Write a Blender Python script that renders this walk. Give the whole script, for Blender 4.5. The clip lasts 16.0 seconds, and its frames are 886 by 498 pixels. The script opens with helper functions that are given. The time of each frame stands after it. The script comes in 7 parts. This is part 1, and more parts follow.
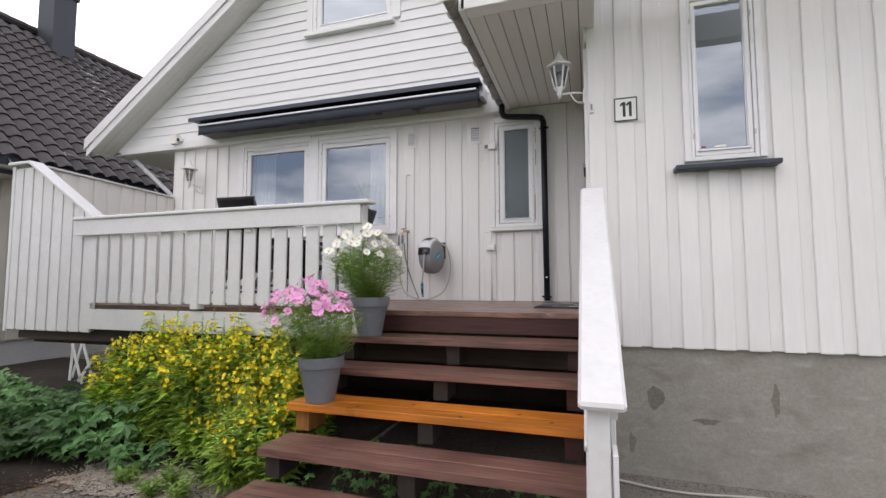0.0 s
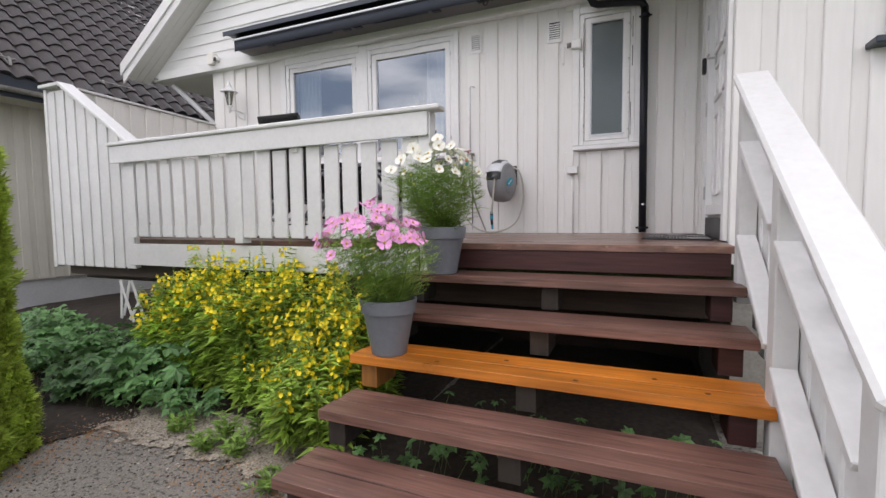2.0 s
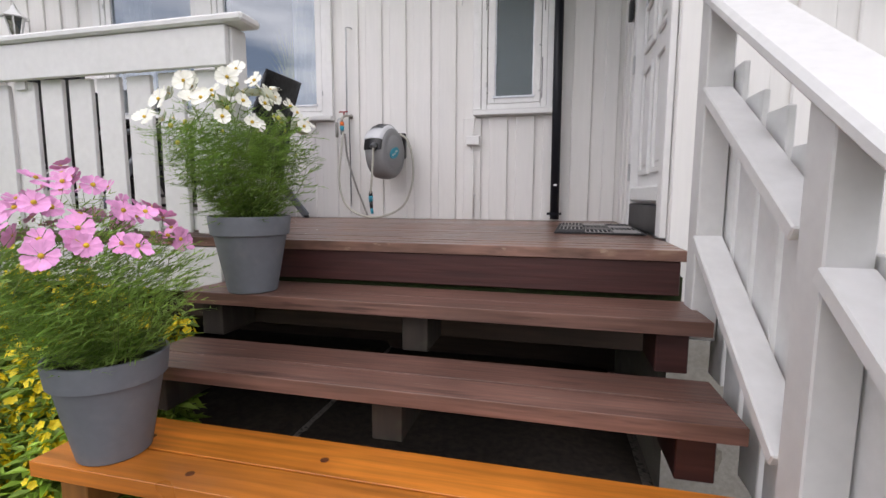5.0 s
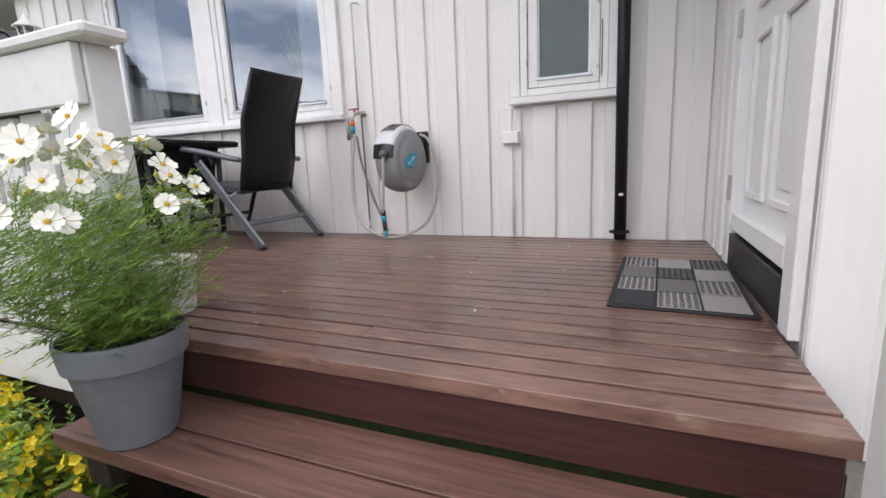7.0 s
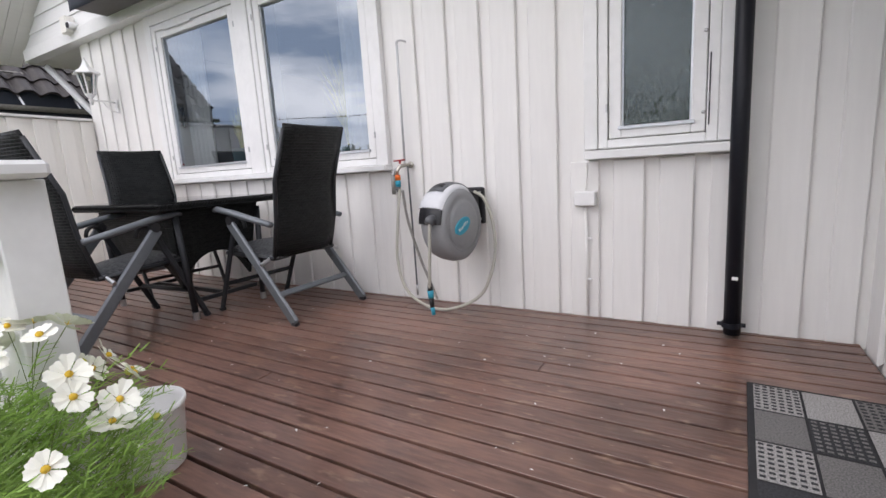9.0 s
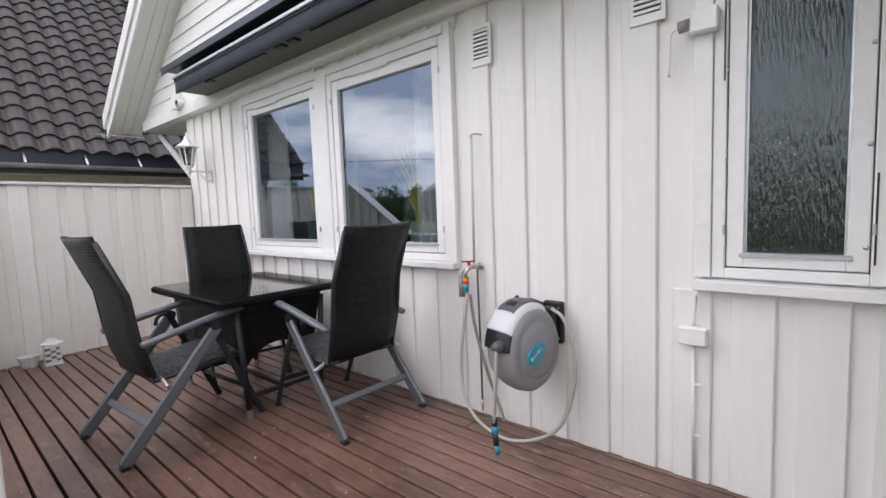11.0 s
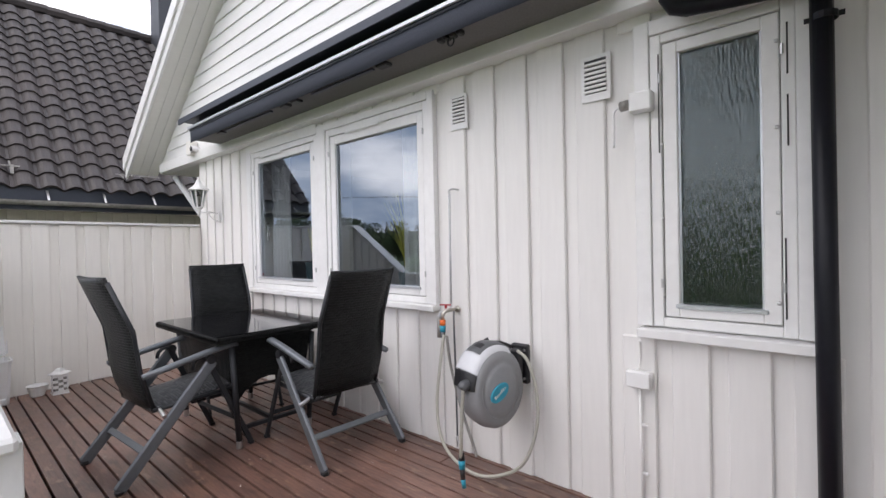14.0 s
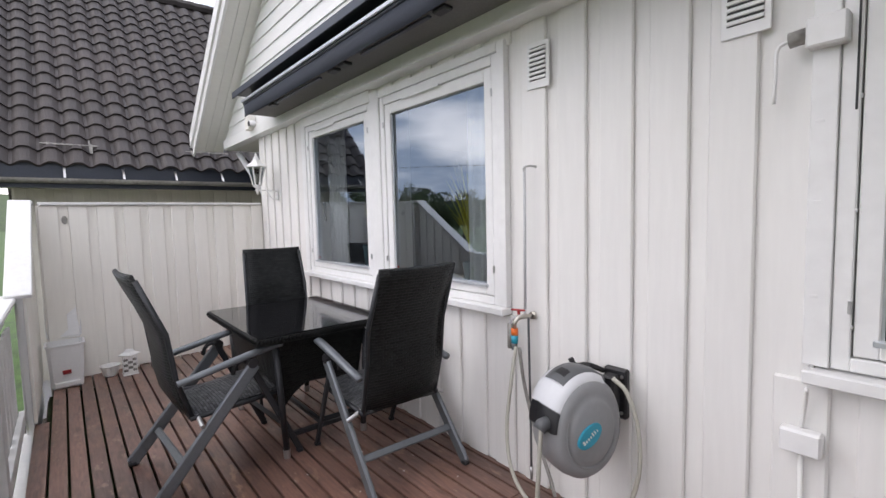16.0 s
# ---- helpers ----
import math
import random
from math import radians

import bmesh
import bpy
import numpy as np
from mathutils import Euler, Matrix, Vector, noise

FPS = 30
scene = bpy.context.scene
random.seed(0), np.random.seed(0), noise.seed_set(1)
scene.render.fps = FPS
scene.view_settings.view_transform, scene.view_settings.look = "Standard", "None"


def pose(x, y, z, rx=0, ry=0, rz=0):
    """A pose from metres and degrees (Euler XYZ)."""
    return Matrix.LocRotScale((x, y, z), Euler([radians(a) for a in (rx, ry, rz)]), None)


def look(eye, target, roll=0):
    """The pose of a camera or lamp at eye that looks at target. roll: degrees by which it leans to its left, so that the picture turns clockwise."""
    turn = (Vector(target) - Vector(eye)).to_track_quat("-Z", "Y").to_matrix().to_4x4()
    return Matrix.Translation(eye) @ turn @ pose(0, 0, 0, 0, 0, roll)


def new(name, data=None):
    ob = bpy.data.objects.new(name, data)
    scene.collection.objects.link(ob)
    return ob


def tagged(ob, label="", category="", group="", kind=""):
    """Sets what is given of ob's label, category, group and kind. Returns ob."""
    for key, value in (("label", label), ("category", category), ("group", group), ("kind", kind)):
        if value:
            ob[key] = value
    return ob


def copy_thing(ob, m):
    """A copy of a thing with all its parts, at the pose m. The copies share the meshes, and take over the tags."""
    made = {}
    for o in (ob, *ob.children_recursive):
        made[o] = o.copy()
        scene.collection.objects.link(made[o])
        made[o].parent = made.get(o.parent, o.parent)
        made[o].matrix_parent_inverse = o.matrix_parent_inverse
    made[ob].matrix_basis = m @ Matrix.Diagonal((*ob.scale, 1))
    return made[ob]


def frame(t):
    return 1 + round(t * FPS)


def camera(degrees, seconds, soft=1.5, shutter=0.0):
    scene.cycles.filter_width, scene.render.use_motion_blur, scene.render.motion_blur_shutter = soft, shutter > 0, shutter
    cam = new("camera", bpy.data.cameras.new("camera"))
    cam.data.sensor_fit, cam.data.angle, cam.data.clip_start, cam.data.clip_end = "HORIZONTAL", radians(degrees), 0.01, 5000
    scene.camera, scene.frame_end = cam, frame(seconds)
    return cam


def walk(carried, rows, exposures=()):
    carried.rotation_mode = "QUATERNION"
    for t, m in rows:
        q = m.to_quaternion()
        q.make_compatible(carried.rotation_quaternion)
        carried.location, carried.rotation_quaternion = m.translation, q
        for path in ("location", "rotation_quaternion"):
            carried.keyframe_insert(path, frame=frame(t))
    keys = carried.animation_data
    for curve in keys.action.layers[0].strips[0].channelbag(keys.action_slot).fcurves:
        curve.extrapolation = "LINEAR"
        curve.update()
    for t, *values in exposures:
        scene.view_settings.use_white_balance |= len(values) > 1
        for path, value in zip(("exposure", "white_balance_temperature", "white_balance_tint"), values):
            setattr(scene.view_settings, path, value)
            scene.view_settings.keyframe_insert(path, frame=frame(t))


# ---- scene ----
cam = camera(88.1, 16.0)
SKY, SUN = 2.5, 0.5
PATH = [
    (0, (0.01, 0.019, 1.536), (-0.599, 1.918, 1.68), -0.1),
    (0.5, (-0.149, 0.188, 1.508), (-0.88, 2.049, 1.573), 0.6),
    (1, (-0.312, 0.305, 1.497), (-1.182, 2.106, 1.496), 0.4),
    (1.5, (-0.413, 0.423, 1.471), (-1.319, 2.205, 1.415), -0.3),
    (2, (-0.483, 0.623, 1.47), (-1.279, 2.452, 1.338), -0.6),
    (2.5, (-0.52, 0.717, 1.491), (-1.225, 2.577, 1.281), -0.4),
    (3, (-0.583, 0.862, 1.488), (-1.18, 2.757, 1.262), -1.0),
    (3.5, (-0.634, 1.02, 1.466), (-1.188, 2.926, 1.22), -1.0),
    (4, (-0.548, 1.243, 1.469), (-1.133, 3.138, 1.206), 0.9),
    (4.5, (-0.495, 1.473, 1.457), (-1.052, 3.373, 1.173), 1.1),
    (5, (-0.491, 1.755, 1.496), (-0.955, 3.687, 1.269), 0.2),
    (7.5, (-0.393, 2.769, 1.914), (-1.284, 4.51, 1.496), -2.1),
    (8, (-0.442, 2.901, 1.996), (-1.428, 4.586, 1.561), -1.4),
    (8.5, (-0.533, 3.044, 2.102), (-1.551, 4.717, 1.698), -2.6),
    (9, (-0.584, 3.158, 2.17), (-1.592, 4.851, 1.827), -3.5),
    (9.5, (-0.537, 3.379, 2.265), (-1.635, 5.021, 1.949), -2.7),
    (10, (-0.641, 3.466, 2.378), (-1.835, 5.05, 2.12), -1.9),
    (12.5, (-0.744, 3.53, 2.648), (-2.13, 4.97, 2.588), -2.3),
    (13, (-0.41, 3.454, 2.61), (-1.823, 4.87, 2.604), -1.4),
    (13.5, (-0.423, 3.442, 2.619), (-1.775, 4.916, 2.626), -1.3),
    (14, (-0.428, 3.452, 2.623), (-1.754, 4.949, 2.603), -1.2),
    (14.5, (-0.521, 3.501, 2.608), (-1.826, 5.015, 2.536), -1.6),
    (15, (-0.653, 3.523, 2.632), (-1.965, 5.027, 2.511), -2.7),
    (15.5, (-0.722, 3.631, 2.642), (-2.136, 5.041, 2.525), -2.5),
    (16, (-0.795, 3.852, 2.74), (-2.331, 5.124, 2.588), -1.4),
]
walk(cam, [(t, look(eye, target, roll)) for t, eye, target, roll in PATH],
     exposures=[(0.0, -0.05, 6800, 16), (1.0, -0.01, 6800, 16), (3.0, 0.11, 6800, 16), (5.0, 0.13, 6800, 16), (7.5, 0.36, 6700, 15), (16.0, 0.33, 6700, 15)])

# ---- world, sun, exposure ----
world = bpy.data.worlds.new("overcast")
scene.world = world
world.use_nodes = True
wn, wl = world.node_tree.nodes, world.node_tree.links
for n in list(wn):
    wn.remove(n)
w_out = wn.new("ShaderNodeOutputWorld")
w_sky = wn.new("ShaderNodeTexSky")
w_sky.sky_type, w_sky.sun_disc = "NISHITA", False
w_sky.sun_elevation, w_sky.sun_rotation = radians(52), radians(200)
w_bg = wn.new("ShaderNodeBackground")
w_bg.inputs["Strength"].default_value = 0.06
w_cloud = wn.new("ShaderNodeBackground")
w_cloud.inputs["Strength"].default_value = SKY
w_mix = wn.new("ShaderNodeMixShader")
w_mix.inputs["Fac"].default_value = 0.93
w_co = wn.new("ShaderNodeTexCoord")
w_map = wn.new("ShaderNodeMapping")
w_map.inputs["Scale"].default_value = (1.0, 1.0, 3.2)
w_noise = wn.new("ShaderNodeTexNoise")
w_noise.inputs["Scale"].default_value, w_noise.inputs["Detail"].default_value = 2.9, 7
w_noise.inputs["Roughness"].default_value = 0.55
w_ramp = wn.new("ShaderNodeValToRGB")
w_ramp.color_ramp.elements[0].position, w_ramp.color_ramp.elements[0].color = 0.40, (0.27, 0.33, 0.43, 1)
w_ramp.color_ramp.elements[1].position, w_ramp.color_ramp.elements[1].color = 0.63, (1.0, 0.975, 0.99, 1)
wl.new(w_co.outputs["Generated"], w_map.inputs["Vector"])
wl.new(w_map.outputs["Vector"], w_noise.inputs["Vector"])
wl.new(w_noise.outputs["Fac"], w_ramp.inputs["Fac"])
wl.new(w_ramp.outputs["Color"], w_cloud.inputs["Color"])
wl.new(w_sky.outputs["Color"], w_bg.inputs["Color"])
wl.new(w_bg.outputs["Background"], w_mix.inputs[1])
wl.new(w_cloud.outputs["Background"], w_mix.inputs[2])
wl.new(w_mix.outputs["Shader"], w_out.inputs["Surface"])

sun_data = bpy.data.lights.new("sun", "SUN")
sun_data.energy, sun_data.angle, sun_data.color = SUN, radians(40), (1.0, 0.97, 0.92)
sun = new("sun", sun_data)
sun.matrix_world = look((-10, -13, 22), (-2, 4, 1))


# ---- materials ----
def mat(name, color, rough=0.6, metal=0.0, vary=0.06, grain=(40, 40, 40), amount=0.08, bump=0.1, stain=0.0, stain_color=(0.3, 0.28, 0.24),
        stain_scale=1.5, coat=0.0, each=0.0, spec=0.5, stain_map=None, island=0.0, through_light=0.0):
    """A principled surface: grain at a fine scale, blotches at a broad one, a slight relief, stains of their own colour, and a shift from piece to piece."""
    m = bpy.data.materials.new(name)
    m.use_nodes = True
    nt, lk = m.node_tree.nodes, m.node_tree.links
    b = nt["Principled BSDF"]
    b.inputs["Roughness"].default_value, b.inputs["Metallic"].default_value = rough, metal
    b.inputs["Specular IOR Level"].default_value = spec
    b.inputs["Coat Weight"].default_value = coat
    co = nt.new("ShaderNodeTexCoord")
    geo = nt.new("ShaderNodeNewGeometry")
    mp = nt.new("ShaderNodeMapping")
    mp.inputs["Scale"].default_value = grain
    fine = nt.new("ShaderNodeTexNoise")
    fine.inputs["Scale"].default_value, fine.inputs["Detail"].default_value = 1.0, 5
    broad = nt.new("ShaderNodeTexNoise")
    broad.inputs["Scale"].default_value, broad.inputs["Detail"].default_value = stain_scale, 4
    lk.new(geo.outputs["Position"], mp.inputs["Vector"])
    lk.new(mp.outputs["Vector"], fine.inputs["Vector"])
    lk.new(geo.outputs["Position"], broad.inputs["Vector"])

    def scaled(src, lo, hi):
        r = nt.new("ShaderNodeMapRange")
        r.inputs["From Min"].default_value, r.inputs["From Max"].default_value = 0.3, 0.7
        r.inputs["To Min"].default_value, r.inputs["To Max"].default_value = lo, hi
        lk.new(src, r.inputs["Value"])
        return r.outputs["Result"]

    def times(a, c):
        q = nt.new("ShaderNodeMath")
        q.operation = "MULTIPLY"
        lk.new(a, q.inputs[0])
        lk.new(c, q.inputs[1])
        return q.outputs[0]

    f = times(scaled(fine.outputs["Fac"], 1 - amount, 1 + amount), scaled(broad.outputs["Fac"], 1 - vary, 1 + vary))
    if each:
        info = nt.new("ShaderNodeObjectInfo")
        rr = nt.new("ShaderNodeMapRange")
        rr.inputs["To Min"].default_value, rr.inputs["To Max"].default_value = 1 - each, 1 + each
        lk.new(info.outputs["Random"], rr.inputs["Value"])
        f = times(f, rr.outputs["Result"])
    if island:
        ri = nt.new("ShaderNodeMapRange")
        ri.inputs["To Min"].default_value, ri.inputs["To Max"].default_value = 1 - island, 1 + island
        lk.new(geo.outputs["Random Per Island"], ri.inputs["Value"])
        f = times(f, ri.outputs["Result"])
    base = nt.new("ShaderNodeVectorMath")
    base.operation = "SCALE"
    base.inputs[0].default_value = color
    lk.new(f, base.inputs["Scale"])
    col = base.outputs["Vector"]
    if stain:
        mx = nt.new("ShaderNodeMix")
        mx.data_type = "RGBA"
        mx.inputs["B"].default_value = (*stain_color, 1)
        sp = nt.new("ShaderNodeTexNoise")
        sp.inputs["Scale"].default_value, sp.inputs["Detail"].default_value = stain_scale * 3.1, 6
        if stain_map:
            smp = nt.new("ShaderNodeMapping")
            smp.inputs["Scale"].default_value = stain_map
            lk.new(geo.outputs["Position"], smp.inputs["Vector"])
            lk.new(smp.outputs["Vector"], sp.inputs["Vector"])
        else:
            lk.new(geo.outputs["Position"], sp.inputs["Vector"])
        r = nt.new("ShaderNodeMapRange")
        r.inputs["From Min"].default_value, r.inputs["From Max"].default_value = 0.55, 0.75
        r.inputs["To Max"].default_value = stain
        lk.new(sp.outputs["Fac"], r.inputs["Value"])
        lk.new(r.outputs["Result"], mx.inputs["Factor"])
        lk.new(col, mx.inputs["A"])
        col = mx.outputs["Result"]
    lk.new(col, b.inputs["Base Color"])
    lk.new(scaled(broad.outputs["Fac"], max(rough - 0.07, 0.02), min(rough + 0.07, 1)), b.inputs["Roughness"])
    if bump:
        bp = nt.new("ShaderNodeBump")
        bp.inputs["Strength"].default_value, bp.inputs["Distance"].default_value = bump, 0.004
        lk.new(fine.outputs["Fac"], bp.inputs["Height"])
        lk.new(bp.outputs["Normal"], b.inputs["Normal"])
    if through_light:
        tl = nt.new("ShaderNodeBsdfTranslucent")
        ms = nt.new("ShaderNodeMixShader")
        ms.inputs["Fac"].default_value = through_light
        lk.new(col, tl.inputs["Color"])
        lk.new(b.outputs["BSDF"], ms.inputs[1])
        lk.new(tl.outputs["BSDF"], ms.inputs[2])
        lk.new(ms.outputs["Shader"], nt["Material Output"].inputs["Surface"])
    return m


def flecked(m, color, scale, lo, hi, amount):
    """Adds flecks of another colour: pits, scuffs or worn spots. scale: their number to the metre along x, y and z."""
    nt, lk = m.node_tree.nodes, m.node_tree.links
    b = nt["Principled BSDF"]
    src = b.inputs["Base Color"].links[0].from_socket
    geo, mp, tx = nt.new("ShaderNodeNewGeometry"), nt.new("ShaderNodeMapping"), nt.new("ShaderNodeTexNoise")
    mp.inputs["Scale"].default_value = scale
    tx.inputs["Scale"].default_value, tx.inputs["Detail"].default_value = 1.0, 3
    r, mx = nt.new("ShaderNodeMapRange"), nt.new("ShaderNodeMix")
    r.inputs["From Min"].default_value, r.inputs["From Max"].default_value, r.inputs["To Max"].default_value = lo, hi, amount
    mx.data_type = "RGBA"
    mx.inputs["B"].default_value = (*color, 1)
    lk.new(geo.outputs["Position"], mp.inputs["Vector"])
    lk.new(mp.outputs["Vector"], tx.inputs["Vector"])
    lk.new(tx.outputs["Fac"], r.inputs["Value"])
    lk.new(r.outputs["Result"], mx.inputs["Factor"])
    lk.new(src, mx.inputs["A"])
    lk.new(mx.outputs["Result"], b.inputs["Base Color"])
    return m


WHITE = mat("white_house_paint", (0.81, 0.80, 0.775), 0.5, vary=0.025, grain=(45, 45, 4), amount=0.02, bump=0.15, each=0.025)
WHITE_H = mat("white_siding_paint", (0.80, 0.80, 0.79), 0.5, vary=0.03, grain=(4, 45, 45), amount=0.02, bump=0.15, each=0.02)
TRIM = mat("white_trim_paint", (0.82, 0.82, 0.81), 0.4, vary=0.02, grain=(20, 20, 20), amount=0.02, bump=0.08, stain=0.10, stain_color=(0.55, 0.55, 0.52), stain_scale=4)
RAIL = mat("white_rail_paint", (0.70, 0.70, 0.69), 0.5, vary=0.03, grain=(30, 30, 30), amount=0.03, bump=0.2, stain=0.16, stain_color=(0.5, 0.5, 0.46), stain_scale=5, each=0.03)
CREAM = mat("cream_fence_paint", (0.83, 0.81, 0.755), 0.55, vary=0.03, grain=(45, 45, 4), amount=0.02, bump=0.12, each=0.02)
SOFFIT = mat("soffit_paint", (0.74, 0.73, 0.69), 0.5, vary=0.03, grain=(30, 4, 30), amount=0.02, bump=0.1, each=0.03)
DECK = mat("stained_deck_plank", (0.178, 0.098, 0.075), 0.36, coat=0.2, vary=0.42, grain=(9, 70, 70), amount=0.24, bump=0.5, stain=0.55, stain_color=(0.30, 0.17, 0.115), stain_scale=1.6, stain_map=(0.8, 1.5, 1.5), each=0.2)
TREAD = mat("stained_stair_tread", (0.168, 0.086, 0.066), 0.42, coat=0.08, vary=0.3, grain=(3, 70, 70), amount=0.36, bump=0.5, stain=0.5, stain_color=(0.13, 0.085, 0.07), stain_scale=1.6, stain_map=(0.6, 4, 4), each=0.18)
flecked(TREAD, (0.30, 0.22, 0.17), (7, 55, 40), 0.68, 0.74, 0.75)
flecked(TREAD, (0.025, 0.012, 0.01), (3, 38, 30), 0.62, 0.72, 0.6)
flecked(DECK, (0.035, 0.018, 0.014), (5, 16, 16), 0.58, 0.74, 0.6)
flecked(DECK, (0.36, 0.24, 0.17), (8, 19, 18), 0.62, 0.73, 0.6)
flecked(DECK, (0.45, 0.33, 0.25), (14, 60, 40), 0.68, 0.74, 0.6)
RISER = mat("dark_red_board", (0.055, 0.018, 0.016), 0.5, vary=0.2, grain=(3, 60, 60), amount=0.3, bump=0.4, each=0.1)
ORANGE = mat("fresh_oiled_pine", (0.56, 0.185, 0.026), 0.34, vary=0.26, grain=(2.2, 38, 38), amount=0.3, bump=0.25, stain=0.4, stain_color=(0.38, 0.10, 0.015), stain_scale=1.6, each=0.08)
KNOT = mat("pine_knot", (0.12, 0.035, 0.01), 0.5, vary=0.2, amount=0.3)
GREYWOOD = mat("weathered_wood", (0.030, 0.023, 0.018), 0.8, vary=0.25, grain=(30, 30, 4), amount=0.25, bump=0.4, stain=0.3, stain_color=(0.06, 0.07, 0.04), stain_scale=5)
ORANGE_BLOCK = mat("oiled_pine_block", (0.30, 0.13, 0.03), 0.5, vary=0.2, grain=(30, 30, 4), amount=0.25, bump=0.3)
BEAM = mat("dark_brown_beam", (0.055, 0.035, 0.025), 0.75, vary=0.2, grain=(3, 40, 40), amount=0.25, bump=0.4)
CONCRETE = mat("grey_concrete", (0.30, 0.285, 0.25), 0.85, vary=0.14, grain=(60, 60, 60), amount=0.12, bump=0.5, stain=0.35, stain_color=(0.17, 0.15, 0.12), stain_scale=1.1)
flecked(CONCRETE, (0.17, 0.155, 0.125), (3, 3, 6), 0.55, 0.72, 0.6)
flecked(CONCRETE, (0.42, 0.41, 0.38), (5, 5, 14), 0.62, 0.72, 0.4)
PATCH = mat("damp_concrete_patch", (0.19, 0.175, 0.145), 0.85, vary=0.2, amount=0.2, bump=0.5)
FOUND = mat("white_foundation", (0.55, 0.56, 0.57), 0.8, vary=0.08, amount=0.06, bump=0.4)
SOIL = mat("dark_soil", (0.038, 0.029, 0.022), 0.95, vary=0.3, grain=(25, 25, 25), amount=0.4, bump=0.8)
ASPHALT = mat("worn_asphalt", (0.225, 0.205, 0.178), 0.85, vary=0.22, grain=(140, 140, 140), amount=0.45, bump=1.0, stain=0.4, stain_color=(0.25, 0.235, 0.215), stain_scale=1.1)
flecked(ASPHALT, (0.045, 0.04, 0.036), (42, 42, 42), 0.55, 0.62, 0.85)
flecked(ASPHALT, (0.36, 0.34, 0.31), (95, 95, 95), 0.66, 0.72, 0.7)
flecked(ASPHALT, (0.085, 0.08, 0.072), (2.2, 2.2, 2.2), 0.55, 0.75, 0.5)
GRAVEL = mat("beige_pebbles", (0.27, 0.235, 0.19), 0.85, vary=0.3, grain=(70, 70, 70), amount=0.5, bump=0.9, island=0.5)
flecked(GRAVEL, (0.07, 0.06, 0.05), (55, 55, 55), 0.58, 0.66, 0.7)
LAWN = mat("far_grass", (0.06, 0.11, 0.03), 0.9, vary=0.3, grain=(8, 8, 8), amount=0.3, bump=0.5)
BLACK = mat("black_lacquer", (0.012, 0.013, 0.015), 0.32, vary=0.1, amount=0.1, bump=0.05)
ANTHRACITE = mat("anthracite_awning_metal", (0.035, 0.042, 0.058), 0.4, vary=0.1, amount=0.08, bump=0.05, metal=0.2)
VALANCE = mat("navy_valance_cloth", (0.045, 0.052, 0.070), 0.85, vary=0.08, grain=(120, 120, 120), amount=0.12, bump=0.15)
AWNING_EDGE = mat("bare_aluminium", (0.62, 0.64, 0.67), 0.35, metal=0.7, vary=0.08, amount=0.05, bump=0.05)
AWNING_CLOTH = mat("grey_awning_cloth", (0.16, 0.155, 0.15), 0.9, vary=0.08, grain=(90, 90, 90), amount=0.1, bump=0.2)
GUTTER = mat("weathered_galvanised_gutter", (0.30, 0.29, 0.27), 0.6, metal=0.3, vary=0.25, amount=0.2, bump=0.2, stain=0.5, stain_color=(0.12, 0.11, 0.10), stain_scale=4)
DOWNPIPE = mat("black_downpipe", (0.010, 0.011, 0.016), 0.4, vary=0.1, amount=0.1, bump=0.05, spec=0.3)
METAL = mat("brushed_steel", (0.55, 0.55, 0.55), 0.35, metal=0.9, vary=0.08, amount=0.05, bump=0.05)
ALU = mat("grey_powder_coated_tube", (0.16, 0.175, 0.19), 0.42, metal=0.35, vary=0.06, amount=0.05, bump=0.05)
ALU_DARK = mat("dark_powder_coated_tube", (0.03, 0.032, 0.036), 0.42, metal=0.3, vary=0.06, amount=0.05, bump=0.05)
PLASTIC_BLACK = mat("black_plastic", (0.015, 0.015, 0.017), 0.45, vary=0.1, amount=0.05, bump=0.05)
POT = mat("grey_plastic_pot", (0.15, 0.165, 0.185), 0.55, vary=0.06, amount=0.04, bump=0.06, stain=0.25, stain_color=(0.26, 0.25, 0.24), stain_scale=5)
BUCKET = mat("white_plastic", (0.82, 0.82, 0.80), 0.35, vary=0.04, amount=0.02, bump=0.03)
CLEARBOX = mat("milky_plastic", (0.80, 0.81, 0.81), 0.28, vary=0.04, amount=0.02, bump=0.03)
REELGREY = mat("grey_reel_plastic", (0.27, 0.275, 0.28), 0.5, vary=0.04, amount=0.03, bump=0.06)
REELLIGHT = mat("light_reel_plastic", (0.62, 0.63, 0.65), 0.4, vary=0.03, amount=0.02, bump=0.05)
REELDARK = mat("dark_reel_plastic", (0.10, 0.105, 0.11), 0.45, vary=0.05, amount=0.03, bump=0.05)
TEAL = mat("teal_plastic", (0.02, 0.30, 0.42), 0.4, vary=0.05, amount=0.03, bump=0.03)
RED = mat("red_plastic", (0.35, 0.025, 0.025), 0.4, vary=0.05, amount=0.03, bump=0.03)
ORANGE_PLASTIC = mat("orange_plastic", (0.75, 0.15, 0.02), 0.4, vary=0.05, amount=0.03, bump=0.03)
HOSE = mat("pale_hose", (0.46, 0.45, 0.39), 0.5, vary=0.08, amount=0.05, bump=0.05)
BRASS = mat("dull_chrome", (0.5, 0.47, 0.42), 0.3, metal=0.9, vary=0.1, amount=0.08, bump=0.05)
TILE = mat("dark_concrete_tile", (0.041, 0.034, 0.033), 0.58, vary=0.2, grain=(50, 50, 50), amount=0.18, bump=0.3, stain=0.25, stain_color=(0.085, 0.075, 0.07), stain_scale=1.2, each=0.18)
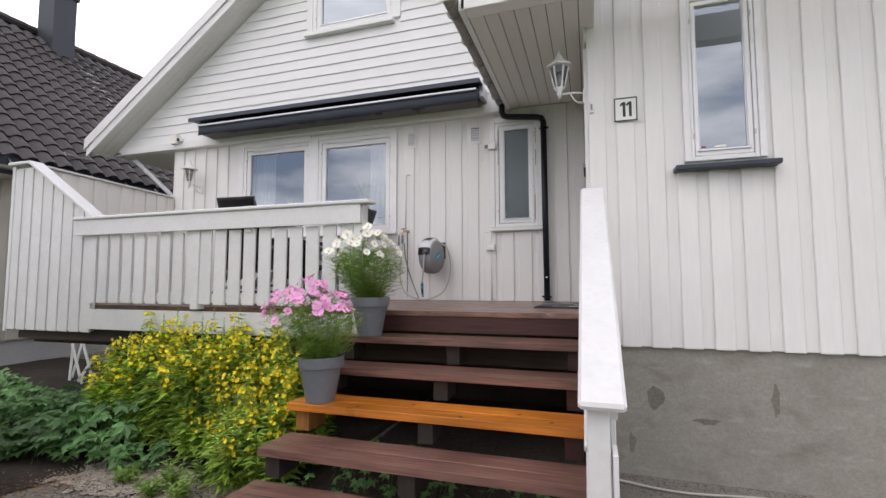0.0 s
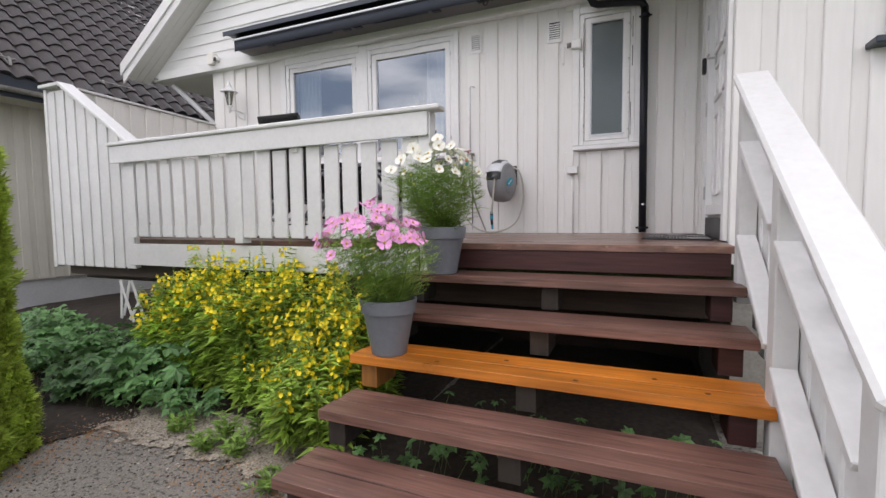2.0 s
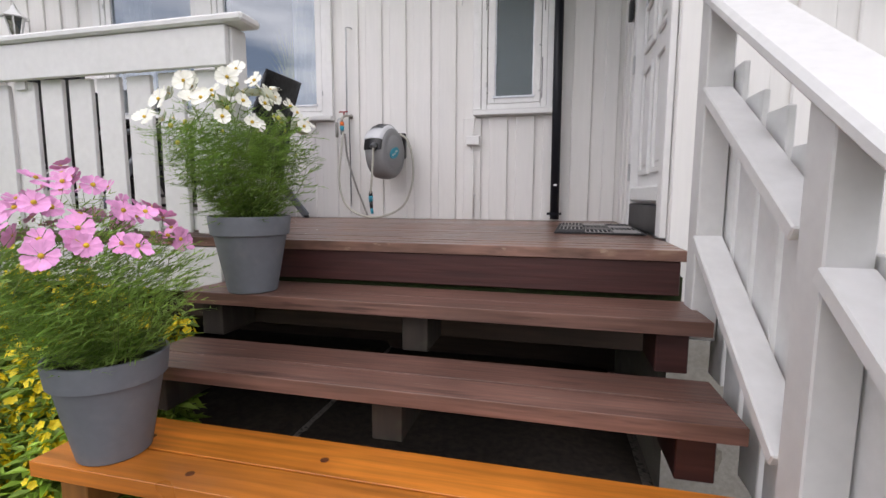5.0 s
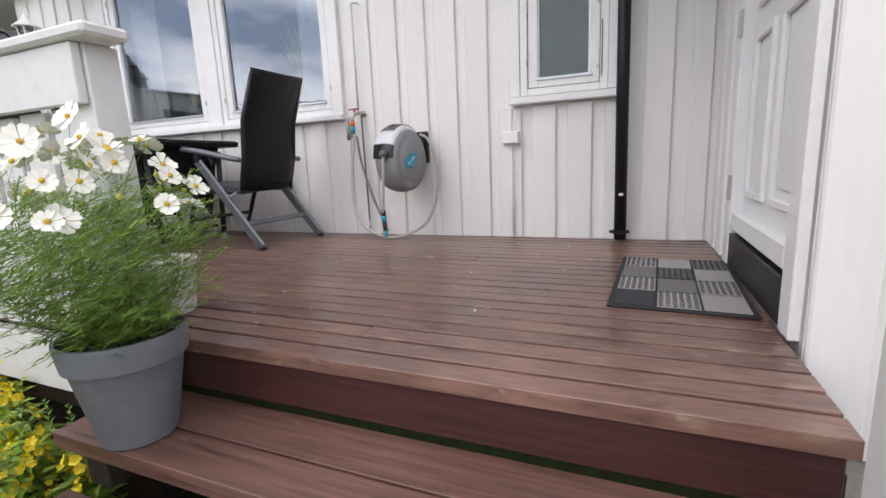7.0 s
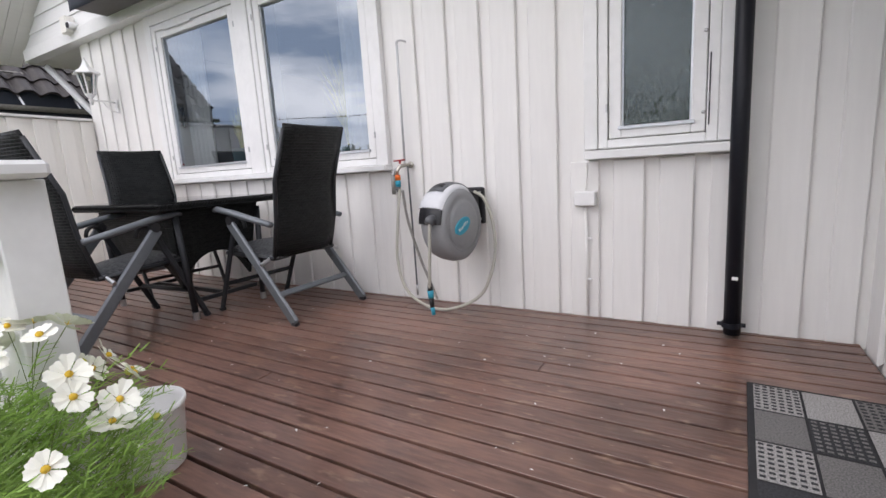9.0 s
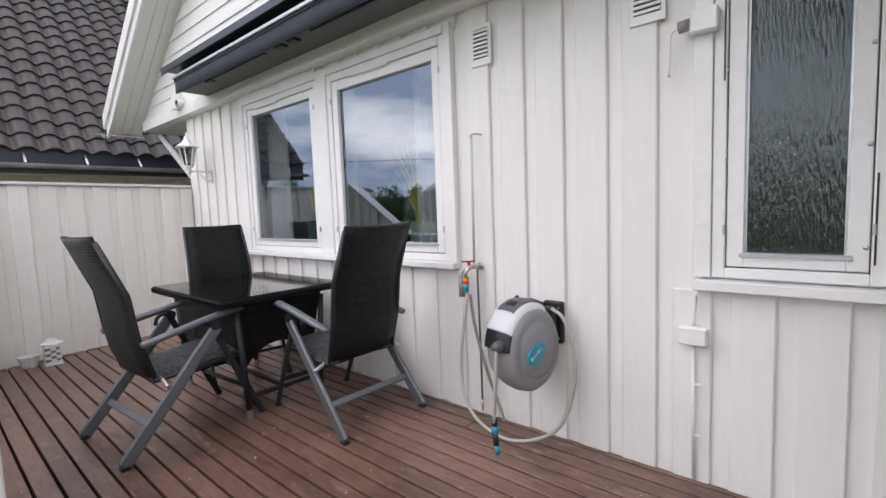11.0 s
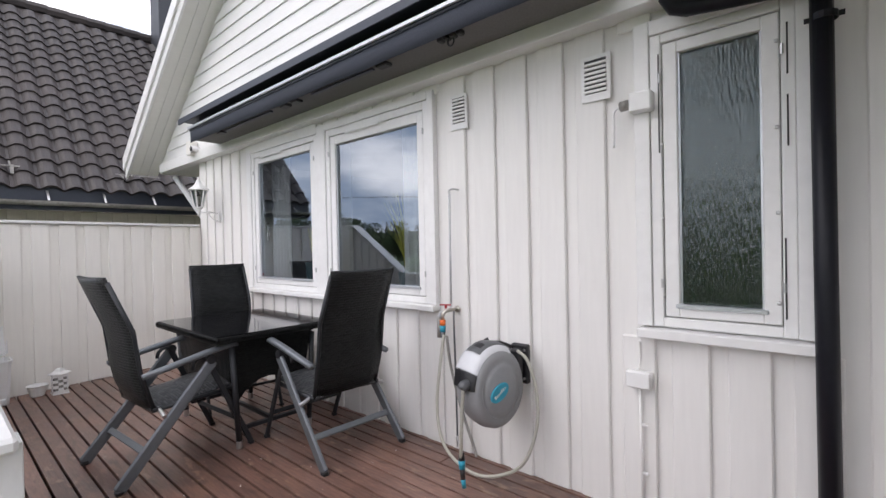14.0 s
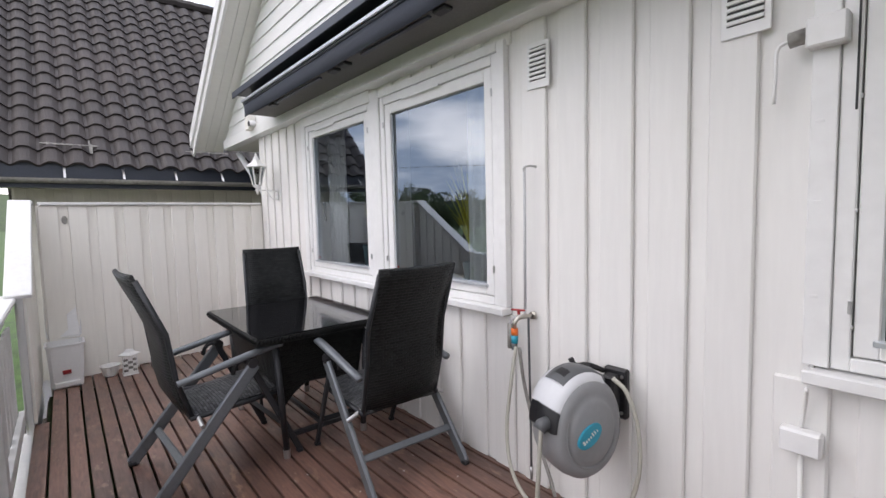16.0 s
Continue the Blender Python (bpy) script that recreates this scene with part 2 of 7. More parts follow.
NB_WALL = mat("neighbour_paint", (0.62, 0.60, 0.53), 0.6, vary=0.04, grain=(40, 40, 4), amount=0.03, bump=0.1, each=0.02)
CHIMNEY = mat("chimney_sheet_metal", (0.045, 0.05, 0.06), 0.5, metal=0.3, vary=0.1, amount=0.06, bump=0.05)
CURTAIN = mat("sheer_curtain", (0.86, 0.88, 0.90), 0.9, through_light=0.4, vary=0.06, amount=0.04, bump=0.1)
ROOM = mat("shaded_room_wall", (0.22, 0.22, 0.21), 0.9, vary=0.05, amount=0.03, bump=0.05)
MATFRAME = mat("black_rubber", (0.02, 0.02, 0.022), 0.8, vary=0.1, amount=0.2, bump=0.3)
MAT_LIGHT = mat("pale_grey_bristle", (0.33, 0.32, 0.31), 0.95, vary=0.08, grain=(220, 220, 220), amount=0.5, bump=0.9)
MAT_MID = mat("mid_grey_bristle", (0.16, 0.155, 0.15), 0.95, vary=0.08, grain=(220, 220, 220), amount=0.5, bump=0.9)
MAT_DARK = mat("dark_grey_bristle", (0.035, 0.036, 0.04), 0.95, vary=0.08, grain=(220, 220, 220), amount=0.5, bump=0.9)
SIGN = mat("enamel_sign", (0.78, 0.80, 0.74), 0.3, vary=0.03, amount=0.02, bump=0.02)
LEAF_BUSH = mat("loosestrife_leaf", (0.31, 0.46, 0.075), 0.5, vary=0.35, grain=(9, 9, 9), amount=0.35, bump=0.1, island=0.5, through_light=0.3)
LEAF_LOW = mat("dark_garden_leaf", (0.13, 0.27, 0.09), 0.45, vary=0.35, grain=(8, 8, 8), amount=0.3, bump=0.1, island=0.35, through_light=0.25)
LEAF_WEED = mat("fresh_weed_leaf", (0.20, 0.33, 0.06), 0.5, vary=0.2, grain=(9, 9, 9), amount=0.3, bump=0.1, island=0.3, through_light=0.3)
HEDGE = mat("thuja_spray", (0.36, 0.47, 0.075), 0.6, vary=0.3, grain=(7, 7, 7), amount=0.35, bump=0.1, island=0.3, through_light=0.4, stain=0.3, stain_color=(0.10, 0.075, 0.02), stain_scale=3)
# dark fill colour that stands in for shade inside the hedge and under planks
SHADE_FILL = mat("hedge_and_deck_shade", (0.03, 0.045, 0.012), 0.9, vary=0.2, amount=0.3)
FERN = mat("feathery_leaf", (0.26, 0.42, 0.085), 0.55, through_light=0.25, island=0.2, vary=0.25, grain=(12, 12, 12), amount=0.35, bump=0.05)
STEM = mat("green_stem", (0.13, 0.18, 0.05), 0.55, vary=0.2, amount=0.2, bump=0.05)
YELLOW = mat("yellow_petal", (0.86, 0.68, 0.02), 0.55, vary=0.1, amount=0.15, bump=0.05)
PINK = mat("pink_petal", (0.78, 0.34, 0.62), 0.55, vary=0.1, grain=(30, 30, 30), amount=0.18, bump=0.05, each=0.1)
WHITE_PETAL = mat("white_petal", (0.82, 0.82, 0.72), 0.55, vary=0.04, amount=0.06, bump=0.05, each=0.05)
POLLEN = mat("yellow_flower_centre", (0.62, 0.40, 0.03), 0.8, vary=0.2, amount=0.3, bump=0.3)
BARK = mat("tree_bark", (0.09, 0.07, 0.05), 0.9, vary=0.2, amount=0.3, bump=0.5)
FARLEAF = mat("far_tree_leaf", (0.045, 0.075, 0.025), 0.7, vary=0.4, grain=(1.5, 1.5, 1.5), amount=0.4, bump=0.05)
POTTERY = mat("teal_pottery", (0.03, 0.09, 0.11), 0.3, vary=0.1, amount=0.05, bump=0.03)
INDOOR_LEAF = mat("yellowish_indoor_leaf", (0.62, 0.60, 0.12), 0.5, through_light=0.4, vary=0.2, amount=0.2, bump=0.05)


def wicker(name, color):
    """Woven plastic cane: strands over and under, as relief and tone."""
    m = mat(name, color, 0.42, vary=0.08, amount=0.08, bump=0.0, spec=0.24)
    nt, lk = m.node_tree.nodes, m.node_tree.links
    co = nt.new("ShaderNodeTexCoord")
    ck = nt.new("ShaderNodeTexBrick")
    ck.inputs["Scale"].default_value = 1.0
    ck.inputs["Brick Width"].default_value, ck.inputs["Row Height"].default_value = 0.034, 0.0165
    ck.inputs["Mortar Size"].default_value, ck.inputs["Mortar Smooth"].default_value = 0.0032, 1.0
    lk.new(co.outputs["UV"], ck.inputs["Vector"])
    bp = nt.new("ShaderNodeBump")
    bp.invert = True
    bp.inputs["Strength"].default_value, bp.inputs["Distance"].default_value = 1.0, 0.006
    lk.new(ck.outputs["Fac"], bp.inputs["Height"])
    lk.new(bp.outputs["Normal"], nt["Principled BSDF"].inputs["Normal"])
    for slot, f in (("Color1", 1.8), ("Color2", 0.8), ("Mortar", 0.08)):
        ck.inputs[slot].default_value = (*[c * f for c in color], 1)
    lk.new(ck.outputs["Color"], nt["Principled BSDF"].inputs["Base Color"])
    return m


WICKER = wicker("black_wicker", (0.013, 0.0145, 0.0145))
WICKER_SEAT = wicker("grey_black_wicker", (0.085, 0.088, 0.092))


def glass(name, tint, gloss_rough=0.02, wavy=0.0, strength=1.0, sheen=(0.80, 0.90, 1.0)):
    """A pane: sees through, and mirrors as its angle asks."""
    m = bpy.data.materials.new(name)
    m.use_nodes = True
    nt, lk = m.node_tree.nodes, m.node_tree.links
    nt.remove(nt["Principled BSDF"])
    tr = nt.new("ShaderNodeBsdfTransparent")
    tr.inputs["Color"].default_value = (*tint, 1)
    gl = nt.new("ShaderNodeBsdfGlossy")
    gl.inputs["Roughness"].default_value = gloss_rough
    gl.inputs["Color"].default_value = (*sheen, 1)
    fr = nt.new("ShaderNodeFresnel")
    fr.inputs["IOR"].default_value = 1.0 + strength
    mx = nt.new("ShaderNodeMixShader")
    lk.new(fr.outputs["Fac"], mx.inputs["Fac"])
    lk.new(tr.outputs["BSDF"], mx.inputs[1])
    lk.new(gl.outputs["BSDF"], mx.inputs[2])
    lk.new(mx.outputs["Shader"], nt["Material Output"].inputs["Surface"])
    if wavy:
        geo = nt.new("ShaderNodeNewGeometry")
        mp = nt.new("ShaderNodeMapping")
        mp.inputs["Scale"].default_value = (105, 105, 20)
        tx = nt.new("ShaderNodeTexNoise")
        tx.inputs["Scale"].default_value, tx.inputs["Detail"].default_value = 1.0, 3
        bp = nt.new("ShaderNodeBump")
        bp.inputs["Strength"].default_value, bp.inputs["Distance"].default_value = wavy, 0.01
        lk.new(geo.outputs["Position"], mp.inputs["Vector"])
        lk.new(mp.outputs["Vector"], tx.inputs["Vector"])
        lk.new(tx.outputs["Fac"], bp.inputs["Height"])
        lk.new(bp.outputs["Normal"], gl.inputs["Normal"])
        lk.new(bp.outputs["Normal"], fr.inputs["Normal"])
    return m


GLASS = glass("window_glass", (0.84, 0.88, 0.88), strength=1.95)
ROUGH_GLASS = glass("patterned_glass", (0.35, 0.4, 0.38), 0.14, 0.62, 0.9, (0.78, 0.88, 0.88))
LAMP_GLASS = glass("lantern_glass", (0.5, 0.5, 0.46), 0.1, 0.0, 0.5)
TABLE_GLASS = mat("black_table_glass", (0.006, 0.006, 0.007), 0.04, vary=0.02, amount=0.02, bump=0.0, spec=0.8)


# ---- helpers for shapes ----
def part(name, bm, material, parent=None, label="", smooth=False, at=None):
    """Links a bmesh as one mesh object, under a thing or on its own."""
    me = bpy.data.meshes.new(name)
    bm.to_mesh(me)
    bm.free()
    me.materials.append(material)
    if smooth:
        me.polygons.foreach_set("use_smooth", [True] * len(me.polygons))
    ob = new(name, me)
    if parent:
        ob.parent = parent
    if at:
        ob.location = at
    if label:
        ob["label"] = label
    return ob


def shared(name, me, parent, loc=(0, 0, 0), rot=(0, 0, 0), scale=(1, 1, 1), label=""):
    """An object of its own on a mesh that others use too."""
    ob = new(name, me)
    ob.parent = parent
    ob.location, ob.rotation_euler, ob.scale = loc, rot, scale
    if label:
        ob["label"] = label
    return ob


def mesh_from(name, bm, material, smooth=False):
    me = bpy.data.meshes.new(name)
    bm.to_mesh(me)
    bm.free()
    me.materials.append(material)
    if smooth:
        me.polygons.foreach_set("use_smooth", [True] * len(me.polygons))
    return me


def box(bm, x0, x1, y0, y1, z0, z1, bevel=0.0, m=None):
    """Adds a box, with its edges eased where bevel is given."""
    c = Matrix.Translation(((x0 + x1) / 2, (y0 + y1) / 2, (z0 + z1) / 2)) @ Matrix.Diagonal((abs(x1 - x0), abs(y1 - y0), abs(z1 - z0), 1))
    made = bmesh.ops.create_cube(bm, size=1, matrix=(m @ c) if m else c)
    if bevel:
        edges = list({e for v in made["verts"] for e in v.link_edges})
        bmesh.ops.bevel(bm, geom=edges, offset=bevel, segments=1, affect="EDGES", profile=0.5)
    return bm


def a_box(*args, bevel=0.0, m=None):
    return box(bmesh.new(), *args, bevel=bevel, m=m)


def bar(bm, a, b, w, h, up=(0, 0, 1), bevel=0.0):
    """A rectangular bar from a to b: w across, h along up."""
    a, b = Vector(a), Vector(b)
    d = (b - a).normalized()
    side = d.cross(Vector(up)).normalized()
    top = side.cross(d).normalized()
    m = Matrix((side, d, top)).transposed().to_4x4()
    m.translation = a
    return box(bm, -w / 2, w / 2, 0, (b - a).length, -h / 2, h / 2, bevel=bevel, m=m)


def tube(bm, points, radius, sides=8, closed_ends=True):
    """A round tube along points; radius may be one number or one for each point."""
    pts = [Vector(p) for p in points]
    rad = radius if isinstance(radius, (list, tuple)) else [radius] * len(pts)
    rings, last = [], None
    for i, p in enumerate(pts):
        d = (pts[min(i + 1, len(pts) - 1)] - pts[max(i - 1, 0)]).normalized()
        if last is None:
            side = d.orthogonal().normalized()
        else:
            side = (last - d * last.dot(d)).normalized()
        last = side
        other = d.cross(side)
        rings.append([bm.verts.new(p + (side * math.cos(k * math.tau / sides) + other * math.sin(k * math.tau / sides)) * rad[i]) for k in range(sides)])
    for r0, r1 in zip(rings, rings[1:]):
        for k in range(sides):
            bm.faces.new((r0[k], r0[(k + 1) % sides], r1[(k + 1) % sides], r1[k]))
    if closed_ends:
        bm.faces.new(rings[0][::-1])
        bm.faces.new(rings[-1])
    return bm


def lathe(bm, profile, sides=32, centre=(0, 0, 0), squash=None):
    """Turns (radius, height) pairs round z."""
    rings = []
    for r, z in profile:
        rings.append([bm.verts.new((centre[0] + max(r, 1e-4) * math.cos(k * math.tau / sides), centre[1] + max(r, 1e-4) * math.sin(k * math.tau / sides), centre[2] + z)) for k in range(sides)])
    for r0, r1 in zip(rings, rings[1:]):
        for k in range(sides):
            bm.faces.new((r0[k], r0[(k + 1) % sides], r1[(k + 1) % sides], r1[k]))
    return bm


def thing(name, loc=(0, 0, 0), yaw=0.0):
    ob = new(name)
    ob.empty_display_size = 0.1
    ob.matrix_basis = pose(*loc, 0, 0, yaw)
    return ob


def curve_points(pts, n):
    """A smooth run of n points through pts."""
    pts = [Vector(p) for p in pts]
    ext = [2 * pts[0] - pts[1], *pts, 2 * pts[-1] - pts[-2]]
    out = []
    for i in range(n):
        u = i / (n - 1) * (len(pts) - 1)
        k = min(int(u), len(pts) - 2)
        f = u - k
        p0, p1, p2, p3 = ext[k:k + 4]
        out.append(0.5 * (2 * p1 + (p2 - p0) * f + (2 * p0 - 5 * p1 + 4 * p2 - p3) * f * f + (3 * p1 - p0 - 3 * p2 + p3) * f ** 3))
    return out


# ---- large structure ----
DK, WALL_Y = 1.30, 5.70
random.seed(4)


def wall_slab(name, axis, u0, u1, back, front, z0, z1, openings, material, label, category="wall"):
    """A wall with thickness, cut through by openings (u0, u1, z0, z1). axis: the way it runs."""
    bm = bmesh.new()
    us = sorted({u0, u1, *[o[0] for o in openings], *[o[1] for o in openings]})
    for a, b in zip(us, us[1:]):
        holes = sorted((o[2], o[3]) for o in openings if o[0] < (a + b) / 2 < o[1])
        z = z0
        for h0, h1 in [*holes, (z1, z1)]:
            if h0 > z:
                box(bm, *((a, b, back, front) if axis == "x" else (back, front, a, b)), z, h0)
            z = h1
    return tagged(part(name, bm, material), label, category, kind="structure")


BOARDS = {}


def board_mesh(w, t, h, material):
    """An upright cladding board, foot at the origin, its face towards -y; edges eased, foot cut slantwise."""
    key = (round(w, 3), round(t, 3), round(h, 2), material.name)
    if key not in BOARDS:
        bm = a_box(-w / 2, w / 2, -t, 0, 0, h, bevel=0.006)
        for v in bm.verts:
            if v.co.z < 0.01 and v.co.y < -t / 2:
                v.co.z -= 0.008
        BOARDS[key] = mesh_from("board", bm, material)
    return BOARDS[key]


def clad(parent, axis, u0, u1, plane, face, z0, z1, openings, material, pitch=0.225, w=0.14, t=0.022, top=None, start=0.07):
    """Upright boards at a pitch over a wall. face: the way they look (-1 or 1). top(u): the height of their upper ends."""
    u = u0 + start
    while u < u1 - 0.03:
        ww = min(w, 2 * (u1 - u))
        hi = top(u) if top else z1
        spans, z = [], z0
        for o in sorted(openings, key=lambda q: q[2]):
            if o[0] - ww / 2 < u < o[1] + ww / 2:
                spans.append((z, o[2]))
                z = o[3]
        spans.append((z, hi))
        for a, b in spans:
            if b - a > 0.03:
                me = board_mesh(ww, t, b - a, material)
                loc = (u, plane, a) if axis == "x" else (plane, u, a)
                rz = (0 if face < 0 else math.pi) if axis == "x" else (-math.pi / 2 if face < 0 else math.pi / 2)
                shared("board", me, parent, loc, (0, 0, rz))
        u += pitch


# gable wall of the house, lower storey
WIN_L, WIN_B, WIN_S = (-5.02, -3.83, 2.225, 3.59), (-3.70, -2.525, 2.225, 3.59), (-1.11, -0.575, 2.225, 3.56)
TRIM_BOXES = [(-5.11, -2.465, 2.18, 3.62), (-1.18, -0.50, 2.165, 3.63)]
gable = wall_slab("wall_gable", "x", -6.45, 0.20, 5.722, 5.95, 1.05, 3.74, [WIN_L, WIN_B, WIN_S], WHITE, "white painted timber wall with upright boards beside the terrace")
clad(gable, "x", -6.45, -0.02, 5.722, -1, DK + 0.005, 3.735, TRIM_BOXES, WHITE, start=0.1475, pitch=0.2225, w=0.155, t=0.02)
# a flat band under the upper siding
tagged(part("trim_band", a_box(-7.5, -0.9, 5.60, 5.722, 3.68, 3.80, bevel=0.004), TRIM), "white painted band board under the upper siding", "trim", kind="structure")

# side wall with the entrance door
DOOR = (4.16, 5.06, DK + 0.13, DK + 2.20)
side = wall_slab("wall_entrance", "y", 4.05, 5.722, 0.022, 0.20, 1.0, 3.74, [DOOR], WHITE, "white painted timber wall beside the entrance door")
clad(side, "y", 4.05, 5.70, 0.022, -1, DK + 0.005, 3.735, [(4.08, 5.15, DK, DK + 2.29)], WHITE, start=0.02, pitch=0.21)

# front wall of the wing
WIN_W = (0.80, 1.265, 2.485, 3.83)
wing = wall_slab("wall_wing", "x", 0.022, 5.2, 4.052, 4.25, 1.02, 4.35, [WIN_W], WHITE, "white painted timber wall of the house wing")
clad(wing, "x", 0.03, 5.2, 4.052, -1, 1.02, 4.35, [(0.74, 1.32, 2.44, 3.90)], WHITE, start=0.065, pitch=0.222)
tagged(part("wall_foundation", a_box(0.06, 5.2, 4.075, 4.25, -0.3, 1.03), CONCRETE), "bare grey concrete foundation wall with damp stains", "foundation", kind="structure")
tagged(part("wall_foundation_side", a_box(0.06, 0.26, 4.25, 5.95, -0.3, 1.0), CONCRETE), "bare grey concrete foundation under the entrance", "foundation", kind="structure")
# back foundation takes the dark beam colour to imitate deep shade under the terrace
tagged(part("wall_foundation_back", a_box(-6.4, 0.06, 5.80, 5.95, -0.3, 1.05), BEAM), "foundation behind the terrace, coloured dark for the deep shade there", "foundation", kind="structure")
tagged(part("wall_house_side", a_box(-6.40, -6.2, 5.95, 16, -0.3, 3.74), WHITE), "white painted long side of the house", "wall", kind="structure")
for k, (x0, z0, w, h) in enumerate([(0.48, 0.62, 0.13, 0.2), (0.84, 0.46, 0.2, 0.05), (0.30, 0.25, 0.05, 0.18), (1.3, 0.66, 0.06, 0.25)]):
    bm = bmesh.new()
    ring = []
    rnd = random.Random(k)
    for j in range(14):
        a = j * math.tau / 14
        r = 0.5 * rnd.uniform(0.65, 1.15)
        ring.append(bm.verts.new((x0 + math.cos(a) * r * w, 4.0735, z0 + math.sin(a) * r * h)))
    bm.faces.new(ring)
    if bm.faces[:][0].normal.y > 0:
        bmesh.ops.reverse_faces(bm, faces=bm.faces[:])
    tagged(part("damp_stain", bm, PATCH), "dark damp stain on the grey concrete foundation", "stain", kind="structure")

# upper gable: lapped boards under the slope
APEX_X, EAVE_X, EAVE_Z, SLOPE = -3.15, -7.80, 3.67, 0.712
UPWIN = (-3.80, -2.50, 5.20, 6.35)


def roof_z(x):
    return EAVE_Z + SLOPE * ((x - EAVE_X) if x < APEX_X else (2 * APEX_X - EAVE_X - x))


upper = bmesh.new()
for xa, xb in ((-7.66, UPWIN[0]), (UPWIN[1], 0.9)):
    p = [(xa, 3.75), (xb, 3.75), (xb, roof_z(xb)), *([(APEX_X, roof_z(APEX_X))] if xa < APEX_X < xb else []), (xa, roof_z(xa))]
    f = upper.faces.new([upper.verts.new((x, 5.66, z)) for x, z in p])
    bmesh.ops.extrude_face_region(upper, geom=[f])
    for v in upper.verts[-len(p):]:
        v.co.y = 5.85
for z0, z1 in ((3.75, UPWIN[2]), (UPWIN[3], 6.6)):
    box(upper, UPWIN[0], UPWIN[1], 5.66, 5.85, z0, z1)
bmesh.ops.recalc_face_normals(upper, faces=upper.faces[:])
upper_wall = tagged(part("wall_upper_gable", upper, WHITE_H), "white painted upper gable with lapped level boards", "wall", kind="structure")
z = 3.80
while z < 6.7:
    left, right = max(-7.55, EAVE_X + (z + 0.02 - EAVE_Z) / SLOPE + 0.03), min(0.9, 2 * APEX_X - EAVE_X - (z - EAVE_Z) / SLOPE)
    spans = [(left, right)]
    if UPWIN[2] - 0.2 < z < UPWIN[3] + 0.1:
        spans = [(left, UPWIN[0] - 0.09), (UPWIN[1] + 0.09, right)]
    for a, b in spans:
        if b - a < 0.1:
            continue
        bm = bmesh.new()
        prof = [(5.632, z), (5.66, z), (5.66, z + 0.165), (5.648, z + 0.165)]
        va, vb = [[bm.verts.new((x, y, zz)) for y, zz in prof] for x in (a, b)]
        if a == left:
            for v in va:
                v.co.x += (v.co.z - z) / SLOPE
        for k in range(4):
            bm.faces.new((va[k], va[(k + 1) % 4], vb[(k + 1) % 4], vb[k]))
        bm.faces.new(va[::-1])
        bm.faces.new(vb)
        bmesh.ops.recalc_face_normals(bm, faces=bm.faces[:])
        part("lapped_board", bm, WHITE_H, upper_wall)
    z += 0.148

# roof of the house: slab, verge boards, soffit boards
roof = bmesh.new()
for s in (-1, 1):
    ex = EAVE_X - 0.1 if s < 0 else 2 * APEX_X - EAVE_X + 0.1
    v = [(ex, roof_z(EAVE_X) - 0.07 + 0.22), (APEX_X, roof_z(APEX_X) + 0.22), (APEX_X, roof_z(APEX_X) + 0.36), (ex, EAVE_Z - 0.07 + 0.36)]
    lo = [roof.verts.new((x, 5.33, zz)) for x, zz in v]
    hi = [roof.verts.new((x, 16.0, zz)) for x, zz in v]
    for k in range(4):
        roof.faces.new((lo[k], lo[(k + 1) % 4], hi[(k + 1) % 4], hi[k]))
    roof.faces.new(lo)
    roof.faces.new(hi[::-1])
bmesh.ops.recalc_face_normals(roof, faces=roof.faces[:])
house_roof = tagged(part("roof_house", roof, TILE), "dark tiled gable roof of the white house", "roof", kind="structure")


def sloped(name, y0, y1, dz0, dz1, material, x0=EAVE_X, bevel=0.004, parent=None):
    """A board along the left slope, between dz0 and dz1 above the slope's line."""
    bm = bmesh.new()
    x1 = APEX_X
    z0, z1 = EAVE_Z + SLOPE * (x0 - EAVE_X), EAVE_Z + SLOPE * (x1 - EAVE_X)
    v = [(x0, z0 + dz0), (x1, z1 + dz0), (x1, z1 + dz1), (x0, z0 + dz1)]
    lo = [bm.verts.new((x, y0, zz)) for x, zz in v]
    hi = [bm.verts.new((x, y1, zz)) for x, zz in v]
    for k in range(4):
        bm.faces.new((lo[k], lo[(k + 1) % 4], hi[(k + 1) % 4], hi[k]))
    bm.faces.new(lo)
    bm.faces.new(hi[::-1])
    bmesh.ops.recalc_face_normals(bm, faces=bm.faces[:])
    return part(name, bm, material, parent)


verge = tagged(sloped("trim_verge", 5.30, 5.325, 0.0, 0.235, TRIM, x0=EAVE_X - 0.08), "white painted verge board along the roof slope", "trim", kind="structure")
sloped("cap_board", 5.275, 5.299, 0.13, 0.30, TRIM, x0=EAVE_X - 0.1, parent=verge)
for k in range(3):
    sloped("soffit_board", 5.328 + k * 0.108, 5.328 + k * 0.108 + (0.104 if k < 2 else 0.122), 0.005, 0.02, SOFFIT, parent=verge)
sloped("soffit_back", 5.328, 5.655, 0.021, 0.03, SOFFIT, parent=verge)
eave = tagged(part("soffit_house_eave", a_box(EAVE_X + 0.1, -6.38, 5.67, 16, 3.70, 3.725), SOFFIT), "white boarded underside of the house eave", "soffit", kind="structure")

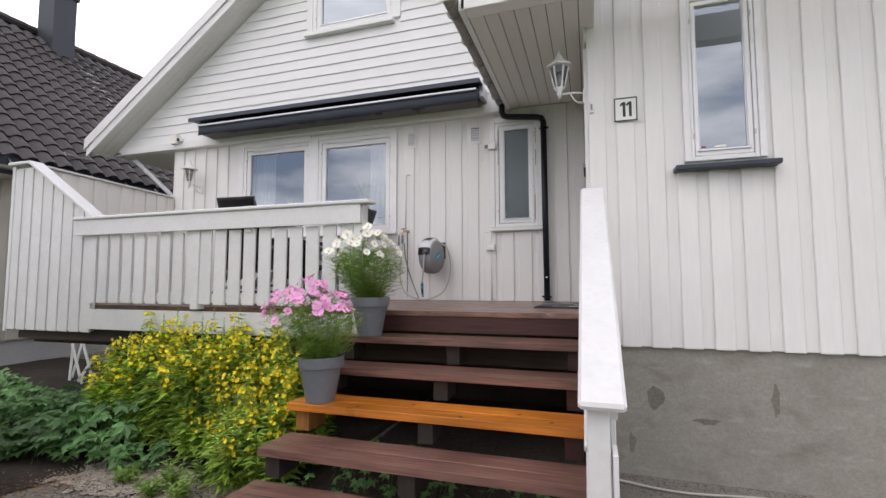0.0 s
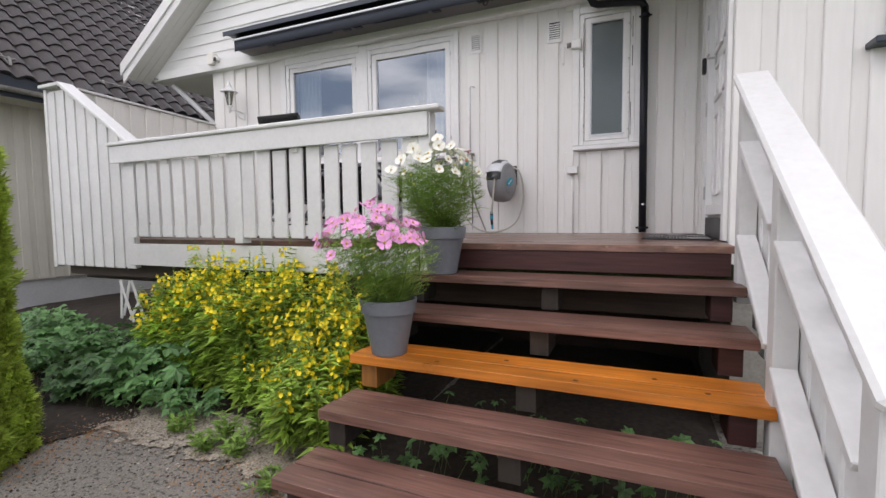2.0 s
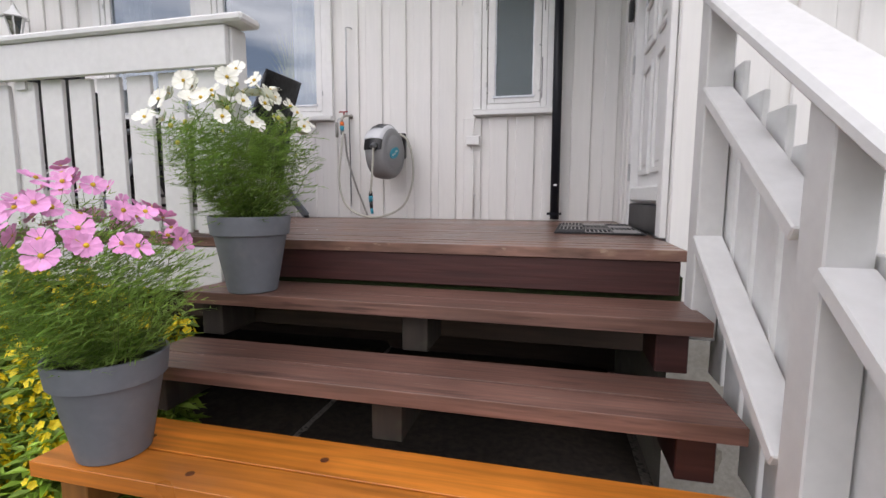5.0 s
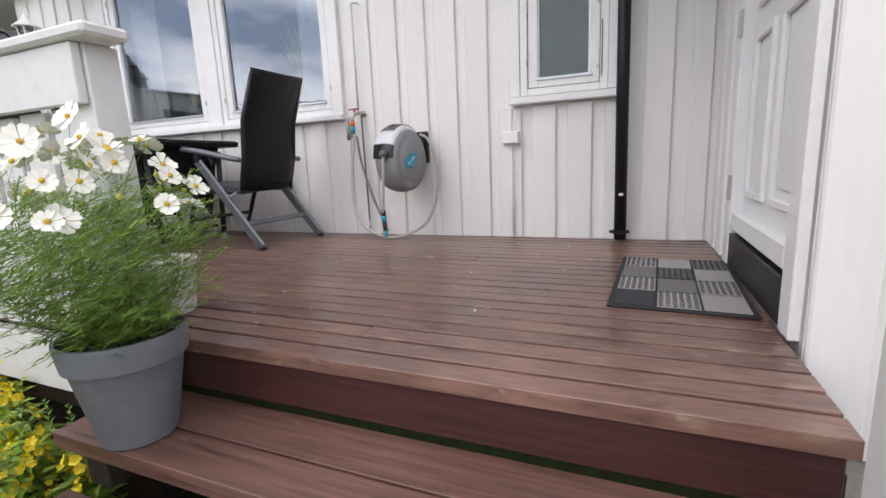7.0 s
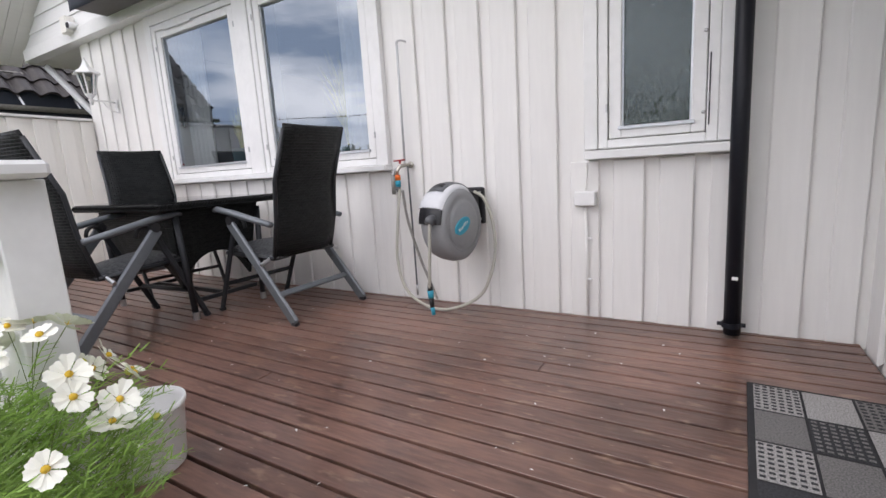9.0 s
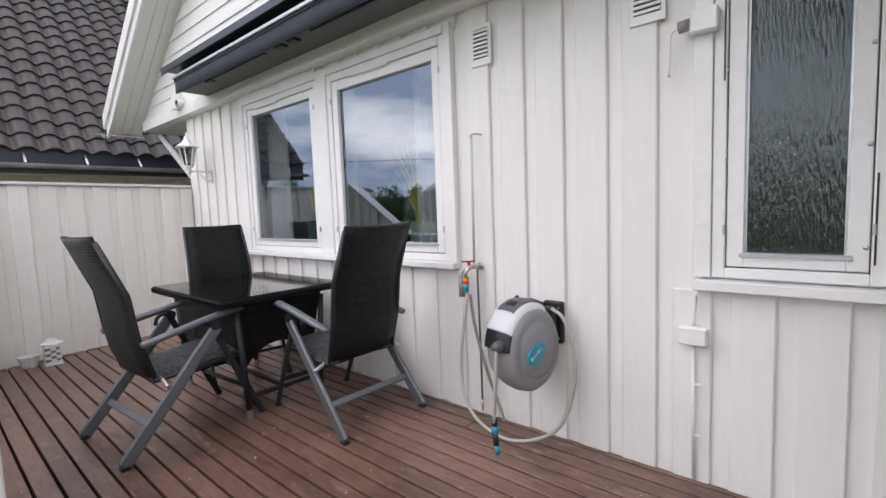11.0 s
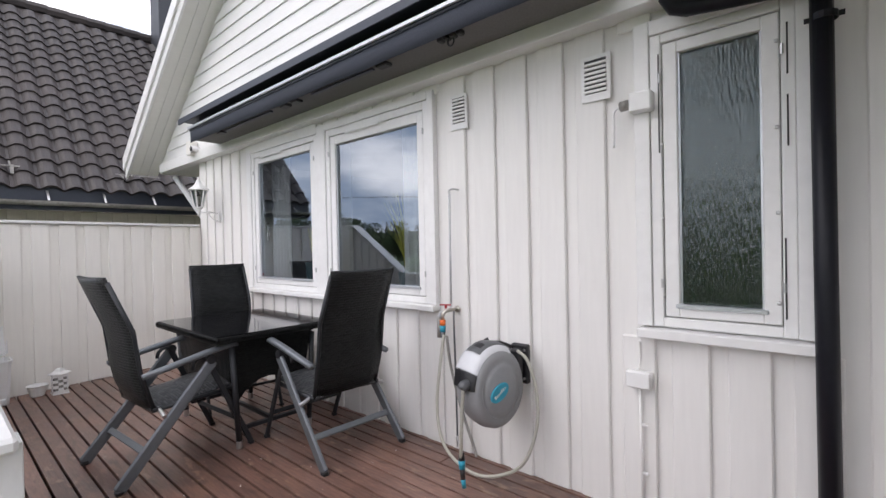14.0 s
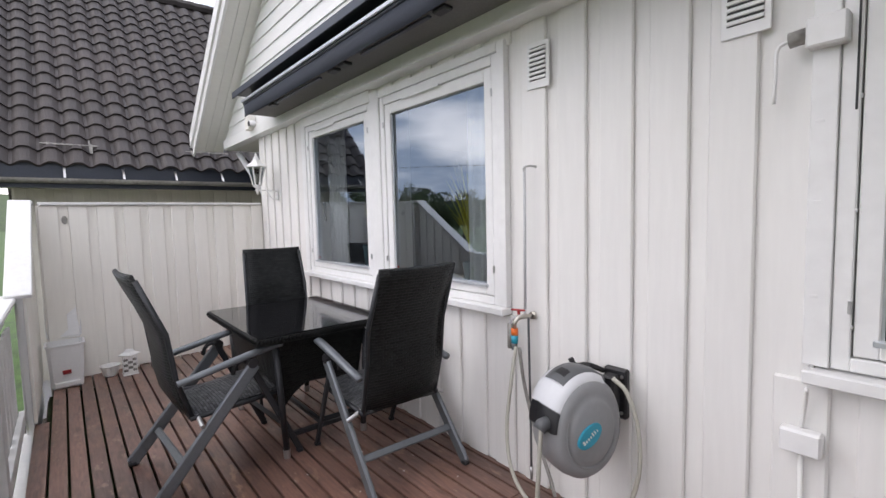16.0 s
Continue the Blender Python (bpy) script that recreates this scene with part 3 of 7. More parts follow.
# wing roof over the entrance: soffit boards, fascia, gutter
soffit = tagged(part("soffit_entrance", a_box(-0.90, 0.02, 3.56, 5.655, 3.738, 3.80), BEAM), "boarded soffit over the entrance with dark joints", "soffit", kind="structure")
x = -0.895
while x < 0.0:
    part("soffit_board", a_box(x, x + 0.118, 3.57, 5.65, 3.72, 3.737, bevel=0.002), SOFFIT, soffit)
    x += 0.124
tagged(part("fascia_front", a_box(-0.93, 5.3, 3.42, 3.56, 3.715, 3.96, bevel=0.004), TRIM), "white fascia board over the wing", "trim", kind="structure")
tagged(part("fascia_gutter_side", a_box(-0.95, -0.90, 3.42, 5.63, 3.71, 3.93, bevel=0.003), TRIM), "white fascia board behind the gutter", "trim", kind="structure")
wroof = bmesh.new()
v = [(-1.0, 3.90), (-1.0, 4.02), (1.6, 5.1), (1.6, 4.98)]
lo, hi = [wroof.verts.new((a, 3.40, b)) for a, b in v], [wroof.verts.new((a, 5.60, b)) for a, b in v]
for k in range(4):
    wroof.faces.new((lo[k], lo[(k + 1) % 4], hi[(k + 1) % 4], hi[k]))
wroof.faces.new(lo)
wroof.faces.new(hi[::-1])
bmesh.ops.recalc_face_normals(wroof, faces=wroof.faces[:])
tagged(part("roof_wing", wroof, TILE), "dark tiled roof of the wing", "roof", kind="structure")

# ground
def ground_h(x, y):
    """The yard's height: nearly level, rising towards the house and the neighbour."""
    h = 0.010 * noise.noise((x * 1.3, y * 1.3, 0)) + 0.006 * noise.noise((x * 5, y * 5, 2))
    h += 0.10 * max(0.0, min(1.0, (y - 2.9) / 1.2)) * (1.0 if x < -2 else 0.4) * max(0.0, min(1.0, -x / 0.5))
    return h + 0.10 * max(0.0, min(1.0, (-x - 5.0) / 3.0)) * max(0.0, min(1.0, (y - 3.2) / 1.5))


def patch(name, material, inside, step, lift, x0, x1, y0, y1, label, category):
    """A thin ragged sheet of another soil over the yard."""
    bm, got = bmesh.new(), {}
    i = 0
    while x0 + i * step < x1:
        j = 0
        while y0 + j * step < y1:
            q = [(i, j), (i + 1, j), (i + 1, j + 1), (i, j + 1)]
            if inside(x0 + (i + 0.5) * step, y0 + (j + 0.5) * step):
                vs = []
                for a, b in q:
                    if (a, b) not in got:
                        x, y = x0 + a * step, y0 + b * step
                        got[(a, b)] = bm.verts.new((x, y, ground_h(x, y) + lift + 0.004 * noise.noise((x * 14, y * 14, 5))))
                    vs.append(got[(a, b)])
                bm.faces.new(vs)
            j += 1
        i += 1
    return tagged(part(name, bm, material, smooth=True), label, category, kind="structure")


gnd = bmesh.new()
nx = 80
for i in range(nx + 1):
    for j in range(nx + 1):
        x, y = -9.2 + 14.2 * i / nx, -3 + 10 * j / nx
        h = ground_h(x, y)
        gnd.verts.new((x, y, h))
gnd.verts.ensure_lookup_table()
for i in range(nx):
    for j in range(nx):
        a = i * (nx + 1) + j
        gnd.faces.new([gnd.verts[q] for q in (a, a + nx + 1, a + nx + 2, a + 1)])
ground = tagged(part("ground", gnd, ASPHALT, smooth=True), "worn grey asphalt yard with loose grit", "ground", kind="structure")
patch("soil", SOIL, lambda x, y: y + 0.07 * noise.noise((x * 9, y * 9, 4)) > 2.72 + 0.18 * noise.noise((x * 1.7, 0, 7)) + 0.25 * max(0.0, 1 - abs(x + 3.4) / 0.9) or (x + 0.06 * noise.noise((x * 8, y * 8, 1)) < -4.0 + 0.2 * noise.noise((y * 2, 4, 0)) and y > 1.2), 0.03, 0.012, -9.0, 0.0, 1.2, 5.8, "dark bare soil under the plants and the stairs", "soil")
patch("gravel_strip", GRAVEL, lambda x, y: 2.52 + 0.12 * noise.noise((x * 3, 1, 0)) + 0.16 * noise.noise((x * 14, y * 14, 6)) + 0.08 * noise.noise((x * 40, y * 40, 2)) < y < 3.05 and -4.0 + 0.2 * noise.noise((x * 6, y * 6, 0)) < x < -2.15 + 0.1 * noise.noise((y * 5, 0, 0)), 0.018, 0.013, -4.3, -1.9, 2.2, 3.1, "strip of beige pebbles in front of the plants", "gravel")
far = bmesh.new()
ring0 = [far.verts.new(p) for p in ((-9.2, -3, -0.02), (5, -3, -0.02), (5, 7, -0.02), (-9.2, 7, -0.02))]
ring1 = [far.verts.new(p) for p in ((-600, -600, -0.05), (600, -600, -0.05), (600, 600, -0.05), (-600, 600, -0.05))]
for k in range(4):
    far.faces.new((ring0[k], ring1[k], ring1[(k + 1) % 4], ring0[(k + 1) % 4]))
bmesh.ops.recalc_face_normals(far, faces=far.faces[:])
tagged(part("ground_far", far, LAWN), "grass and open land around the house", "ground", kind="structure")

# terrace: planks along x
# slab under the planks coloured near-black, as the shade in their gaps
deck = tagged(part("floor_terrace", a_box(-6.15, 0.0, 3.66, 5.72, 1.06, 1.19), SHADE_FILL), "dark red-brown stained terrace floor of worn planks", "terrace", kind="structure")
pl, y, k = 0.081, 3.605, 0
while y < 5.70:
    w = min(pl, 5.715 - y)
    cut = (-2.3, -3.9, -1.2, -3.1)[k % 4]
    end = -6.17 - 0.13 * (y - 3.66)
    for a, b in (((end, cut - 0.002), (cut + 0.002, -0.002)) if k % 6 == 2 else ((end if k else -5.14, -0.002),)):
        me = mesh_from("plank", a_box(0, b - a, 0, w, -0.042, 0, bevel=0.0018), DECK)
        shared("plank", me, deck, (a, y, DK + random.uniform(-0.0012, 0.0012)), (random.uniform(-0.004, 0.004), 0, 0))
    y += pl + 0.0135
    k += 1
tagged(part("trim_terrace_fascia", a_box(-5.14, -1.97, 3.545, 3.60, 1.045, 1.255, bevel=0.004), RAIL), "white painted fascia board under the terrace edge", "trim", kind="structure")
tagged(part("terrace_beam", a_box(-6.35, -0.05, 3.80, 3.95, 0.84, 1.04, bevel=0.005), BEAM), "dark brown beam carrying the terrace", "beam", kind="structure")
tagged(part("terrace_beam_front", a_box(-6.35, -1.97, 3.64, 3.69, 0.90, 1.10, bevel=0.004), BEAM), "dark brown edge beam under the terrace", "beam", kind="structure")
for x in (-5.0, -2.6):
    tagged(part("terrace_post", a_box(x - 0.06, x + 0.06, 3.82, 3.94, -0.05, 0.84, bevel=0.004), BEAM), "dark wooden post carrying the terrace", "post", kind="structure")
tagged(part("riser_terrace", a_box(-1.95, -0.02, 3.615, 3.65, 1.125, 1.257, bevel=0.003), RISER), "dark red board under the terrace edge", "riser", kind="structure")

# stairs
stairs = tagged(thing("stairs", (0, 0, 0)), "open wooden stairs with dark stained treads and one fresh orange tread", "stairs")
GOING, RISE, T_FRONT = 0.3025, 0.19, 3.295
for k in range(1, 7):
    zt, yf = DK - RISE * k, T_FRONT - GOING * (k - 1)
    mt = ORANGE if k == 3 else TREAD
    x0 = -1.95 + (0.02 if k == 4 else 0)
    tread = thing("tread")
    tread.parent = stairs
    for j in range(2):
        bm = a_box(x0 + 0.004 * j, 0.004, yf + j * 0.145, yf + (0.134, 0.312)[j], zt - 0.048, zt - 0.002 * j, bevel=0.0015)
        part("plank", bm, mt, tread, "fresh orange oiled plank" if k == 3 else "")
    if k == 3:
        for kx, ky in ((-1.45, 0.06), (-1.12, 0.21), (-0.75, 0.04), (-0.42, 0.19), (-0.22, 0.08), (-1.72, 0.2)):
            part("knot", lathe(bmesh.new(), [(0.013, 0.0), (0.012, 0.0006), (0.0, 0.0008)], 9, (kx, yf + ky, zt)), KNOT, tread)
    for bx in (-1.86, -0.98, -0.10):
        part("block", a_box(bx - 0.05, bx + 0.05, yf + 0.05, yf + 0.26, zt - RISE + 0.001 if k < 6 else -0.05, zt - 0.049, bevel=0.003), ORANGE_BLOCK if (k == 3 and bx < -1.5) else RISER if bx > -0.5 else GREYWOOD, stairs)


# ---- windows, door and fixed fittings ----
def frame_bm(x0, x1, z0, z1, gx0, gx1, gz0, gz1, y0, y1, bevel=0.004):
    """Four bars round a hole, between depths y0 and y1."""
    bm = bmesh.new()
    box(bm, x0, gx0, y0, y1, z0, z1, bevel)
    box(bm, gx1, x1, y0, y1, z0, z1, bevel)
    box(bm, gx0, gx1, y0, y1, z0, gz0, bevel)
    box(bm, gx0, gx1, y0, y1, gz1, z1, bevel)
    return bm


def window(name, hole, pane, y, label, pane_material=GLASS, sill=None, sill_material=TRIM, casing=0.07, casing_sides="lrt", hinges=True, handle=False):
    """A timber window in a wall that runs along x: frame, sash, pane, casing boards, sill, hinges."""
    x0, x1, z0, z1 = hole
    g0, g1, h0, h1 = pane
    mx, mz = (g0 - x0) * 0.42, (h0 - z0) * 0.42
    ux, uz = (x1 - g1) * 0.42, (z1 - h1) * 0.42
    w = tagged(part(name, frame_bm(x0, x1, z0, z1, x0 + mx, x1 - ux, z0 + mz, z1 - uz, y - 0.012, y + 0.10), TRIM), label, "window", kind="structure")
    e = 0.005
    sash = part("sash", frame_bm(x0 + mx + e, x1 - ux - e, z0 + mz + e, z1 - uz - e, g0, g1, h0, h1, y - 0.004, y + 0.06), TRIM, w)
    sheet_bm = bmesh.new()
    if pane_material == GLASS:
        sheet_bm.faces.new([sheet_bm.verts.new(q) for q in ((g0 - 0.01, y + 0.024, h0 - 0.01), (g1 + 0.01, y + 0.024, h0 - 0.01), (g1 + 0.01, y + 0.024, h1 + 0.01), (g0 - 0.01, y + 0.024, h1 + 0.01))])
    else:
        box(sheet_bm, g0 - 0.01, g1 + 0.01, y + 0.022, y + 0.028, h0 - 0.01, h1 + 0.01)
    pn = part("pane", sheet_bm, pane_material, w, "clear reflecting glass pane")
    pn.visible_shadow = False
    for a, b in ((g0, g0 + 0.008), (g1 - 0.008, g1)):
        part("glazing_bead", a_box(a, b, y + 0.012, y + 0.021, h0, h1), AWNING_EDGE, w)
    part("drip_bar", a_box(g0 - 0.015, g1 + 0.015, y - 0.016, y + 0.02, h0 - 0.012, h0 + 0.006, bevel=0.003), AWNING_EDGE, w)
    if "l" in casing_sides:
        part("casing", a_box(x0 - casing, x0 - 0.002, y - 0.022, y + 0.02, z0, z1 + casing, bevel=0.003), TRIM, w)
    if "r" in casing_sides:
        part("casing", a_box(x1 + 0.002, x1 + casing, y - 0.022, y + 0.02, z0, z1 + casing, bevel=0.003), TRIM, w)
    if "t" in casing_sides:
        part("casing", a_box(x0, x1, y - 0.022, y + 0.02, z1 + 0.002, z1 + casing, bevel=0.003), TRIM, w)
    if sill:
        s0, s1, sz0, sz1, sy = sill
        part("window_sill", a_box(s0, s1, sy, y + 0.03, sz0, sz1, bevel=0.005), sill_material, w)
    if hinges:
        for hz in (z0 + 0.2, z1 - 0.2):
            for hx in (x0 + mx - 0.004, x1 - ux + 0.004):
                part("hinge_pin", tube(bmesh.new(), [(hx, y - 0.017, hz - 0.02), (hx, y - 0.017, hz + 0.02)], 0.006, 6), METAL, w)
    if handle:
        bm = bmesh.new()
        bar(bm, (g0 + 0.022, y + 0.085, 2.70), (g0 + 0.022, y + 0.085, 2.88), 0.02, 0.022, up=(0, 1, 0), bevel=0.004)
        bar(bm, (g0 - 0.01, y + 0.085, 2.86), (g0 + 0.022, y + 0.085, 2.86), 0.02, 0.022, bevel=0.004)
        part("handle", bm, PLASTIC_BLACK, w, "black window handle")
    return w


WY = 5.70
window("window_1", WIN_L, (-4.90, -3.95, 2.332, 3.475), WY, "white timber window mirroring clouds, beside the terrace table", casing=0.09, casing_sides="lt", handle=True)
window("window_2", WIN_B, (-3.582, -2.637, 2.33, 3.462), WY, "white timber window mirroring clouds and trees above the terrace", casing=0.055, casing_sides="rt")
tagged(part("trim_mullion", a_box(-3.828, -3.702, WY - 0.022, WY + 0.05, 2.226, 3.65, bevel=0.003), TRIM), "white board between the two terrace windows", "trim", kind="structure")
tagged(part("window_sill_terrace", a_box(-5.11, -2.465, WY - 0.065, WY + 0.02, 2.182, 2.223, bevel=0.006), TRIM), "white sill board under the terrace windows", "sill", kind="structure")
window("window_3", WIN_S, (-0.998, -0.685, 2.325, 3.462), WY, "narrow white window with patterned glass beside the entrance", ROUGH_GLASS, (-1.172, -0.507, 2.172, 2.216, WY - 0.065), casing=0.07)
for sx in (-1.065, -0.635):
    for sz in (2.36, 2.72, 3.06, 3.40):
        tagged(part("window_screw", lathe(bmesh.new(), [(0.009, 0.0), (0.008, 0.003), (0.004, 0.0055), (0.0, 0.006)], 10, (0, 0, 0)), METAL), "small round screw head on the white sash", "screw", kind="structure").matrix_basis = pose(sx, WY - 0.0045, sz, 90, 0, 0)
for x, z0, z1 in ((-1.072, 3.02, 3.47), (-0.600, 2.98, 3.18), (-0.600, 3.26, 3.46), (-0.612, 2.30, 2.62)):
    tagged(part("window_seam", a_box(x - 0.003, x + 0.003, WY - 0.0145, WY - 0.0125, z0, z1), PLASTIC_BLACK), "dark open seam beside the white sash", "seam", kind="structure")
drops = bmesh.new()
drop_rnd = random.Random(61)
for _ in range(260):
    dx, dz, dr = drop_rnd.uniform(-1.0, -0.70), drop_rnd.uniform(2.33, 3.44), drop_rnd.uniform(0.0005, 0.0011)
    edge = [drops.verts.new((dx + math.cos(a) * dr, WY + 0.0215, dz + math.sin(a) * dr * 1.5)) for a in (0, 1.05, 2.09, 3.14, 4.19, 5.24)]
    tip = drops.verts.new((dx, WY + 0.0195, dz))
    for q in range(6):
        drops.faces.new((edge[q], tip, edge[(q + 1) % 6]))
tagged(part("water_drops", drops, AWNING_EDGE, smooth=True), "fine water drops on the patterned glass", "drops", kind="stuff")
window("window_4", WIN_W, (0.857, 1.198, 2.572, 3.76), 4.03, "tall narrow white window with a dark sill in the wing", GLASS, (0.668, 1.375, 2.405, 2.442, 3.915), ANTHRACITE, casing=0.05)
window("window_5", UPWIN, (-3.66, -2.62, 5.30, 6.2), 5.64, "white framed window in the upper gable", GLASS, (-3.92, -2.49, 5.13, 5.18, 5.56), casing=0.10)
for x in (-4.6, -3.2):
    for y0, y1 in ((WY - 0.03, WY - 0.023),):
        tagged(part("window_vent", a_box(x - 0.2, x + 0.2, y0, y1, 3.52, 3.54, bevel=0.002), TRIM), "white slot vent on the window head", "vent", kind="structure")
for x, z in ((-4.90, 2.36), (-3.585, 2.365), (0.885, 2.60)):
    y = 4.05 if x > 0 else 5.72
    tagged(part("window_sticker", a_box(x - 0.008, x + 0.026, y - 0.002, y, z - 0.006, z + 0.006), RED), "small red and white alarm sticker on the glass", "sticker")
tagged(part("window_sticker", a_box(0.97, 1.05, 4.048, 4.05, 2.59, 2.61), SIGN), "small white alarm sticker on the glass", "sticker")

# rooms added behind the panes; their dark grey stands in for unlit interiors
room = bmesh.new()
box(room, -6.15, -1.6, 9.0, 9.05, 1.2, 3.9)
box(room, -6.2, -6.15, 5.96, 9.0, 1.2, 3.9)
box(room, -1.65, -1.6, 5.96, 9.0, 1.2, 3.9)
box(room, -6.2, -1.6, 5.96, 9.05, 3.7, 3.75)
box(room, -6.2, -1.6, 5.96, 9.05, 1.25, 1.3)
tagged(part("wall_living_room", room, ROOM), "added room walls behind the windows, coloured dark to look unlit", "room", kind="structure")
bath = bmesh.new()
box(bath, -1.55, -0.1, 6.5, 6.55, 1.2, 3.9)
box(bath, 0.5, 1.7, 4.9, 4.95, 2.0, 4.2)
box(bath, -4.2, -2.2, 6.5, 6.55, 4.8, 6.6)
tagged(part("wall_rooms_dark", bath, ROOM), "added dark backing panels behind the other windows, standing in for unlit rooms", "room", kind="structure")


def curtain(x0, x1, z0, z1, y, folds):
    bm = bmesh.new()
    n = folds * 8
    rows = []
    for z in (z0, (z0 + z1) / 2, z1):
        rows.append([bm.verts.new((x0 + (x1 - x0) * k / n, y + 0.02 * math.sin(k / n * folds * math.tau), z)) for k in range(n + 1)])
    for a, b in zip(rows, rows[1:]):
        for k in range(n):
            bm.faces.new((a[k], a[k + 1], b[k + 1], b[k]))
    ob = tagged(part("curtain", bm, CURTAIN, smooth=True), "pale sheer curtain hanging in folds behind the window", "curtain", group="curtains behind the windows")
    so = ob.modifiers.new("cloth", "SOLIDIFY")
    so.thickness = 0.003


curtain(-4.93, -4.56, 2.27, 3.57, 5.86, 6)
curtain(-2.95, -2.64, 2.27, 3.57, 5.86, 4)
# potted grasses on the inside sill
tagged(part("window_board_inside", a_box(-5.0, -2.5, 5.955, 6.2, 2.24, 2.27), TRIM), "white inner window board", "sill", kind="structure")


def indoor_grass(x, y, pot_r, pot_h, count, tall, spread, seed, label):
    """A glazed pot with upright grassy blades."""
    th = thing("indoor_grass_plant", (x, y, 2.27))
    tagged(th, label, "plant", group="grasses behind the windows")
    part("pot", lathe(bmesh.new(), [(0.0, 0), (pot_r * 0.8, 0), (pot_r, pot_h), (pot_r * 0.93, pot_h + 0.004), (pot_r * 0.85, pot_h - 0.015), (0, pot_h - 0.02)], 20), POTTERY, th, "dark teal glazed pot", smooth=True)
    bm, rnd = bmesh.new(), random.Random(seed)
    for k in range(count):
        a, lean, h = rnd.uniform(0, math.tau), rnd.uniform(0.02, spread), rnd.uniform(0.5, 1.0) * tall
        pts = [(math.cos(a) * lean * u * u + rnd.uniform(-.02, .02), math.sin(a) * lean * u * u * 0.3, pot_h - 0.03 + h * u) for u in (0, 0.35, 0.7, 1)]
        side = Vector((-math.sin(a), math.cos(a), 0))
        rows = [(bm.verts.new(Vector(p) - side * w), bm.verts.new(Vector(p) + side * w)) for p, w in zip(pts, (0.006, 0.0075, 0.005, 0.001))]
        for p, q in zip(rows, rows[1:]):
            bm.faces.new((p[0], p[1], q[1], q[0]))
    part("blades", bm, INDOOR_LEAF, th)


indoor_grass(-4.42, 6.03, 0.10, 0.20, 70, 0.42, 0.16, 6, "yellowish grassy plant in a teal pot behind the window")
indoor_grass(-3.10, 6.03, 0.075, 0.13, 110, 0.75, 0.30, 5, "tall yellow-green grassy plant in a teal pot behind the window")
mug = thing("white_mug", (-2.80, 6.02, 2.27))
tagged(mug, "small white mug on the inside window board", "mug")
part("body", lathe(bmesh.new(), [(0.0, 0), (0.036, 0), (0.04, 0.09), (0.036, 0.09), (0.033, 0.01), (0, 0.008)], 18), BUCKET, mug, smooth=True)
part("handle", tube(bmesh.new(), curve_points([(0.038, 0, 0.075), (0.065, 0, 0.065), (0.065, 0, 0.03), (0.038, 0, 0.02)], 9), 0.005, 6), BUCKET, mug, smooth=True)

# entrance door
door = tagged(part("door_1", a_box(0.045, 0.09, 4.19, 5.03, DK + 0.16, DK + 2.17, bevel=0.003), TRIM), "closed white panelled entrance door with steel lever handle", "door", kind="structure")
jb = bmesh.new()
box(jb, -0.005, 0.15, 4.08, 4.18, DK + 0.005, DK + 2.27, 0.004)
box(jb, -0.005, 0.15, 5.04, 5.15, DK + 0.005, DK + 2.27, 0.004)
box(jb, -0.005, 0.15, 4.18, 5.04, DK + 2.18, DK + 2.27, 0.004)
part("door_frame", jb, TRIM, door)
part("weather_bar", a_box(0.0, 0.05, 4.20, 5.02, DK + 0.17, DK + 0.26, bevel=0.012), TRIM, door)
for y0, y1 in ((4.27, 4.56), (4.66, 4.95)):
    for z0, z1 in ((DK + 0.33, DK + 0.98), (DK + 1.08, DK + 1.36), (DK + 1.46, DK + 2.05)):
        bm = bmesh.new()
        for a, b, c, d in ((y0, y0 + 0.03, z0, z1), (y1 - 0.03, y1, z0, z1), (y0 + 0.03, y1 - 0.03, z0, z0 + 0.03), (y0 + 0.03, y1 - 0.03, z1 - 0.03, z1)):
            box(bm, 0.026, 0.046, a, b, c, d, 0.005)
        box(bm, 0.036, 0.046, y0 + 0.06, y1 - 0.06, z0 + 0.06, z1 - 0.06, 0.006)
        part("panel", bm, TRIM, door)
lev = bmesh.new()
box(lev, 0.03, 0.046, 4.945, 4.985, 2.62, 2.86, 0.006)
tube(lev, [(0.03, 4.965, 2.74), (-0.02, 4.965, 2.74), (-0.025, 4.95, 2.74), (-0.025, 4.85, 2.735)], 0.009, 8)
part("door_handle", lev, METAL, door, "brushed steel lever handle")
for hz in (1.66, 2.35, 3.05):
    part("hinge", a_box(-0.016, -0.004, 5.035, 5.07, hz - 0.055, hz + 0.055, bevel=0.003), METAL, door)
part("threshold", a_box(0.0, 0.2, 4.18, 5.04, DK + 0.005, DK + 0.155, bevel=0.004), PLASTIC_BLACK, door, "black threshold under the door")
kp = tagged(part("door_keypad", a_box(-0.03, 0.0, 5.21, 5.27, 2.69, 2.82, bevel=0.006), PLASTIC_BLACK), "black keypad box on the wall beside the door", "keypad")
bl = thing("doorbell", (0.055, 4.03, 3.02))
tagged(bl, "small white doorbell with grey button on the wing corner", "doorbell")
part("housing", a_box(-0.018, 0.018, -0.022, 0, -0.055, 0.055, bevel=0.004), TRIM, bl)
part("button", a_box(-0.008, 0.008, -0.028, -0.021, -0.035, 0.02, bevel=0.002), GUTTER, bl)

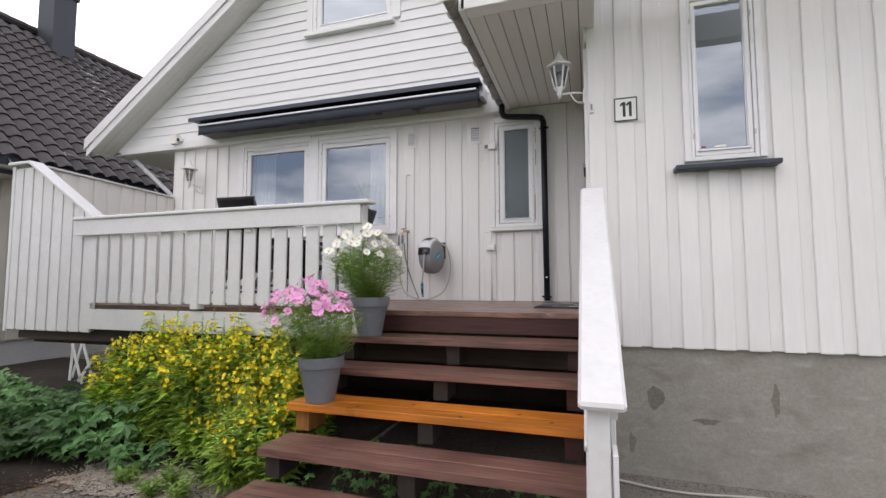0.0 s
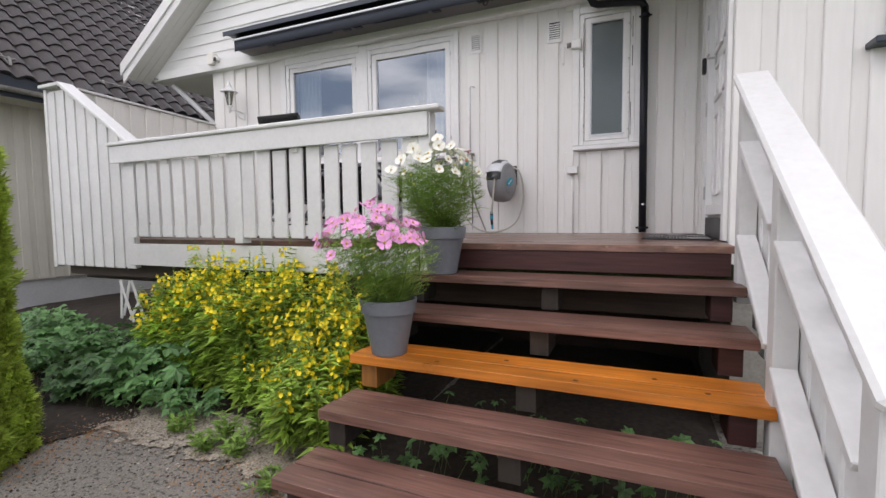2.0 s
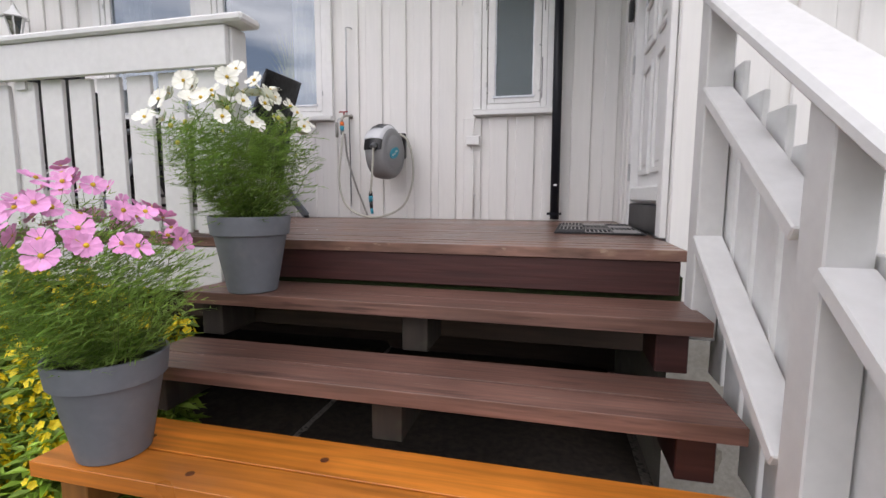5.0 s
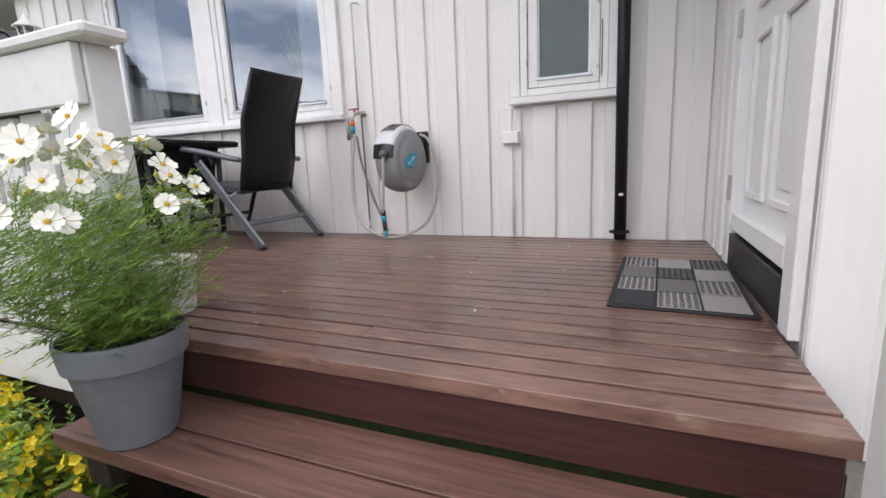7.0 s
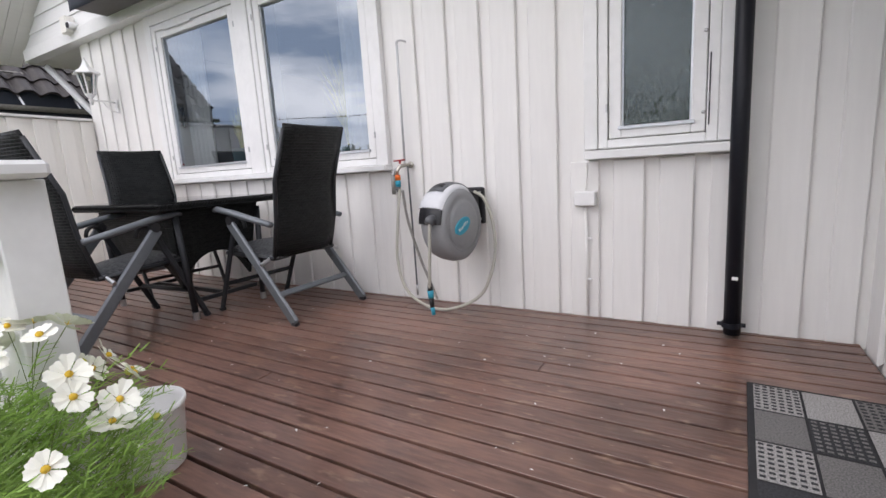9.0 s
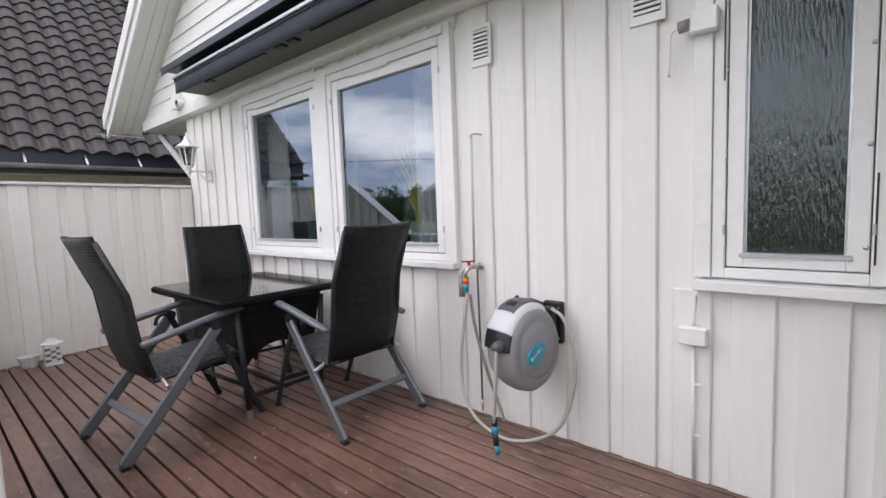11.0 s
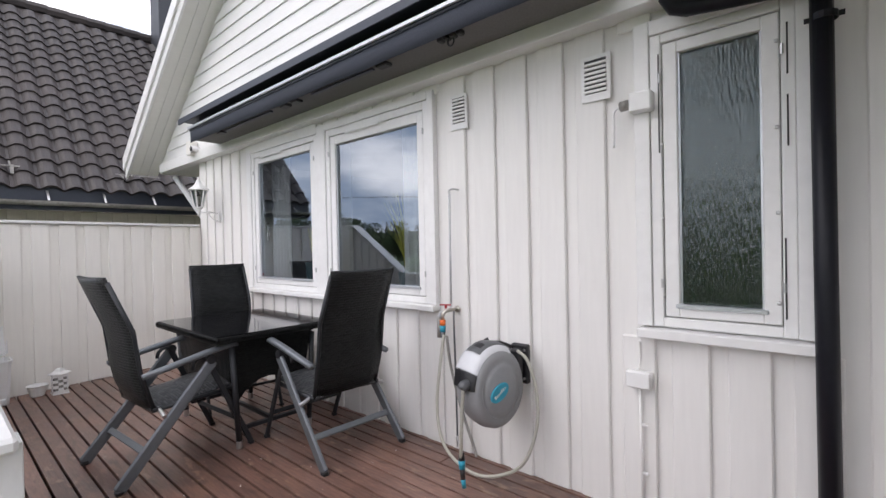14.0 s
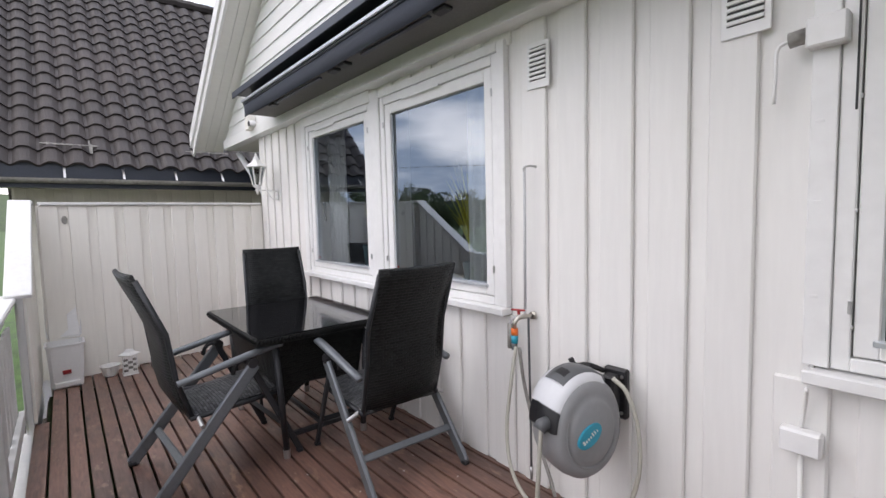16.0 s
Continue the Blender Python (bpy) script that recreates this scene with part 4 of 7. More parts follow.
# house number
sign = thing("house_number_sign", (0.323, 4.022, 2.965))
tagged(sign, "white enamel house number plate reading 11 with black rim", "sign")
part("plate", a_box(-0.088, 0.088, -0.006, 0, -0.098, 0.098, bevel=0.004), SIGN, sign)
rim = bmesh.new()
for a, b, c, d in ((-0.09, 0.09, 0.09, 0.1), (-0.09, 0.09, -0.1, -0.09), (-0.09, -0.08, -0.09, 0.09), (0.08, 0.09, -0.09, 0.09)):
    box(rim, a, b, -0.009, -0.003, c, d, 0.001)
part("rim", rim, BLACK, sign, "black rim")
for dx in (-0.012, 0.036):
    bm = a_box(dx - 0.011, dx + 0.011, -0.0085, -0.006, -0.062, 0.062)
    bar(bm, (dx - 0.030, -0.0074, 0.033), (dx - 0.004, -0.0074, 0.055), 0.018, 0.002, up=(0, 1, 0))
    part("digit", bm, BLACK, sign, "black figure 1")


# awning over the windows
awn = thing("folded_awning", (0, 0, 0))
tagged(awn, "folded anthracite awning mounted over the terrace windows", "awning")
AX0, AX1 = -5.66, -1.22
part("back_rail", a_box(AX0 + 0.06, AX1, 5.50, 5.60, 3.84, 3.95, bevel=0.008), ANTHRACITE, awn)
part("cover", a_box(AX0, AX1 + 0.02, 5.235, 5.632, 3.958, 3.982, bevel=0.004), ANTHRACITE, awn)
part("cover_lip", a_box(AX0, AX1 + 0.02, 5.225, 5.24, 3.925, 3.984, bevel=0.003), ANTHRACITE, awn)
part("front_bar", a_box(AX0 + 0.13, AX1 - 0.03, 5.285, 5.335, 3.845, 3.885, bevel=0.006), ANTHRACITE, awn)
part("front_strip", a_box(AX0 + 0.13, AX1 - 0.03, 5.268, 5.284, 3.862, 3.888, bevel=0.004), AWNING_EDGE, awn, "bright aluminium strip")
va = bmesh.new()
n = 90
rowa, rowb, rowc = [], [], []
for k in range(n + 1):
    x = AX0 + 0.13 + (AX1 - 0.13 - AX0) * k / n
    w = 0.006 * noise.noise((x * 2.3, 0, 0))
    rowa.append(va.verts.new((x, 5.292, 3.866)))
    rowb.append(va.verts.new((x, 5.300 + w, 3.80)))
    rowc.append(va.verts.new((x, 5.302 + 2 * w, 3.732 + 0.006 * noise.noise((x * 3.1, 5, 0)))))
for p, q in ((rowa, rowb), (rowb, rowc)):
    for k in range(n):
        va.faces.new((p[k], q[k], q[k + 1], p[k + 1]))
ob = part("valance", va, VALANCE, awn, "dark navy cloth valance", smooth=True)
ob.modifiers.new("cloth", "SOLIDIFY").thickness = 0.003
part("cloth_roll", tube(bmesh.new(), [(AX0 + 0.08, 5.44, 3.89), (AX1 - 0.02, 5.44, 3.89)], 0.058, 16), VALANCE, awn, smooth=True)
part("underside", a_box(AX0 + 0.12, AX1 - 0.05, 5.315, 5.60, 3.765, 3.773, bevel=0.002), AWNING_CLOTH, awn, "grey cloth underside")
for x0, x1 in ((AX0 + 0.15, -3.55), (-3.3, AX1 - 0.1)):
    part("folding_arm", a_box(x0, x1, 5.36, 5.40, 3.845, 3.885, bevel=0.006), ANTHRACITE, awn)
for x in (AX0 + 0.05, -3.85, -2.6, AX1 - 0.02):
    part("wall_bracket", a_box(x - 0.012, x + 0.05, 5.40, 5.632, 3.82, 3.957, bevel=0.006), ANTHRACITE if x < -1.3 else AWNING_EDGE, awn)
bm = bmesh.new()
tube(bm, [(-2.03, 5.36, 3.80), (-2.03, 5.36, 3.74)], 0.006, 6)
tube(bm, [(-2.03 + 0.022 * math.cos(k * math.tau / 12), 5.36, 3.72 + 0.022 * math.sin(k * math.tau / 12)) for k in range(13)], 0.005, 6)
part("crank_eye", bm, PLASTIC_BLACK, awn)
gear = bmesh.new()
for dx in (-0.07, -0.025, 0.02, 0.065):
    box(gear, -2.03 + dx - 0.016, -2.03 + dx + 0.016, 5.335, 5.385, 3.735, 3.764, 0.006)
box(gear, -2.11, -1.95, 5.345, 5.375, 3.752, 3.764, 0.004)
part("crank_gear", gear, PLASTIC_BLACK, awn, "black toothed crank gear")
for x0, x1 in ((-4.9, -4.0), (-3.4, -2.7)):
    part("arm_cover", a_box(x0, x1, 5.365, 5.395, 3.750, 3.764, bevel=0.004), ANTHRACITE, awn)
for x in (-4.97, -3.78, -3.62, -2.6):
    part("arm_joint", a_box(x - 0.05, x + 0.05, 5.35, 5.41, 3.742, 3.764, bevel=0.006), PLASTIC_BLACK, awn)

# gutter and downpipe of the wing
gut = thing("wing_gutter", (0, 0, 0))
tagged(gut, "weathered grey half-round gutter along the entrance roof", "gutter")
bm = bmesh.new()
n = 10
ra, rb = [], []
for k in range(n + 1):
    a = math.pi + math.pi * k / n
    ra.append(((-1.01 + 0.06 * math.cos(a)), 3.80 + 0.065 * math.sin(a)))
for k in range(n + 1):
    a = 2 * math.pi - math.pi * k / n
    rb.append(((-1.01 + 0.052 * math.cos(a)), 3.80 + 0.057 * math.sin(a)))
ring = ra + rb
v0, v1 = [bm.verts.new((x, 3.30, z)) for x, z in ring], [bm.verts.new((x, 5.63, z)) for x, z in ring]
for k in range(len(ring)):
    bm.faces.new((v0[k], v0[(k + 1) % len(ring)], v1[(k + 1) % len(ring)], v1[k]))
bmesh.ops.recalc_face_normals(bm, faces=bm.faces[:])
part("trough", bm, GUTTER, gut)
for y in (3.55, 4.0, 4.45, 4.9, 5.35):
    bm = bmesh.new()
    pts = [(-1.01 + 0.066 * math.cos(math.pi + math.pi * k / 8), y, 3.80 + 0.071 * math.sin(math.pi + math.pi * k / 8)) for k in range(9)]
    for p, q in zip(pts, pts[1:]):
        bar(bm, p, q, 0.025, 0.006, up=(0, 1, 0))
    part("bracket", bm, GUTTER, gut)
part("end_stop", a_box(-1.08, -0.95, 3.29, 3.30, 3.73, 3.81), TRIM, gut)
dp = thing("downpipe", (0, 0, 0))
tagged(dp, "black downpipe on the white wall by the entrance", "downpipe")
part("elbow", tube(bmesh.new(), [(-0.99, 5.55, 3.76), (-0.99, 5.55, 3.64), (-0.97, 5.57, 3.605), (-0.93, 5.59, 3.595), (-0.58, 5.62, 3.565), (-0.52, 5.625, 3.55), (-0.495, 5.63, 3.50)], 0.036, 12), DOWNPIPE, dp, smooth=True)
part("pipe", tube(bmesh.new(), [(-0.495, 5.63, 3.51), (-0.49, 5.63, 2.4), (-0.483, 5.63, 1.315)], 0.036, 14), DOWNPIPE, dp, smooth=True)
for z in (3.42, 1.36):
    bm = lathe(bmesh.new(), [(0.038, -0.012), (0.041, -0.012), (0.041, 0.012), (0.038, 0.012)], 16, (-0.487, 5.63, z))
    tube(bm, [(-0.545, 5.63, z), (-0.528, 5.63, z)], 0.01, 8)
    tube(bm, [(-0.446, 5.63, z), (-0.429, 5.63, z)], 0.01, 8)
    part("clamp", bm, DOWNPIPE, dp)
bm = bmesh.new()
part("scratch", a_box(-0.495, -0.47, 5.592, 5.5945, 1.585, 1.60), TRIM, dp, "small worn white scratch")


# lanterns
def lantern(loc, yaw, label):
    """A white carriage lantern on a wall arm; local -y points away from the wall, which is at y = 0."""
    th = thing("wall_lantern", loc, yaw)
    tagged(th, label, "lantern", group="white wall lanterns")
    plate = a_box(-0.03, 0.03, -0.015, 0, -0.07, 0.06, bevel=0.006)
    part("wall_plate", plate, TRIM, th)
    arm = tube(bmesh.new(), [(0, -0.01, 0.03), (0, -0.10, 0.045), (0, -0.21, 0.04)], 0.009, 8)
    tube(arm, curve_points([(0, -0.01, -0.05), (0, -0.06, -0.045), (0, -0.10, 0.0), (0, -0.12, 0.042)], 9), 0.007, 6)
    part("arm", arm, TRIM, th, smooth=True)
    c = (0, -0.21, 0)
    body = lathe(bmesh.new(), [(0.0, 0.0), (0.012, 0.0), (0.016, 0.03), (0.028, 0.045), (0.016, 0.06), (0.042, 0.085), (0.046, 0.10), (0.0, 0.10)], 12, c)
    part("base", body, TRIM, th, smooth=True)
    cage = bmesh.new()
    for k in range(6):
        a = (k + 0.5) * math.tau / 6
        bar(cage, (math.cos(a) * 0.043, -0.21 + math.sin(a) * 0.043, 0.10), (math.cos(a) * 0.082, -0.21 + math.sin(a) * 0.082, 0.285), 0.012, 0.012)
    part("cage", cage, TRIM, th)
    gl = bmesh.new()
    for k in range(6):
        a, b = (k + 0.5) * math.tau / 6, (k + 1.5) * math.tau / 6
        vs = [gl.verts.new((math.cos(q) * r, -0.21 + math.sin(q) * r, z)) for q, r, z in ((a, 0.040, 0.10), (b, 0.040, 0.10), (b, 0.078, 0.285), (a, 0.078, 0.285))]
        gl.faces.new(vs)
    part("glass", gl, LAMP_GLASS, th, "smoky lantern glass").visible_shadow = False
    roofl = lathe(bmesh.new(), [(0.0, 0.285), (0.118, 0.285), (0.122, 0.292), (0.105, 0.308), (0.062, 0.335), (0.034, 0.37), (0.026, 0.395), (0.012, 0.41), (0.014, 0.42), (0.0, 0.45)], 6, c)
    part("hood", roofl, TRIM, th)
    part("bulb", lathe(bmesh.new(), [(0.0, 0.12), (0.02, 0.13), (0.027, 0.18), (0.015, 0.22), (0, 0.225)], 12, c), BUCKET, th, smooth=True)
    return th


lantern((-5.84, 5.70, 3.0), -12, "white carriage lantern on the house corner by the terrace")
lantern((0.0, 4.10, 3.15), -90, "white carriage lantern beside the entrance door")

# camera and floodlight box near the corner
sc = thing("security_camera", (-6.25, 5.60, 3.82))
tagged(sc, "small cream box with round black camera lens under the gable", "camera")
part("housing", a_box(-0.10, 0.02, -0.06, 0.03, -0.07, 0.09, bevel=0.008), CREAM, sc)
bm = tube(bmesh.new(), [(0.065, 0.02, -0.01), (0.065, -0.06, -0.015)], 0.036, 16)
part("barrel", bm, TRIM, sc, smooth=True)
part("lens", tube(bmesh.new(), [(0.065, -0.061, -0.015), (0.065, -0.068, -0.015)], 0.028, 14), PLASTIC_BLACK, sc, "black camera lens")


def vent(x, z, w=0.125, h=0.205):
    th = thing("wall_vent", (x, 5.698, z))
    tagged(th, "white louvred vent plate high on the boarded wall", "vent", group="wall vents")
    part("plate", a_box(-w / 2 - 0.008, w / 2 + 0.008, -0.006, 0, -h / 2 - 0.01, h / 2 + 0.01, bevel=0.002), TRIM, th)
    # black sheet on the plate imitates the shade between the slats
    part("backing", a_box(-w / 2 + 0.012, w / 2 - 0.012, -0.008, -0.006, -h / 2 + 0.03, h / 2 - 0.012), PLASTIC_BLACK, th, "black sheet standing in for the shaded gap behind the slats")
    for k in range(7):
        zz = -h / 2 + 0.04 + k * 0.0225
        part("slat", a_box(-w / 2 + 0.01, w / 2 - 0.01, -0.016, -0.006, zz - 0.0065, zz + 0.0065, bevel=0.002), TRIM, th)


vent(-2.258, 3.455, 0.12, 0.20)
vent(-1.37, 3.44, 0.135, 0.21)

# sockets and conduit
so = thing("outdoor_socket", (-1.14, 5.692, 3.262))
tagged(so, "white outdoor socket box with loose cable on the wall", "socket")
part("box", a_box(-0.05, 0.05, -0.06, 0, -0.045, 0.045, bevel=0.006), TRIM, so)
part("plug", tube(bmesh.new(), [(-0.05, -0.035, 0), (-0.095, -0.035, -0.004)], 0.024, 12), GUTTER, so, smooth=True)
part("cable", tube(bmesh.new(), curve_points([(-0.09, -0.035, -0.004), (-0.125, -0.035, -0.02), (-0.13, -0.03, -0.09), (-0.135, -0.02, -0.19)], 12), 0.006, 8), TRIM, so, smooth=True)
jbx = thing("junction_box", (-1.172, 5.692, 1.968))
tagged(jbx, "white junction box on the wall under the narrow window", "junction box")
part("box", a_box(-0.056, 0.056, -0.045, 0, -0.038, 0.04, bevel=0.006), TRIM, jbx)
part("lid", a_box(-0.052, 0.052, -0.05, -0.046, -0.034, 0.036, bevel=0.002), TRIM, jbx)
cd = thing("wall_cable", (-1.155, 5.69, 0))
tagged(cd, "white painted cable running down the wall", "cable")
part("upper_run", tube(bmesh.new(), [(0.0, -0.004, 3.19), (0.002, -0.004, 2.20)], 0.006, 6), WHITE, cd, smooth=True)
part("middle_run", tube(bmesh.new(), curve_points([(0.002, -0.062, 2.16), (-0.005, -0.03, 2.12), (-0.015, -0.008, 2.06), (-0.02, -0.008, 2.01)], 9), 0.006, 6), WHITE, cd, smooth=True)
part("lower_run", tube(bmesh.new(), [(-0.02, -0.006, 1.94), (-0.012, -0.006, 1.32)], 0.008, 6), WHITE, cd, smooth=True)
for z in (2.45, 2.75, 3.0, 1.75, 1.52):
    part("clip", a_box(-0.012, 0.012, -0.013, 0, z - 0.006, z + 0.006, bevel=0.002), TRIM, cd)


# ---- railings and screens ----
rail = thing("terrace_railing", (0, -0.072, -0.02))
tagged(rail, "white painted wooden terrace railing with upright pickets", "railing")
part("cap", a_box(-5.27, -1.735, 3.515, 3.645, 2.222, 2.257, bevel=0.009), RAIL, rail)
part("apron", a_box(-5.25, -1.83, 3.535, 3.562, 2.058, 2.22, bevel=0.003), RAIL, rail)
part("lower_rail", a_box(-5.12, -1.97, 3.602, 3.635, 1.36, 1.45, bevel=0.003), RAIL, rail)
for x in (-3.62, -1.865):
    part("post", a_box(x - 0.045, x + 0.045, 3.565, 3.66, 1.045 if x > -2 else 1.30, 2.221, bevel=0.003), RAIL, rail)
for x in (-4.5, -3.0):
    part("upper_block", a_box(x - 0.03, x + 0.03, 3.563, 3.60, 2.02, 2.06), RAIL, rail)
rnd = random.Random(2)
x = -5.10
while x < -2.0:
    w = 0.128 + rnd.uniform(-0.004, 0.004)
    bm = a_box(-w / 2, w / 2, -0.011, 0.011, 0, 2.055 + rnd.uniform(-0.012, 0.012) - 1.345, bevel=0.003)
    ob = part("picket", bm, RAIL, rail)
    ob.location, ob.rotation_euler = (x + w / 2, 3.588, 1.345 + rnd.uniform(-0.006, 0.006)), (0, rnd.uniform(-0.006, 0.006), 0)
    x += 0.1695

# sloped screen and the tall side screen
scr = thing("sloped_screen", (0, -0.05, -0.015))
tagged(scr, "white boarded screen with a sloping top at the terrace corner", "screen")


def screen_top(x):
    return 2.285 + (2.93 - 2.285) * min(1.0, max(0.0, (-5.14 - x) / 0.99))


bm = bmesh.new()
p = [(-6.42, 1.03), (-5.08, 1.03), (-5.08, 2.25), (-5.14, 2.25), (-6.13, 2.90), (-6.42, 2.90)]
lo, hi = [bm.verts.new((x, 3.625, z)) for x, z in p], [bm.verts.new((x, 3.655, z)) for x, z in p]
for k in range(len(p)):
    bm.faces.new((lo[k], lo[(k + 1) % len(p)], hi[(k + 1) % len(p)], hi[k]))
bm.faces.new(lo[::-1])
bm.faces.new(hi)
bmesh.ops.recalc_face_normals(bm, faces=bm.faces[:])
part("backing", bm, RAIL, scr)
x = -6.42 + 0.055
while x < -5.15:
    h = screen_top(x) - 0.02 - 1.02
    part("board", a_box(x - 0.068, x + 0.068, 3.611, 3.624, 1.02, 1.02 + h - 0.03, bevel=0.003), RAIL, scr)
    part("board", a_box(x - 0.068, x + 0.068, 3.656, 3.676, 1.34, 1.02 + h - 0.03, bevel=0.003), CREAM, scr)
    x += 0.172
bm = bmesh.new()
bar(bm, (-5.06, 3.635, 2.255), (-6.13, 3.635, 2.945), 0.15, 0.036, bevel=0.006)
bar(bm, (-6.12, 3.635, 2.945), (-6.49, 3.635, 2.945), 0.15, 0.036, bevel=0.006)
part("cap", bm, RAIL, scr)
part("end_post", a_box(-6.47, -6.421, 3.60, 3.66, 1.0, 2.925, bevel=0.003), RAIL, scr)

fen = thing("tall_side_screen", (0, 0, 0))
fen.matrix_basis = pose(-6.16, 3.68, -0.03, 0, 0, 7.4) @ pose(6.20, -3.68, 0)
tagged(fen, "tall cream boarded screen closing the end of the terrace", "screen")
part("backing", a_box(-6.225, -6.20, 3.68, 5.70, 1.03, 2.93), CREAM, fen)
y = 3.76
while y < 5.66:
    part("board", a_box(-6.198, -6.178, y - 0.068, y + 0.068, 1.335, 2.925, bevel=0.003), CREAM, fen)
    part("outer_board", a_box(-6.247, -6.227, y - 0.068, y + 0.068, 1.03, 2.925, bevel=0.003), CREAM, fen)
    y += 0.21
part("cap", a_box(-6.265, -6.155, 3.70, 5.695, 2.932, 2.958, bevel=0.004), RAIL, fen)
bm = lathe(bmesh.new(), [(0.03, 0), (0.026, 0.001), (0, 0.0012)], 7)
ob = part("worn_spot", bm, GUTTER, fen, "grey spot of worn paint")
ob.location, ob.rotation_euler, ob.scale = (-6.177, 3.87, 2.80), (0, math.pi / 2, 0), (1.3, 0.8, 1)

# stair railing
hr = thing("stair_railing", (-0.045, 0, 0))
tagged(hr, "white painted stair railing with broad sloping cap", "railing")


def cap_z(y):
    return 1.094 + 0.632 * (y - 1.79)


bm = bmesh.new()
bar(bm, (0.085, 1.79, cap_z(1.79) - 0.014), (0.085, 3.60, cap_z(3.60) - 0.014), 0.168, 0.04, bevel=0.012)
part("cap", bm, RAIL, hr)
bm = bmesh.new()
bar(bm, (0.125, 1.85, cap_z(1.85) - 0.075), (0.125, 3.56, cap_z(3.56) - 0.075), 0.03, 0.085, bevel=0.003)
part("apron", bm, RAIL, hr)
POSTS = (1.90, 2.76, 3.52)
for y, z0 in zip(POSTS, (-0.05, 0.30, 1.0)):
    bm = a_box(0.03, 0.112, y - 0.048, y + 0.048, z0, cap_z(y) - 0.02, bevel=0.004)
    for v in bm.verts:
        if v.co.z > cap_z(y) - 0.1:
            v.co.z = cap_z(v.co.y) - 0.034
    part("post", bm, RAIL, hr)
for a, b in zip(POSTS, POSTS[1:]):
    for dz, w, nm in ((0.315, 0.11, "middle_rail"), (0.80, 0.11, "lower_rail")):
        bm = bmesh.new()
        bar(bm, (0.062, a + 0.05, cap_z(a + 0.05) - dz), (0.062, b - 0.05, cap_z(b - 0.05) - dz), 0.09, 0.036, bevel=0.004)
        part(nm, bm, RAIL, hr)
y = 1.90
while y < 3.56:
    zt, zb = cap_z(y) - 0.25 + rnd.uniform(-0.02, 0.02), cap_z(y) - 1.30
    bm = a_box(0.118, 0.138, y - 0.062, y + 0.062, zb, zt, bevel=0.003)
    part("board", bm, RAIL, hr)
    y += 0.158

# ---- neighbouring house ----
nb = tagged(thing("neighbour_house", (-9.0, 3.35, 0)), "neighbouring pale boarded house with a dark tiled roof", "house")
NBO = Vector((-9.0, 3.35, 0))


def nb_part(name, bm, material, label=""):
    bmesh.ops.translate(bm, verts=bm.verts[:], vec=-NBO)
    return part(name, bm, material, nb, label)


NX0, NX1, NRX = -8.45, -15.4, -12.2
NZ0, NZ1 = 3.47, 7.35
nwall = nb_part("wall", a_box(-15.2, -9.02, 3.37, 15, 0.60, 3.45), NB_WALL)
gb = bmesh.new()
f = gb.faces.new([gb.verts.new(q) for q in ((-9.02, 3.40, 3.45), (NRX, 3.40, 6.9), (-15.2, 3.40, 3.45))])
bmesh.ops.extrude_face_region(gb, geom=[f])
for v in gb.verts[-3:]:
    v.co.y = 3.55
bmesh.ops.recalc_face_normals(gb, faces=gb.faces[:])
nb_part("gable", gb, NB_WALL)
nb_part("foundation", a_box(-15.1, -9.06, 3.42, 15, -0.3, 0.60), FOUND)
y = 3.45
nbm = mesh_from("board", a_box(0, 0.02, -0.06, 0.06, 0, 2.74, bevel=0.003), NB_WALL)
while y < 9:
    shared("board", nbm, nwall, (-9.02 - NBO.x, y - NBO.y, 0.61))
    y += 0.2
nb_part("soffit", a_box(-9.0, NX0, 2.95, 15, 3.21, 3.235), NB_WALL)
nb_part("fascia", a_box(NX0, NX0 + 0.025, 2.95, 15, 3.19, 3.50), ANTHRACITE)
bm = bmesh.new()
pr = [(NX0 + 0.09 + 0.06 * math.cos(math.pi + math.pi * k / 8), 3.305 + 0.06 * math.sin(math.pi + math.pi * k / 8)) for k in range(9)]
pr += [(NX0 + 0.09 + 0.054 * math.cos(math.tau - math.pi * k / 8), 3.305 + 0.054 * math.sin(math.tau - math.pi * k / 8)) for k in range(9)]
v0, v1 = [bm.verts.new((x, 2.9, z)) for x, z in pr], [bm.verts.new((x, 15, z)) for x, z in pr]
for k in range(len(pr)):
    bm.faces.new((v0[k], v0[(k + 1) % len(pr)], v1[(k + 1) % len(pr)], v1[k]))
bmesh.ops.recalc_face_normals(bm, faces=bm.faces[:])
nb_part("gutter", bm, GUTTER, "weathered grey gutter")
y = 3.3
while y < 12:
    bm = bmesh.new()
    bar(bm, (NX0 + 0.028, y, 3.45), (NX0 + 0.155, y, 3.312), 0.025, 0.006)
    nb_part("gutter_bracket", bm, METAL)
    y += 0.62
rb = bmesh.new()
for s in (1, -1):
    ex = NX0 + 0.02 if s > 0 else NX1
    v = [(ex, NZ0 - 0.03), (NRX, NZ1 - 0.03), (NRX, NZ1 - 0.15), (ex, NZ0 - 0.15)]
    lo, hi = [rb.verts.new((x, 2.95, z)) for x, z in v], [rb.verts.new((x, 15, z)) for x, z in v]
    for k in range(4):
        rb.faces.new((lo[k], lo[(k + 1) % 4], hi[(k + 1) % 4], hi[k]))
    rb.faces.new(lo)
    rb.faces.new(hi[::-1])
bmesh.ops.recalc_face_normals(rb, faces=rb.faces[:])
nb_roof = nb_part("roof", rb, TILE)
ridge_me = mesh_from("ridge_tile", tube(bmesh.new(), [(0, 0, 0.02), (0, 0.33, 0.035)], 0.11, 8), TILE)
